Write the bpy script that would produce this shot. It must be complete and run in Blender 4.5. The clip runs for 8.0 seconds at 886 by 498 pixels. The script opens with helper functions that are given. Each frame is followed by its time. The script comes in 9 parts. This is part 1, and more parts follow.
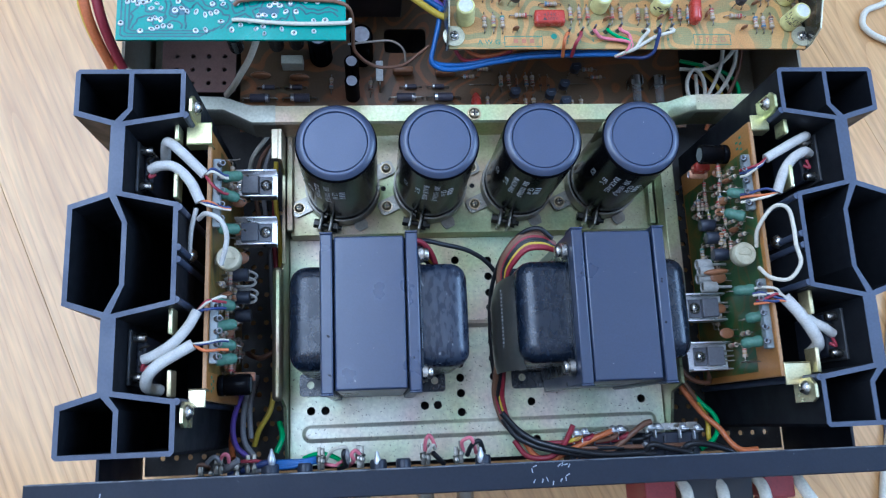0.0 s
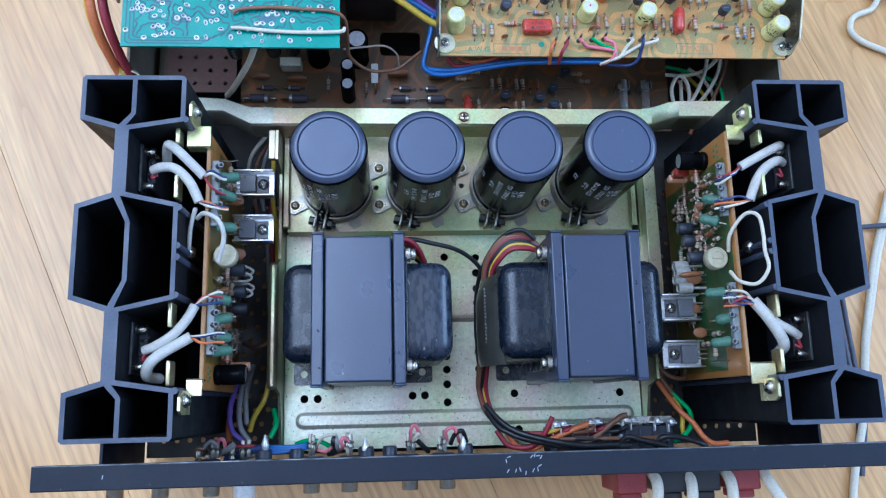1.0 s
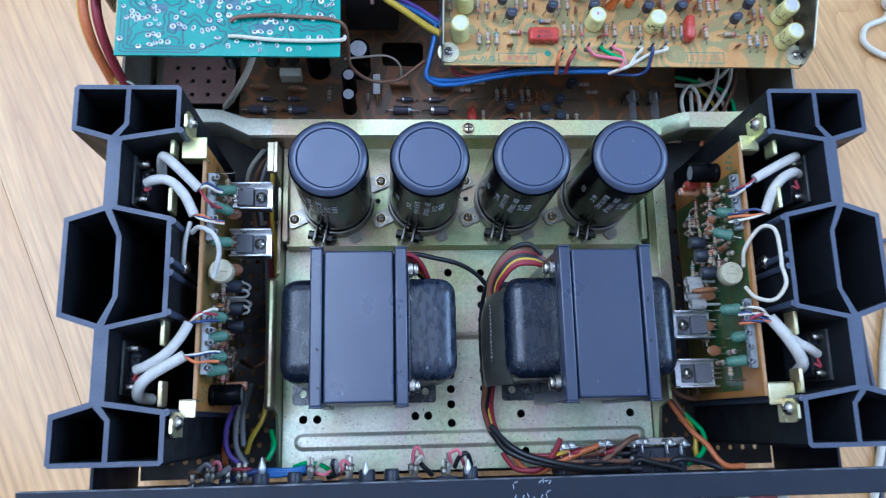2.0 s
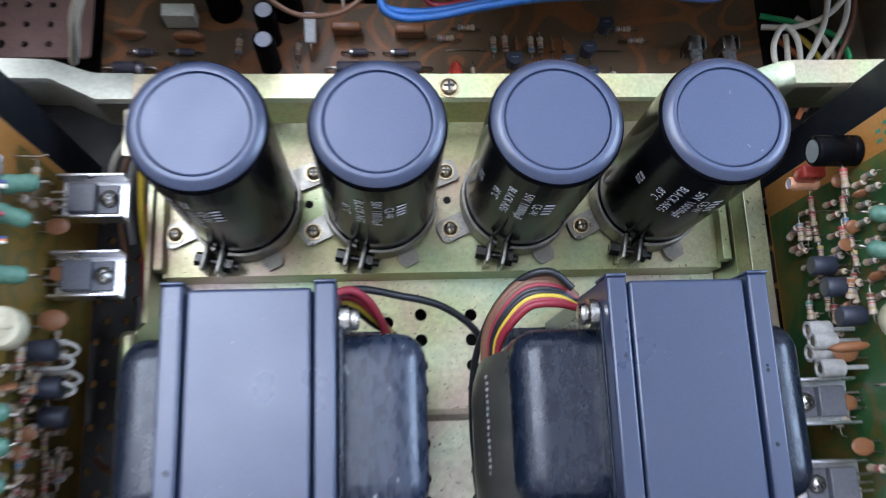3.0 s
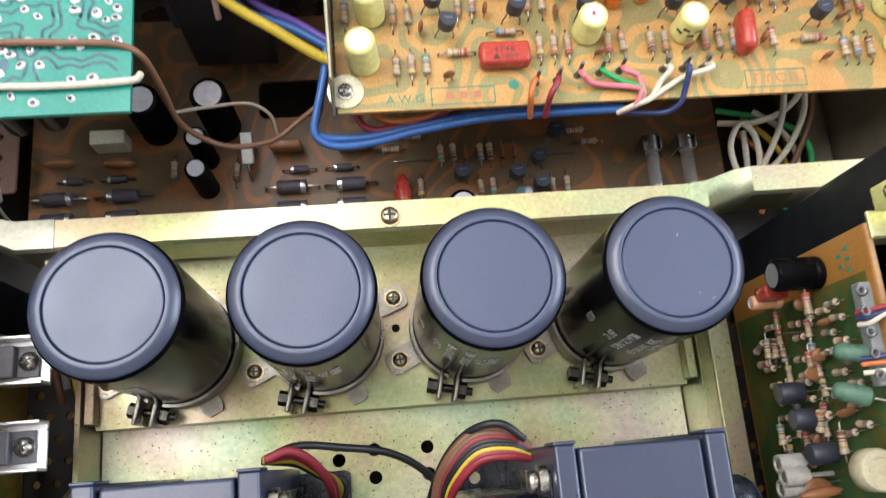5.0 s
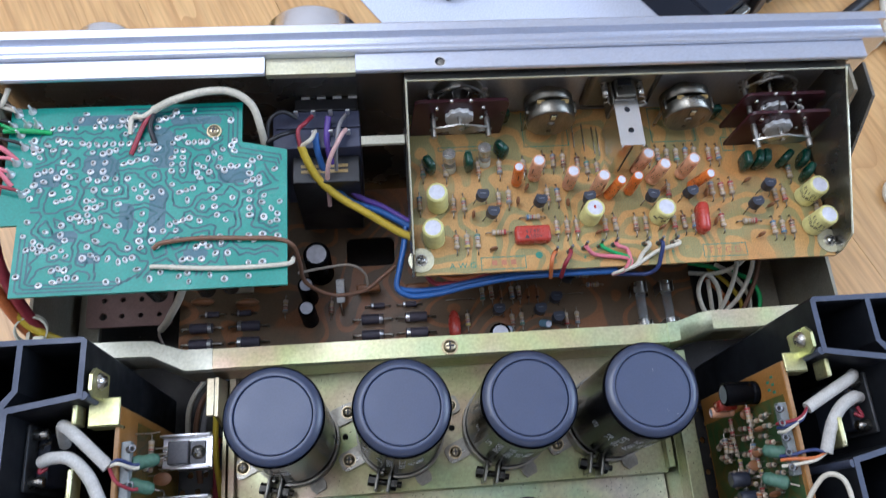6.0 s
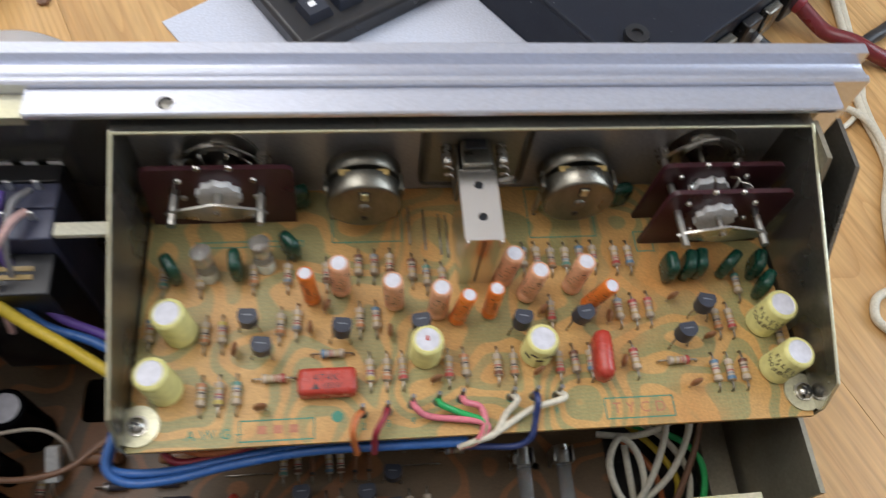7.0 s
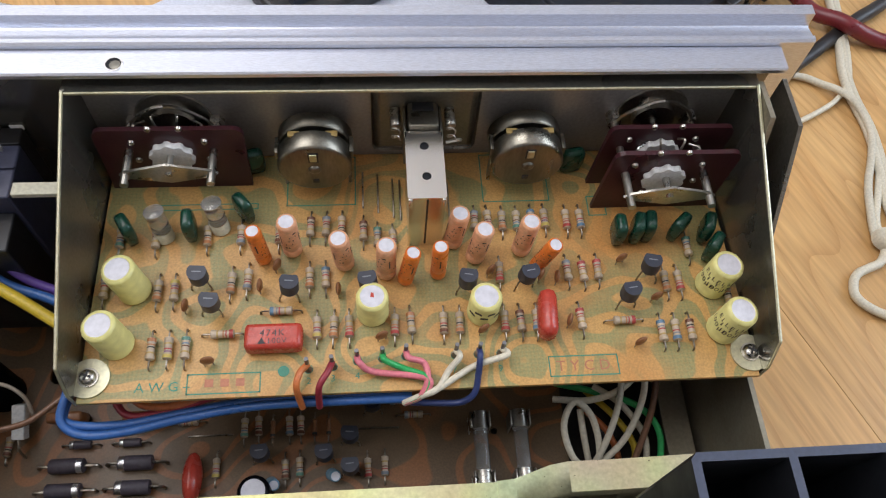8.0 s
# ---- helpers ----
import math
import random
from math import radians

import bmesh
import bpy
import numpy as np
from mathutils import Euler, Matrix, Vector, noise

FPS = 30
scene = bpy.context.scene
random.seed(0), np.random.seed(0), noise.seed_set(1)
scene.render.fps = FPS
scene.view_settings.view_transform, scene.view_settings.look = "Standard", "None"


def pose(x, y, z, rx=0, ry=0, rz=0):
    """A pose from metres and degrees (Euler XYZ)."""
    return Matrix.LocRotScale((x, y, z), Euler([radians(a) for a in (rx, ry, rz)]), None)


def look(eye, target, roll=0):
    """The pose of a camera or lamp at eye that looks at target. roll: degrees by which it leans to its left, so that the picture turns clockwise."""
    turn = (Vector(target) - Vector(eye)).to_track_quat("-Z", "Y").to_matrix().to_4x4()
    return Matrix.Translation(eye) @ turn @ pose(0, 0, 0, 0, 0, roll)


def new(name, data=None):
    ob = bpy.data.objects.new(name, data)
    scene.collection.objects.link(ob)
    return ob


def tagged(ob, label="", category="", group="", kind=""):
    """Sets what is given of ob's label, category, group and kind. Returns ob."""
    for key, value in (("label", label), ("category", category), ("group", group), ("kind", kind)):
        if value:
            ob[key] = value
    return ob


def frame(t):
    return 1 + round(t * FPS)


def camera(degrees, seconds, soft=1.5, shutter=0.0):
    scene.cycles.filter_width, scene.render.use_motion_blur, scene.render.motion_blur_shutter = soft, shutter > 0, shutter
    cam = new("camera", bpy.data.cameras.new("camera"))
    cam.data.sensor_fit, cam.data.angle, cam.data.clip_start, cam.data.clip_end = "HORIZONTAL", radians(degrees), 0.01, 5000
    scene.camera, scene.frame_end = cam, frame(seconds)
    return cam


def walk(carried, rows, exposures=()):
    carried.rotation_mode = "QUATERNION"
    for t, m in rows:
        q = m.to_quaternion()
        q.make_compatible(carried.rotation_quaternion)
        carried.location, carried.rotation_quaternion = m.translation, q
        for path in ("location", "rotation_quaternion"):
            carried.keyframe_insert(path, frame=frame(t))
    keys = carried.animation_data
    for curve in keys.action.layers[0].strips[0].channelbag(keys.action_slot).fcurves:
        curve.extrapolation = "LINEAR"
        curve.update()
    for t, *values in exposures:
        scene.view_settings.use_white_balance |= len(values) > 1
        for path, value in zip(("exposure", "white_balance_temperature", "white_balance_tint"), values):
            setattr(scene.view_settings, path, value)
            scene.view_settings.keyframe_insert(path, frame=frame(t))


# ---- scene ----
cam = camera(58.98, 8.0, 1.15, 0.45)
PATH = [
    (0, (-0.0575, 0.0201, 0.5237), (0.1147, 0.4527, -1.4213), 19.85),
    (0.5, (-0.0503, 0.0229, 0.5392), (0.1148, 0.4113, -1.4158), 22.10),
    (1, (-0.0477, 0.0246, 0.5461), (0.1027, 0.4131, -1.4100), 20.20),
    (1.5, (-0.0475, 0.0256, 0.5455), (0.0936, 0.4231, -1.4095), 18.59),
    (1.7, (-0.0471, 0.0247, 0.5476), (0.0932, 0.4344, -1.4050), 17.97),
    (2.8, (-0.0344, 0.0572, 0.4027), (0.1117, 0.5175, -1.5381), 16.47),
    (3, (-0.0241, 0.0672, 0.3705), (0.1250, 0.5368, -1.5679), 16.08),
    (3.2, (-0.0171, 0.0704, 0.3521), (0.1266, 0.5539, -1.5832), 14.71),
    (3.5, (-0.0147, 0.0763, 0.3402), (0.1530, 0.5577, -1.5938), 17.05),
    (4, (-0.0127, 0.0894, 0.3470), (0.1585, 0.5855, -1.5830), 15.76),
    (4.2, (-0.0114, 0.0927, 0.3508), (0.1684, 0.5978, -1.5761), 15.90),
    (5.3, (-0.0042, 0.1123, 0.3908), (0.1615, 0.6496, -1.5286), 12.87),
    (5.5, (-0.0153, 0.1136, 0.4208), (0.1551, 0.6870, -1.4876), 12.27),
    (5.8, (-0.0284, 0.1010, 0.4617), (0.1293, 0.7714, -1.4159), 9.46),
    (6, (-0.0314, 0.1011, 0.4749), (0.1315, 0.8110, -1.3876), 9.32),
    (6.2, (-0.0299, 0.1023, 0.4729), (0.1596, 0.8712, -1.3637), 10.10),
    (6.5, (-0.0031, 0.1303, 0.4319), (0.2139, 1.0041, -1.3541), 10.25),
    (6.8, (0.0294, 0.1594, 0.3773), (0.2728, 1.0890, -1.3767), 11.22),
    (7, (0.0494, 0.1589, 0.3566), (0.2784, 1.1061, -1.3900), 10.31),
    (7.2, (0.0625, 0.1554, 0.3478), (0.2901, 1.1158, -1.3917), 9.96),
    (7.5, (0.0698, 0.1500, 0.3492), (0.2793, 1.1012, -1.3976), 9.41),
    (8, (0.0721, 0.1442, 0.3558), (0.2410, 1.0986, -1.3936), 7.26),
]
EXPOSURES = [
    (0, 0.01, 4500, 8), (1.7, -0.01, 4500, 8), (2.8, 0.43, 4950, 13), (3.0, 0.54, 5250, 13), (3.2, 0.64, 5850, 11), (3.5, 0.80, 6850, 10), (4.2, 0.76, 7250, 10), (5.3, 0.34, 5900, 12), (5.5, 0.24, 5700, 12),
    (6.0, -0.25, 5350, 13), (6.5, -0.25, 4980, 7), (7.0, -0.33, 6250, 11), (7.5, -0.32, 6250, 13), (8, -0.32, 6250, 13),
]
walk(cam, [(t, look(eye, target, roll)) for t, eye, target, roll in PATH], EXPOSURES)

# Room and light. The amplifier stands on a laminate floor under one ceiling light.
FLOOR = 0.015
world = bpy.data.worlds.new("world")
scene.world = world
world.use_nodes = True
world.node_tree.nodes["Background"].inputs[0].default_value = (0.75, 0.85, 1.0, 1)
world.node_tree.nodes["Background"].inputs[1].default_value = 0.05

lamp_data = bpy.data.lights.new("ceiling_lamp_light", "AREA")
lamp_data.shape, lamp_data.size, lamp_data.size_y = "RECTANGLE", 1.8, 1.8
lamp_data.energy, lamp_data.color = 52.0, (1.0, 0.985, 0.96)
lamp = new("ceiling_lamp_light", lamp_data)
lamp.matrix_world = pose(-1.05, 0.80, 2.40, 0, 0, 0)

# Added bluish fill from the unseen east side, to raise the ambient light.
fill_data = bpy.data.lights.new("fill_light", "AREA")
fill_data.shape, fill_data.size, fill_data.size_y = "RECTANGLE", 1.5, 1.2
fill_data.energy, fill_data.color = 38.0, (0.80, 0.90, 1.0)
fill_lamp = new("fill_light", fill_data)
fill_lamp.matrix_world = pose(1.98, 0.4, 1.5, 0, 90, 0)

# ---------------------------------------------------------------- materials
def mat(name, col, rough=0.5, metal=0.0, col2=None, scale=60.0, mix=0.35, grain=900.0, bump=0.08, coat=0.0, rvar=0.12,
        spec=0.5, speck=None, speck_scale=700.0, speck_at=0.7, stretch=(1, 1, 1), transmission=0.0, per_object=0.0, hue=0.0):
    """A procedural surface: broad stains of col2, fine grain in colour, roughness and relief, and optional specks."""
    m = bpy.data.materials.new(name)
    m.use_nodes = True
    nt = m.node_tree
    n, l = nt.nodes, nt.links
    b = n["Principled BSDF"]
    tc = n.new("ShaderNodeTexCoord")
    mp = n.new("ShaderNodeMapping")
    mp.inputs["Scale"].default_value = stretch
    l.new(tc.outputs["Object"], mp.inputs[0])
    big = n.new("ShaderNodeTexNoise")
    big.inputs["Scale"].default_value, big.inputs["Detail"].default_value = scale, 5
    fine = n.new("ShaderNodeTexNoise")
    fine.inputs["Scale"].default_value, fine.inputs["Detail"].default_value = grain, 3
    l.new(mp.outputs[0], big.inputs["Vector"])
    l.new(mp.outputs[0], fine.inputs["Vector"])
    c2 = col2 if col2 else tuple(min(1, c * 0.72) for c in col)
    ramp = n.new("ShaderNodeMapRange")
    ramp.inputs["From Min"].default_value, ramp.inputs["From Max"].default_value = 0.38, 0.68
    ramp.inputs["To Max"].default_value = mix
    l.new(big.outputs["Fac"], ramp.inputs["Value"])
    mx = n.new("ShaderNodeMix")
    mx.data_type = "RGBA"
    mx.inputs["A"].default_value, mx.inputs["B"].default_value = (*col, 1), (*c2, 1)
    l.new(ramp.outputs[0], mx.inputs["Factor"])
    out = mx.outputs["Result"]
    hs = n.new("ShaderNodeHueSaturation")
    vr = n.new("ShaderNodeMapRange")
    vr.inputs["From Min"].default_value, vr.inputs["From Max"].default_value = 0.3, 0.7
    vr.inputs["To Min"].default_value, vr.inputs["To Max"].default_value = 0.88, 1.12
    l.new(fine.outputs["Fac"], vr.inputs["Value"])
    l.new(out, hs.inputs["Color"])
    val = vr.outputs[0]
    if per_object:
        oi = n.new("ShaderNodeObjectInfo")
        pr = n.new("ShaderNodeMapRange")
        pr.inputs["To Min"].default_value, pr.inputs["To Max"].default_value = 1 - per_object, 1 + per_object
        l.new(oi.outputs["Random"], pr.inputs["Value"])
        mul = n.new("ShaderNodeMath")
        mul.operation = "MULTIPLY"
        l.new(val, mul.inputs[0])
        l.new(pr.outputs[0], mul.inputs[1])
        val = mul.outputs[0]
    l.new(val, hs.inputs["Value"])
    if hue:
        film = n.new("ShaderNodeTexNoise")
        film.inputs["Scale"].default_value, film.inputs["Detail"].default_value = 34, 2
        l.new(tc.outputs["Object"], film.inputs["Vector"])
        hr = n.new("ShaderNodeMapRange")
        hr.inputs["From Min"].default_value, hr.inputs["From Max"].default_value = 0.3, 0.7
        hr.inputs["To Min"].default_value, hr.inputs["To Max"].default_value = 0.5 - hue, 0.5 + hue
        l.new(film.outputs["Fac"], hr.inputs["Value"])
        l.new(hr.outputs[0], hs.inputs["Hue"])
    out = hs.outputs["Color"]
    if speck:
        sp = n.new("ShaderNodeTexNoise")
        sp.inputs["Scale"].default_value, sp.inputs["Detail"].default_value = speck_scale, 1
        l.new(mp.outputs[0], sp.inputs["Vector"])
        th = n.new("ShaderNodeMapRange")
        th.inputs["From Min"].default_value, th.inputs["From Max"].default_value = speck_at, speck_at + 0.05
        l.new(sp.outputs["Fac"], th.inputs["Value"])
        ms = n.new("ShaderNodeMix")
        ms.data_type = "RGBA"
        ms.inputs["B"].default_value = (*speck, 1)
        l.new(th.outputs[0], ms.inputs["Factor"])
        l.new(out, ms.inputs["A"])
        out = ms.outputs["Result"]
    l.new(out, b.inputs["Base Color"])
    rr = n.new("ShaderNodeMapRange")
    rr.inputs["From Min"].default_value, rr.inputs["From Max"].default_value = 0.3, 0.7
    rr.inputs["To Min"].default_value, rr.inputs["To Max"].default_value = max(0.02, rough - rvar), min(1, rough + rvar)
    l.new(big.outputs["Fac"], rr.inputs["Value"])
    l.new(rr.outputs[0], b.inputs["Roughness"])
    b.inputs["Metallic"].default_value = metal
    b.inputs["Specular IOR Level"].default_value = spec
    b.inputs["Coat Weight"].default_value = coat
    b.inputs["Coat Roughness"].default_value = 0.15
    b.inputs["Transmission Weight"].default_value = transmission
    if bump:
        bp = n.new("ShaderNodeBump")
        bp.inputs["Strength"].default_value, bp.inputs["Distance"].default_value = bump, 0.0006
        l.new(fine.outputs["Fac"], bp.inputs["Height"])
        l.new(bp.outputs[0], b.inputs["Normal"])
    return m


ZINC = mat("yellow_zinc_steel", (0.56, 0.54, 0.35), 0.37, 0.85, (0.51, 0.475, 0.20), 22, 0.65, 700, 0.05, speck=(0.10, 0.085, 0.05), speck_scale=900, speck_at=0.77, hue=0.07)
# Darker copy of ZINC: shade around the cans and rails put into the colour.
ZINC_SHADED = mat("shaded_zinc_steel", (0.37, 0.355, 0.225), 0.40, 0.85, (0.33, 0.305, 0.125), 25, 0.65, 700, 0.05, speck=(0.10, 0.085, 0.05), speck_scale=800, speck_at=0.70, hue=0.07)
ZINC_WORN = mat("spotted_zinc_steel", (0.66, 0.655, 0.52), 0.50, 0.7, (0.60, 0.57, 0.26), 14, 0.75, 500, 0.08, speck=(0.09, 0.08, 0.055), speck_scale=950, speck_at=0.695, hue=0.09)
STEEL = mat("bright_steel", (0.50, 0.48, 0.43), 0.32, 1.0, (0.45, 0.44, 0.40), 90, 0.5)
NICKEL = mat("nickel_screw", (0.55, 0.53, 0.48), 0.3, 1.0, (0.30, 0.27, 0.22), 500, 0.6)
BRASSY = mat("yellow_passivated_screw", (0.56, 0.47, 0.30), 0.36, 1.0, (0.30, 0.22, 0.12), 500, 0.6)
CLAMP = mat("dull_brown_steel", (0.27, 0.255, 0.215), 0.36, 0.9, (0.15, 0.135, 0.105), 120, 0.6)
PAN = mat("dusty_dark_steel_sheet", (0.050, 0.044, 0.038), 0.55, 0.2, (0.030, 0.027, 0.025), 70, 0.7, speck=(0.2, 0.19, 0.17), speck_scale=500, speck_at=0.75)
ALU = mat("plain_aluminium", (0.80, 0.80, 0.82), 0.34, 1.0, (0.66, 0.66, 0.68), 120, 0.5, stretch=(1, 6, 1))
ALU_BRUSHED = mat("brushed_aluminium_panel", (0.76, 0.80, 0.90), 0.30, 1.0, (0.73, 0.77, 0.87), 30, 0.4, 7000, 0.0, rvar=0.03, stretch=(0.1, 1, 1))
KNOB_ALU = mat("turned_aluminium_knob", (0.82, 0.83, 0.85), 0.20, 1.0, (0.72, 0.73, 0.76), 40, 0.4, 5000, 0.0, rvar=0.03)
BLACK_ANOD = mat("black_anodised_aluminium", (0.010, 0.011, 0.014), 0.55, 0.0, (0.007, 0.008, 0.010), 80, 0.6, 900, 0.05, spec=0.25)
# Sawn ends paler than the walls: the ceiling's reflection is put into the colour.
CUT_END_SHEEN = mat("black_sawn_end_sheen", (0.056, 0.067, 0.104), 0.45, 0.0, (0.050, 0.060, 0.094), 60, 0.5, 900, 0.05, spec=0.5)
BLACK_PAINT = mat("satin_black_paint", (0.026, 0.036, 0.075), 0.31, 0.0, (0.022, 0.031, 0.065), 40, 0.6, 1400, 0.04, rvar=0.05, spec=0.8, per_object=0.08, speck=(0.35, 0.35, 0.36), speck_scale=520, speck_at=0.80)
BELL = mat("glossy_black_lacquer", (0.007, 0.011, 0.021), 0.25, 0.0, (0.05, 0.056, 0.068), 240, 0.08, 1500, 0.03, spec=0.5, coat=0.0, rvar=0.10, stretch=(1, 0.55, 1), speck=(0.22, 0.22, 0.23), speck_scale=420, speck_at=0.78)
BELL_DUSTY = mat("dusty_black_lacquer", (0.012, 0.017, 0.032), 0.29, 0.0, (0.12, 0.14, 0.18), 420, 0.22, 1500, 0.03, spec=0.55, coat=0.0, rvar=0.12, stretch=(1, 0.40, 1), speck=(0.30, 0.30, 0.30), speck_scale=500, speck_at=0.70)
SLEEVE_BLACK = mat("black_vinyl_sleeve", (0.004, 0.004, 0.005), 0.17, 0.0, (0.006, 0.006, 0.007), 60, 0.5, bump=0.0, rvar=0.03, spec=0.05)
# Bluish ceiling reflection put into the colour of tops and shoulder; sides stay near black.
CAP_TOP_SHEEN = mat("black_top_ceiling_sheen", (0.040, 0.055, 0.114), 0.40, 0.0, (0.035, 0.049, 0.101), 70, 0.6, 1600, 0.03, rvar=0.05, spec=0.85, speck=(0.5, 0.5, 0.5), speck_scale=420, speck_at=0.80)
CAP_RIM_SHEEN = mat("black_shoulder_half_sheen", (0.026, 0.036, 0.074), 0.30, 0.0, (0.022, 0.031, 0.064), 70, 0.6, 1600, 0.03, rvar=0.04, spec=0.8)
POT_STEEL = mat("satin_pressed_steel", (0.24, 0.225, 0.185), 0.36, 1.0, (0.15, 0.14, 0.11), 160, 0.7, 1400, 0.06, stretch=(1, 1, 0.25))
TRAY_BACK = mat("tarnished_mirror_steel", (0.40, 0.39, 0.38), 0.34, 0.6, (0.30, 0.28, 0.25), 18, 0.6, rvar=0.05)
VARNISHED = mat("dark_varnished_paper", (0.040, 0.040, 0.034), 0.36, 0.0, (0.055, 0.050, 0.040), 90, 0.6)
BLACK_PLASTIC = mat("black_plastic", (0.016, 0.016, 0.018), 0.38, 0.0)
BLACK_STEEL = mat("black_painted_steel", (0.011, 0.014, 0.024), 0.50, 0.0, (0.016, 0.019, 0.028), 60, 0.4, spec=0.26, speck=(0.25, 0.25, 0.25), speck_scale=500, speck_at=0.8)
DARK_STEEL = mat("dull_tinned_steel", (0.24, 0.23, 0.20), 0.28, 0.85, (0.16, 0.15, 0.12), 25, 0.6)
SIDE_STEEL = mat("dusty_plated_side_steel", (0.30, 0.27, 0.20), 0.48, 0.55, (0.20, 0.175, 0.12), 30, 0.6)
PALE_ZINC = mat("pale_zinc_bracket", (0.62, 0.60, 0.45), 0.40, 0.8, (0.54, 0.51, 0.30), 60, 0.6)
FR4_EDGE = mat("paper_board_edge", (0.36, 0.20, 0.08), 0.6, 0.0, (0.28, 0.14, 0.05), 80)
WHITE_SLEEVE = mat("white_glass_fibre_sleeve", (0.56, 0.54, 0.49), 0.65, 0.0, (0.42, 0.39, 0.34), 200, 0.5, 1500, 0.25)
CREAM_WIRE = mat("cream_insulation", (0.66, 0.61, 0.48), 0.45, per_object=0.1)
TAN_WIRE = mat("tan_insulation", (0.40, 0.34, 0.27), 0.45)
SALMON_WIRE = mat("pale_salmon_insulation", (0.66, 0.42, 0.38), 0.45)
GREY_WIRE = mat("grey_insulation", (0.26, 0.25, 0.25), 0.45)
BLACK_WIRE = mat("black_insulation", (0.020, 0.020, 0.022), 0.4)
RED_WIRE = mat("red_insulation", (0.28, 0.028, 0.042), 0.45)
DARK_RED = mat("dark_red_insulation", (0.16, 0.015, 0.02), 0.35)
ORANGE_WIRE = mat("orange_insulation", (0.55, 0.16, 0.045), 0.45)
BROWN_WIRE = mat("brown_insulation", (0.20, 0.10, 0.055), 0.45)
YELLOW_WIRE = mat("yellow_insulation", (0.62, 0.45, 0.035), 0.4)
BLUE_WIRE = mat("blue_insulation", (0.042, 0.13, 0.38), 0.38)
NAVY_WIRE = mat("dark_blue_insulation", (0.03, 0.045, 0.14), 0.4)
GREEN_WIRE = mat("green_insulation", (0.03, 0.38, 0.10), 0.4)
PINK_WIRE = mat("pink_insulation", (0.72, 0.20, 0.24), 0.4)
PURPLE_WIRE = mat("purple_insulation", (0.13, 0.07, 0.33), 0.4)
LEVER_STEEL = mat("polished_plated_steel", (0.78, 0.76, 0.71), 0.24, 1.0, (0.72, 0.70, 0.65), 60, 0.4, 2500, 0.0, rvar=0.03)
DARK_CORD = mat("dark_slate_cord", (0.075, 0.080, 0.115), 0.5)
PAPER = mat("white_paper", (0.62, 0.65, 0.74), 0.7, 0.0, (0.58, 0.61, 0.70), 8)
KEY = mat("dark_keycap", (0.02, 0.025, 0.04), 0.45)
BARS = mat("white_print", (0.90, 0.91, 0.92), 0.5)

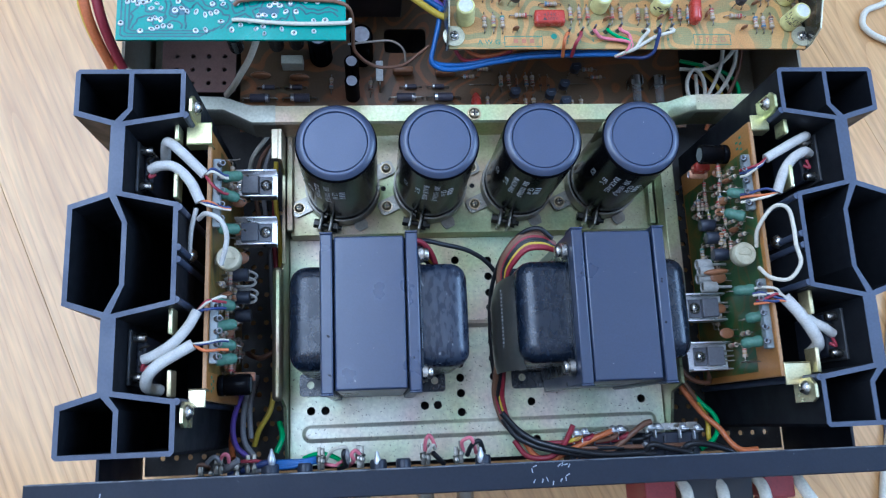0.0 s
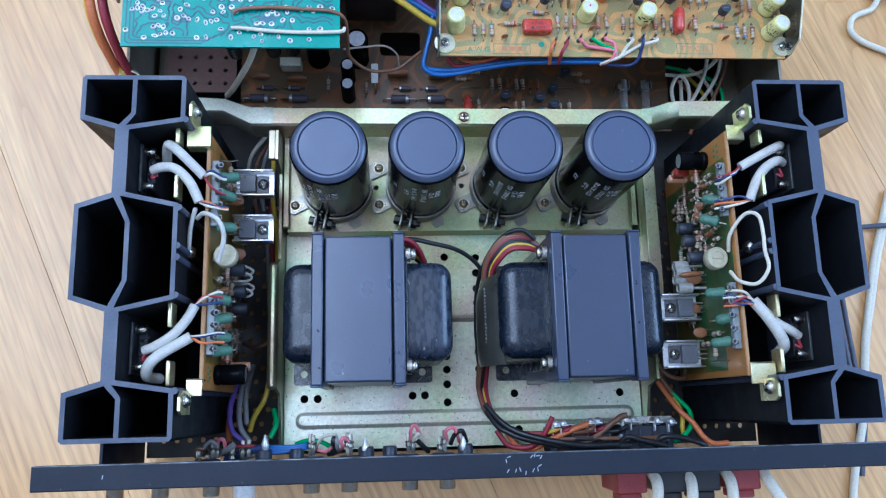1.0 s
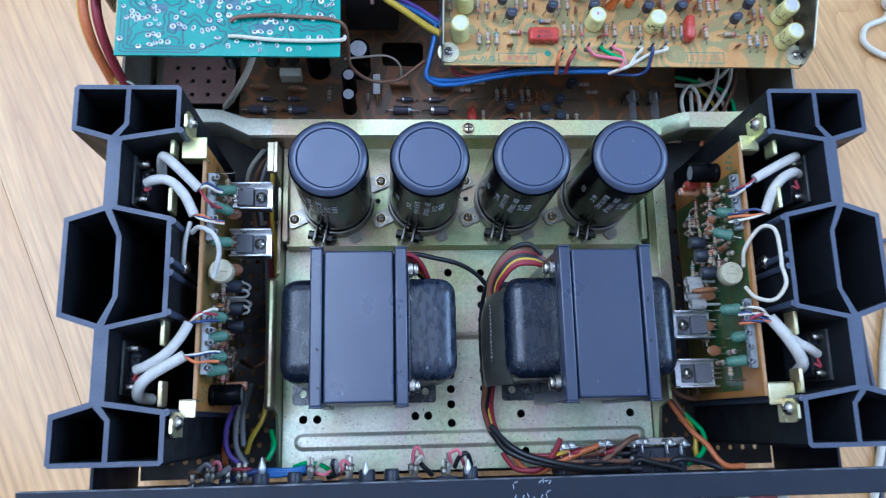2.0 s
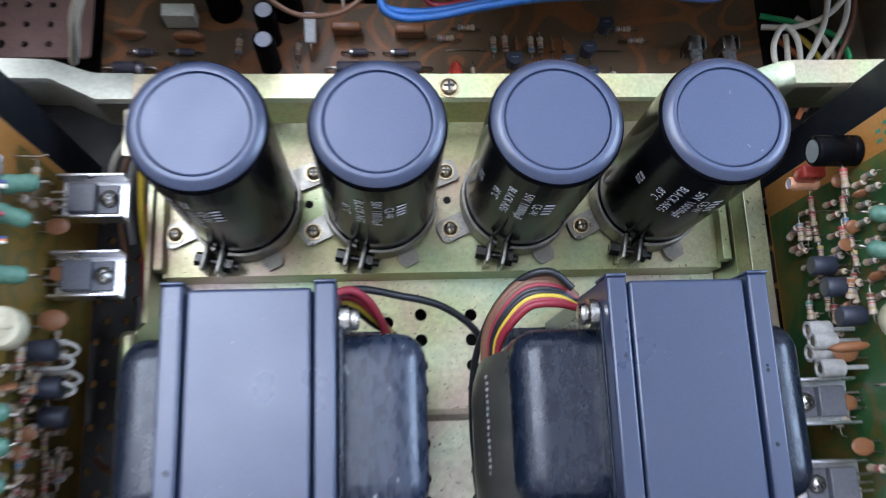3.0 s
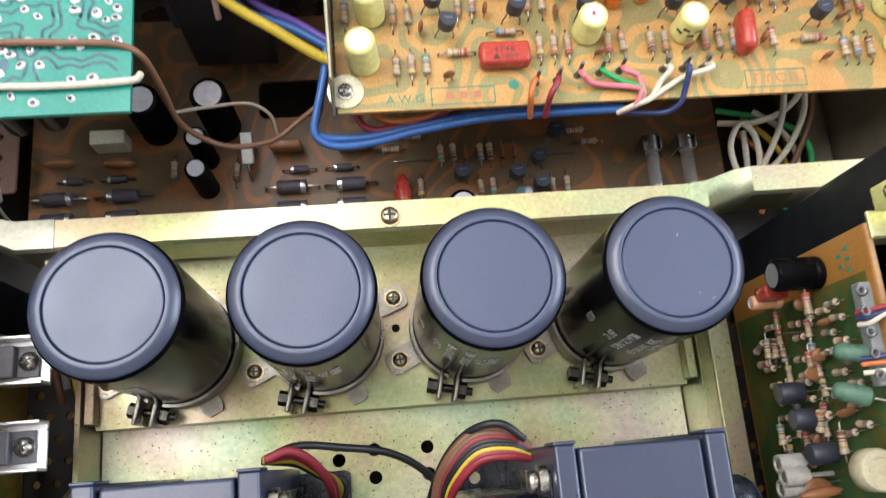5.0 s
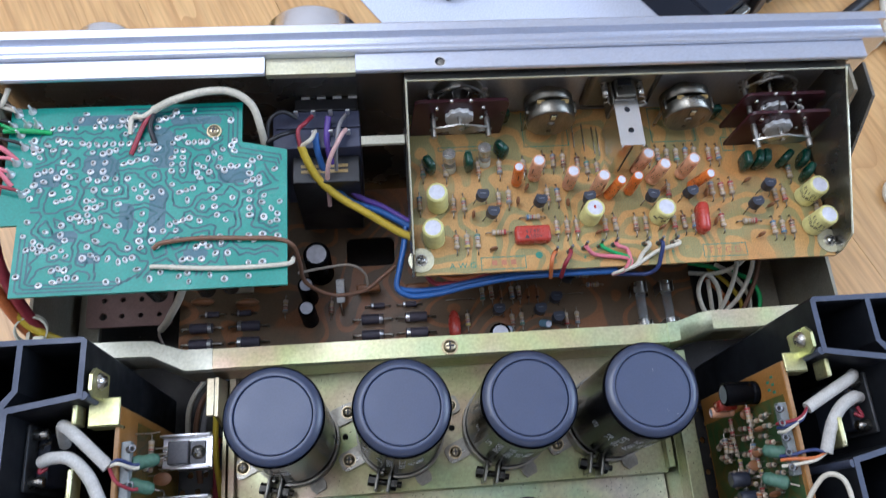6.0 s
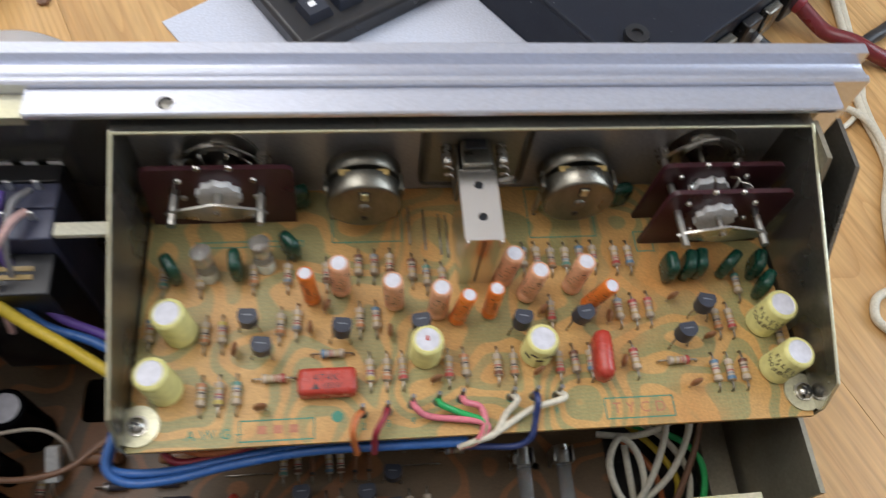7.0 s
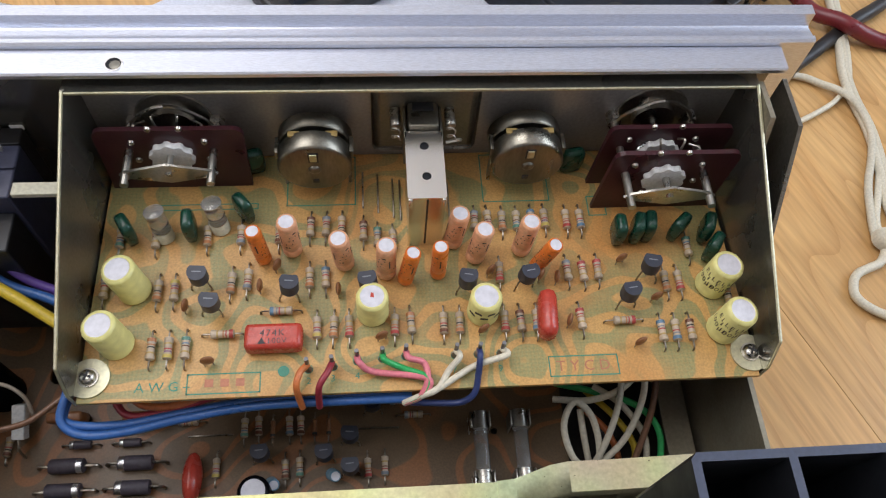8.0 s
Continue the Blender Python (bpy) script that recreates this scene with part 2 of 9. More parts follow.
# ---------------------------------------------------------------- mesh building
class Shape:
    """Vertices, faces and material slots of one part."""

    def __init__(self):
        self.v, self.f, self.m = [], [], []

    def add(self, verts, faces, slot=0, at=None):
        k = len(self.v)
        if at is not None:
            verts = [at @ Vector(p) for p in verts]
        self.v += [tuple(p) for p in verts]
        self.f += [tuple(i + k for i in f) for f in faces]
        self.m += [slot] * len(faces)
        return self

    def box(self, x0, x1, y0, y1, z0, z1, c=0.0, slot=0, at=None):
        """A block with edges cut off by c."""
        if c <= 0:
            v = [(x, y, z) for z in (z0, z1) for y in (y0, y1) for x in (x0, x1)]
            f = [(0, 2, 3, 1), (4, 5, 7, 6), (0, 1, 5, 4), (2, 6, 7, 3), (0, 4, 6, 2), (1, 3, 7, 5)]
            return self.add(v, f, slot, at)
        bm = bmesh.new()
        bmesh.ops.create_cube(bm, size=1.0)
        for w in bm.verts:
            w.co = Vector(((x0 + x1) / 2 + w.co.x * (x1 - x0), (y0 + y1) / 2 + w.co.y * (y1 - y0), (z0 + z1) / 2 + w.co.z * (z1 - z0)))
        bmesh.ops.bevel(bm, geom=bm.edges[:], offset=c, segments=2, profile=0.5, affect="EDGES")
        return self.take(bm, slot, at)

    def take(self, bm, slot=0, at=None):
        bm.verts.index_update()
        v, f = [tuple(w.co) for w in bm.verts], [tuple(w.index for w in g.verts) for g in bm.faces]
        bm.free()
        return self.add(v, f, slot, at)

    def lathe(self, profile, n=16, slot=0, at=None, slots=None, caps=True):
        """A body of revolution about z. profile: (radius, height) from the bottom up."""
        v, f, m = [], [], []
        for r, z in profile:
            v += [(r * math.cos(2 * math.pi * i / n), r * math.sin(2 * math.pi * i / n), z) for i in range(n)]
        for k in range(len(profile) - 1):
            for i in range(n):
                j = (i + 1) % n
                f.append((k * n + i, k * n + j, (k + 1) * n + j, (k + 1) * n + i))
                m.append(slots[k] if slots else slot)
        if caps:
            f.append(tuple(range(n - 1, -1, -1)))
            f.append(tuple(range((len(profile) - 1) * n, len(profile) * n)))
            m += [slots[0] if slots else slot, slots[-1] if slots else slot]
        k = len(self.m)
        self.add(v, f, slot, at)
        self.m[k:] = m
        return self

    def rod(self, p, q, r, n=10, slot=0, c=0.0):
        p, q = Vector(p), Vector(q)
        d = q - p
        at = Matrix.Translation(p) @ d.to_track_quat("Z", "Y").to_matrix().to_4x4()
        h = d.length
        prof = [(r, 0), (r, h)] if c <= 0 else [(r - c, 0), (r, c), (r, h - c), (r - c, h)]
        return self.lathe(prof, n, slot, at)

    def tube(self, points, r, n=8, slot=0, steps=6):
        """A round wire or sleeve along a smooth line through the points."""
        pts = [Vector(p) for p in points]
        if len(pts) > 2:
            line = []
            ext = [pts[0] * 2 - pts[1]] + pts + [pts[-1] * 2 - pts[-2]]
            for k in range(1, len(ext) - 2):
                a, b, c, d = ext[k - 1 : k + 3]
                for s in range(steps):
                    t = s / steps
                    line.append(0.5 * (2 * b + (c - a) * t + (2 * a - 5 * b + 4 * c - d) * t * t + (3 * b - a - 3 * c + d) * t ** 3))
            line.append(pts[-1])
        else:
            line = pts
        v, f = [], []
        up = Vector((0.13, 0.21, 1)).normalized()
        side = None
        for k, p in enumerate(line):
            d = (line[min(k + 1, len(line) - 1)] - line[max(k - 1, 0)]).normalized()
            side = d.cross(up) if side is None else side - d * side.dot(d)
            if side.length < 1e-5:
                side = d.orthogonal()
            side.normalize()
            oth = d.cross(side)
            v += [p + r * (math.cos(2 * math.pi * i / n) * side + math.sin(2 * math.pi * i / n) * oth) for i in range(n)]
        for k in range(len(line) - 1):
            for i in range(n):
                j = (i + 1) % n
                f.append((k * n + i, k * n + j, (k + 1) * n + j, (k + 1) * n + i))
        f += [tuple(range(n - 1, -1, -1)), tuple(range((len(line) - 1) * n, len(line) * n))]
        return self.add(v, f, slot)

    def plate(self, outer, holes=(), z0=0.0, z1=0.001, slot=0, at=None):
        """A sheet or extrusion with an outline and holes, from z0 to z1."""
        bm = bmesh.new()
        rings = []
        for ring in (outer, *holes):
            vs = [bm.verts.new((x, y, z1)) for x, y in ring]
            for i in range(len(vs)):
                bm.edges.new((vs[i], vs[(i + 1) % len(vs)]))
            rings.append(vs)
        bmesh.ops.triangle_fill(bm, use_beauty=True, use_dissolve=False, edges=bm.edges[:])
        top = bm.faces[:]
        low = {w: bm.verts.new((w.co.x, w.co.y, z0)) for w in bm.verts[:]}
        for g in top:
            bm.faces.new([low[w] for w in reversed(g.verts)])
        for vs in rings:
            for i in range(len(vs)):
                a, b = vs[i], vs[(i + 1) % len(vs)]
                bm.faces.new((a, b, low[b], low[a]))
        bmesh.ops.recalc_face_normals(bm, faces=bm.faces[:])
        return self.take(bm, slot, at)

    def mesh(self, name, mats):
        me = bpy.data.meshes.new(name)
        me.from_pydata(self.v, [], self.f)
        for m in mats if isinstance(mats, (list, tuple)) else [mats]:
            me.materials.append(m)
        me.polygons.foreach_set("material_index", self.m)
        me.set_sharp_from_angle(angle=radians(48))
        me.polygons.foreach_set("use_smooth", [not (p.area > 2e-5 and max(abs(c) for c in p.normal) > 0.9999) for p in me.polygons])
        me.update()
        return me


def thing(name, at, label, category, group="", kind=""):
    """An empty at a thing's base, for its parts."""
    ob = new(name)
    ob.empty_display_size = 0.01
    ob.matrix_world = at if isinstance(at, Matrix) else Matrix.Translation(at)
    return tagged(ob, label, category, group, kind)


def part(name, shape, mats, parent, label="", at=None):
    """One mesh under a thing or a part, in the thing's own coordinates."""
    ob = new(name, shape if isinstance(shape, bpy.types.Mesh) else shape.mesh(name, mats))
    ob.parent = parent
    if at is not None:
        ob.matrix_basis = at
    if label:
        ob["label"] = label
    return ob


def chain(ob):
    own = ob.matrix_parent_inverse @ ob.matrix_basis
    return chain(ob.parent) @ own if ob.parent else ob.matrix_basis.copy()


def wpart(name, shape, mats, parent, label="", at=None):
    """As part(), but shape and at are in the world's coordinates."""
    ob = part(name, shape, mats, parent, label)
    ob.matrix_parent_inverse = chain(parent).inverted()
    if at is not None:
        ob.matrix_basis = at
    return ob


def solid(name, shape, mats, label, category, group="", kind="", at=None):
    """A thing of one mesh."""
    ob = new(name, shape.mesh(name, mats))
    if at is not None:
        ob.matrix_world = at
    return tagged(ob, label, category, group, kind)


def ring(x, y, r, n=12):
    return [(x + r * math.cos(2 * math.pi * i / n), y + r * math.sin(2 * math.pi * i / n)) for i in range(n)]


def rounded(x0, x1, y0, y1, r, n=4):
    """The outline of a rectangle with round corners."""
    out = []
    for cx, cy, a in ((x1 - r, y1 - r, 0), (x0 + r, y1 - r, 90), (x0 + r, y0 + r, 180), (x1 - r, y0 + r, 270)):
        out += [(cx + r * math.cos(radians(a + 90 * i / n)), cy + r * math.sin(radians(a + 90 * i / n))) for i in range(n + 1)]
    return out


def screw(x, y, z, r=0.0027, parent=None, at=None, name="screw", metal=None):
    """A cross-head screw with a dark recess and a washer, its head up."""
    s = Shape()
    metal = metal or BRASSY
    s.lathe([(r * 1.25, 0), (r * 1.25, 0.0006), (r, 0.0006), (r, 0.0011), (r * 0.86, 0.0019), (r * 0.5, 0.0023), (r * 0.12, 0.0024)], 16)
    s.box(-r * 0.62, r * 0.62, -r * 0.14, r * 0.14, 0.00205, 0.00248, 0, 1)
    s.box(-r * 0.14, r * 0.14, -r * 0.62, r * 0.62, 0.00205, 0.00249, 0, 1)
    place = Matrix.Translation((x, y, z)) @ (at if at is not None else pose(0, 0, 0, 0, 0, (x * 9000) % 90))
    if parent is None:
        return solid(name, s, [metal, BLACK_PLASTIC], "small yellowed cross-head screw", "screw", at=place)
    return wpart(name, s, [metal, BLACK_PLASTIC], parent, at=place)

# ---------------------------------------------------------------- room
def wood_material():
    m = bpy.data.materials.new("light_laminate_wood")
    m.use_nodes = True
    nt = m.node_tree
    n, l = nt.nodes, nt.links
    b = n["Principled BSDF"]
    tc, oi = n.new("ShaderNodeTexCoord"), n.new("ShaderNodeObjectInfo")
    sh = n.new("ShaderNodeVectorMath")
    sh.operation = "MULTIPLY_ADD"
    sh.inputs[1].default_value = (1, 1, 1)
    off = n.new("ShaderNodeCombineXYZ")
    mul = n.new("ShaderNodeMath")
    mul.operation = "MULTIPLY"
    mul.inputs[1].default_value = 37.0
    l.new(oi.outputs["Random"], mul.inputs[0])
    l.new(mul.outputs[0], off.inputs[1])
    l.new(tc.outputs["Object"], sh.inputs[0])
    l.new(off.outputs[0], sh.inputs[2])
    mp = n.new("ShaderNodeMapping")
    mp.inputs["Scale"].default_value = (0.075, 1, 1)
    l.new(sh.outputs[0], mp.inputs[0])
    warp = n.new("ShaderNodeTexNoise")
    warp.inputs["Scale"].default_value, warp.inputs["Detail"].default_value = 22, 2
    l.new(mp.outputs[0], warp.inputs["Vector"])
    # growth rings: level lines of a long soft field
    fld = n.new("ShaderNodeTexNoise")
    fld.inputs["Scale"].default_value, fld.inputs["Detail"].default_value, fld.inputs["Roughness"].default_value = 9, 1.5, 0.4
    l.new(mp.outputs[0], fld.inputs["Vector"])
    lev = n.new("ShaderNodeMath")
    lev.operation = "MULTIPLY"
    lev.inputs[1].default_value = 46
    l.new(fld.outputs["Fac"], lev.inputs[0])
    wv = n.new("ShaderNodeMath")
    wv.operation = "FRACT"
    l.new(lev.outputs[0], wv.inputs[0])
    fib = n.new("ShaderNodeTexNoise")
    fib.inputs["Scale"].default_value, fib.inputs["Detail"].default_value = 330, 4
    l.new(mp.outputs[0], fib.inputs["Vector"])
    r1 = n.new("ShaderNodeValToRGB")
    r1.color_ramp.elements[0].color, r1.color_ramp.elements[1].color = (0.515, 0.276, 0.096, 1), (0.685, 0.430, 0.180, 1)
    r1.color_ramp.elements[0].position, r1.color_ramp.elements[1].position = 0.15, 0.75
    add = n.new("ShaderNodeMath")
    add.operation = "MULTIPLY_ADD"
    add.inputs[1].default_value = 0.20
    l.new(wv.outputs[0], add.inputs[0])
    half = n.new("ShaderNodeMath")
    half.operation = "MULTIPLY"
    half.inputs[1].default_value = 0.95
    l.new(warp.outputs["Fac"], half.inputs[0])
    l.new(half.outputs[0], add.inputs[2])
    l.new(add.outputs[0], r1.inputs[0])
    late = n.new("ShaderNodeMath")
    late.operation = "POWER"
    late.inputs[1].default_value = 4.0
    l.new(wv.outputs[0], late.inputs[0])
    soft = n.new("ShaderNodeMath")
    soft.operation = "MULTIPLY"
    soft.inputs[1].default_value = 0.55
    l.new(late.outputs[0], soft.inputs[0])
    ringed = n.new("ShaderNodeMix")
    ringed.data_type = "RGBA"
    ringed.inputs["B"].default_value = (0.40, 0.195, 0.062, 1)
    l.new(soft.outputs[0], ringed.inputs["Factor"])
    l.new(r1.outputs[0], ringed.inputs["A"])
    hs = n.new("ShaderNodeHueSaturation")
    fr = n.new("ShaderNodeMapRange")
    fr.inputs["From Min"].default_value, fr.inputs["From Max"].default_value = 0.3, 0.7
    fr.inputs["To Min"].default_value, fr.inputs["To Max"].default_value = 0.82, 1.12
    l.new(fib.outputs["Fac"], fr.inputs["Value"])
    pr = n.new("ShaderNodeMapRange")
    pr.inputs["To Min"].default_value, pr.inputs["To Max"].default_value = 0.92, 1.08
    l.new(oi.outputs["Random"], pr.inputs["Value"])
    mm = n.new("ShaderNodeMath")
    mm.operation = "MULTIPLY"
    l.new(fr.outputs[0], mm.inputs[0])
    l.new(pr.outputs[0], mm.inputs[1])
    l.new(mm.outputs[0], hs.inputs["Value"])
    l.new(ringed.outputs["Result"], hs.inputs["Color"])
    l.new(hs.outputs[0], b.inputs["Base Color"])
    b.inputs["Roughness"].default_value = 0.27
    bp = n.new("ShaderNodeBump")
    bp.inputs["Strength"].default_value, bp.inputs["Distance"].default_value = 0.12, 0.0006
    l.new(fib.outputs["Fac"], bp.inputs["Height"])
    l.new(bp.outputs[0], b.inputs["Normal"])
    return m


WOOD = wood_material()
CEIL = mat("pale_blue_ceiling_paint", (0.82, 0.85, 0.90), 0.8, 0, (0.79, 0.82, 0.87), 3)
WALL = mat("white_wall_paint", (0.74, 0.75, 0.77), 0.8, 0, (0.70, 0.71, 0.73), 3)
SEAM = mat("pale_floor_joint", (0.42, 0.27, 0.15), 0.7)
RX0, RX1, RY0, RY1, RZ = -2.0, 2.0, -1.8, 2.2, 2.45

floor = solid("floor", Shape().box(RX0, RX1, RY0, RY1, FLOOR - 0.06, FLOOR - 0.004), SEAM, "light oak laminate plank floor", "floor", kind="structure")
solid("ceiling", Shape().box(RX0, RX1, RY0, RY1, RZ, RZ + 0.1), CEIL, "plain pale ceiling", "ceiling", kind="structure")
solid("wall_west", Shape().box(RX0 - 0.1, RX0, RY0, RY1, FLOOR - 0.06, RZ), WALL, "plain white wall", "wall", kind="structure")
solid("wall_south", Shape().box(RX0, RX1, RY0 - 0.1, RY0, FLOOR - 0.06, RZ), WALL, "plain white wall", "wall", kind="structure")
solid("wall_north", Shape().box(RX0, RX1, RY1, RY1 + 0.1, FLOOR - 0.06, RZ), WALL, "plain white wall", "wall", kind="structure")
# Unseen wall; its opening is added behind the fill lamp.
east = Shape().plate([(RY0, FLOOR - 0.06), (RY1, FLOOR - 0.06), (RY1, RZ), (RY0, RZ)], [[(-0.35, 0.9), (1.15, 0.9), (1.15, 2.1), (-0.35, 2.1)]], 0, 0.1,
                     at=Matrix(((0, 0, 1, RX1), (1, 0, 0, 0), (0, 1, 0, 0), (0, 0, 0, 1))))
solid("wall_east", east, WALL, "plain white wall with an opening added at the fill light", "wall", kind="structure")
fixture = thing("ceiling_light", (-1.05, 0.80, RZ), "flat white rectangular ceiling light", "lamp")
wpart("frame", Shape().plate([(-1.97, -0.12), (-0.13, -0.12), (-0.13, 1.72), (-1.97, 1.72)], [[(-1.95, -0.1), (-0.15, -0.1), (-0.15, 1.7), (-1.95, 1.7)]], 2.40, RZ), WALL, fixture)

# Planks run 67 degrees off the amplifier's width. Seams are given across the planks.
DOWN = pose(0, 0, FLOOR, 0, 0, -67)
SEAMS = [-2.86, -2.67, -2.48, -2.29, -2.1, -1.91, -1.72, -1.53, -1.34, -1.15, -0.96, -0.77, -0.58, -0.394, -0.204, 0.009, 0.095, 0.275, 0.362, 0.55, 0.74, 0.93, 1.12, 1.31, 1.5, 1.69, 1.88, 2.07, 2.26, 2.45, 2.64, 2.83]
ENDS = {14: 0.108, 13: -0.31, 18: 0.031, 15: -0.35, 16: -0.1}


def inside_room(poly):
    """Cuts a plank's outline where it meets the walls."""
    for axis, limit, sign in ((0, RX0, 1), (0, RX1, -1), (1, RY0, 1), (1, RY1, -1)):
        out = []
        for p, q in zip(poly, poly[1:] + poly[:1]):
            dp, dq = (p[axis] - limit) * sign, (q[axis] - limit) * sign
            if dp >= 0:
                out.append(p)
            if dp * dq < 0:
                t = dp / (dp - dq)
                out.append((p[0] + (q[0] - p[0]) * t, p[1] + (q[1] - p[1]) * t))
        poly = out
        if len(poly) < 3:
            return []
    return poly


rnd = random.Random(4)
back = DOWN.inverted()
for k in range(len(SEAMS) - 1):
    a, b = SEAMS[k] + 0.00010, SEAMS[k + 1] - 0.00010
    start = ENDS.get(k, rnd.uniform(-0.4, 0.4))
    cuts = [start + 1.2 * i for i in range(-4, 5)]
    for u0, u1 in zip(cuts, cuts[1:]):
        corners = [DOWN @ Vector(p) for p in ((u0 + 0.00015, a, 0), (u1 - 0.00015, a, 0), (u1 - 0.00015, b, 0), (u0 + 0.00015, b, 0))]
        whole = [(p.x, p.y) for p in corners]
        poly = inside_room(whole)
        mid = DOWN @ pose((u0 + u1) / 2, (a + b) / 2, 0)
        if poly == whole:
            w, h = (u1 - u0) / 2 - 0.00015, (b - a) / 2
            wpart("plank", Shape().box(-w, w, -h, h, -0.0039, 0, 0.00018), WOOD, floor, at=mid)
        elif poly:
            inv = mid.inverted()
            local = [inv @ Vector((x, y, FLOOR)) for x, y in poly]
            wpart("plank", Shape().plate([(p.x, p.y) for p in local], (), -0.0039, 0), WOOD, floor, at=mid)

# ---------------------------------------------------------------- chassis
chassis = thing("amplifier_chassis", (0, 0.15, FLOOR), "opened stereo amplifier chassis of black and zinc-plated steel on the floor", "chassis")
holes = [ring(sx * (0.1140 + 0.008 * i + 0.004 * (j % 2)), 0.0062 + 0.0088 * j, 0.0017, 8) for sx in (-1, 1) for i in range(10) for j in range(19) if abs(0.0062 + 0.0088 * j - 0.03) > 0.016 or i < 5]
wpart("bottom_pan", Shape().plate([(-0.196, -0.004), (0.196, -0.004), (0.196, 0.293), (-0.196, 0.293)], holes, 0.030, 0.0315), PAN, chassis, "dark perforated bottom sheet")
for sx in (-1, 1):
    for y in (0.03, 0.265):
        wpart("foot", Shape().lathe([(0.013, FLOOR), (0.014, FLOOR + 0.004), (0.012, 0.030)], 20, at=pose(sx * 0.17, y, 0)), BLACK_PLASTIC, chassis)

# The raised plate that carries the transformers, with its vent holes.
hole_at = [(-0.0106, y) for y in (0.0256, 0.0362, 0.0449, 0.0529, 0.0655, 0.085, 0.0943, 0.104, 0.1138)]
hole_at += [(0.0088, y) for y in (0.0450, 0.0553, 0.0648, 0.085, 0.0939, 0.1037, 0.1133)]
hole_at += [(-0.0954, 0.0294), (-0.0875, 0.0293), (-0.0315, 0.030), (-0.0241, 0.030), (0.0299, 0.030), (0.0944, 0.0292), (-0.0235, 0.111), (0.0317, 0.0088), (0.023, 0.112)]
base = Shape().plate([(-0.107, 0.0), (0.107, 0.0), (0.107, 0.1285), (-0.107, 0.1285)], [ring(x, y, 0.0024, 14) for x, y in hole_at], 0.0698, 0.071)
wpart("base_plate", base, ZINC_WORN, chassis, "pitted yellow-zinc sheet with rows of vent holes")
loops = [[(x, y, z) for x, y in rounded(-0.1005 + w, 0.1025 - w, 0.0118 + w, 0.0218 - w, 0.0049 - w)] for w, z in ((0, 0.0710), (0.0008, 0.0713), (0.0018, 0.0720), (0.0026, 0.0722), (0.0034, 0.0722))]
count = len(loops[0])
bead = Shape().add([p for q in loops for p in q], [(k * count + i, k * count + (i + 1) % count, (k + 1) * count + (i + 1) % count, (k + 1) * count + i) for k in range(4) for i in range(count)] + [tuple(range(4 * count, 5 * count))])
wpart("pressed_bead", bead, ZINC_WORN, chassis)
bead = Shape().add([(-0.036, 0.0735, 0.0711), (0.036, 0.0735, 0.0711), (0.036, 0.0758, 0.0724), (-0.036, 0.0758, 0.0724), (-0.036, 0.078, 0.0711), (0.036, 0.078, 0.0711)], [(0, 1, 2, 3), (3, 2, 5, 4)])
wpart("pressed_bead", bead, ZINC_WORN, chassis)
capplate = Shape().plate(rounded(-0.105, 0.105, 0.1275, 0.189, 0.002), [ring(-0.052, 0.1545, 0.0016, 8), ring(0.0, 0.1555, 0.0016, 8), ring(0.049, 0.155, 0.0016, 8)], 0.0838, 0.085)
capplate.box(-0.105, 0.105, 0.1275, 0.1287, 0.0711, 0.0838).box(-0.107, -0.1035, 0.129, 0.189, 0.085, 0.0905, 0.0005).box(0.1035, 0.107, 0.129, 0.189, 0.085, 0.0905, 0.0005)
wpart("capacitor_plate", capplate, ZINC_SHADED, chassis, "raised yellow-zinc capacitor shelf")
for sx in (-1, 1):
    side = Shape().plate([(0.0, 0.031), (0.184, 0.031), (0.184, 0.092), (0.1815, 0.112), (0.1640, 0.112), (0.161, 0.092), (0.110, 0.092), (0.1055, 0.1020), (0.036, 0.1020), (0.032, 0.085), (0.0, 0.075)],
                         (), 0, 0.0016, at=Matrix(((0, 0, 1, 0.1075 if sx > 0 else -0.1091), (1, 0, 0, 0), (0, 1, 0, 0), (0, 0, 0, 1))))
    if sx < 0:
        side.box(-0.1130, -0.1072, 0.0345, 0.1060, 0.0990, 0.1040, 0.0022)
    side.box(sx * 0.1110 - 0.0020, sx * 0.1110 + 0.0020, 0.164, 0.1815, 0.1110, 0.1124, 0.0005)
    if sx > 0:
        side.box(0.1077, 0.1089, 0.1050, 0.1620, 0.0915, 0.1020).box(0.1077, 0.1153, 0.0780, 0.1625, 0.1020, 0.1032, 0.0004)
    wpart("side_rail", side, ZINC_SHADED, chassis, "folded zinc side rail")

# The cross beam: a channel whose ends step up and back to the heat sinks.
BEAM_END = mat("greyed_zinc_steel", (0.47, 0.46, 0.37), 0.42, 0.8, (0.38, 0.36, 0.27), 30, 0.65, 700, 0.05, speck=(0.10, 0.085, 0.05), speck_scale=900, speck_at=0.77)


def beam(rows, material, label):
    """A folded channel: rows of (x, top, front edge, back edge)."""
    v, f = [], []
    for x, z, y0, y1 in rows:
        v += [(x, y0, z - 0.020), (x, y0, z - 0.0012), (x, y0 + 0.0012, z), (x, y1, z), (x, y1, z - 0.0012), (x, y0 + 0.0012, z - 0.0012), (x, y0 + 0.0012, z - 0.020)]
    for k in range(len(rows) - 1):
        f += [(k * 7 + i, (k + 1) * 7 + i, (k + 1) * 7 + (i + 1) % 7, k * 7 + (i + 1) % 7) for i in range(7)]
    f += [tuple(range(7)), tuple(range(len(rows) * 7 - 1, len(rows) * 7 - 8, -1))]
    return wpart("cross_beam", Shape().add(v, f), material, chassis, label)


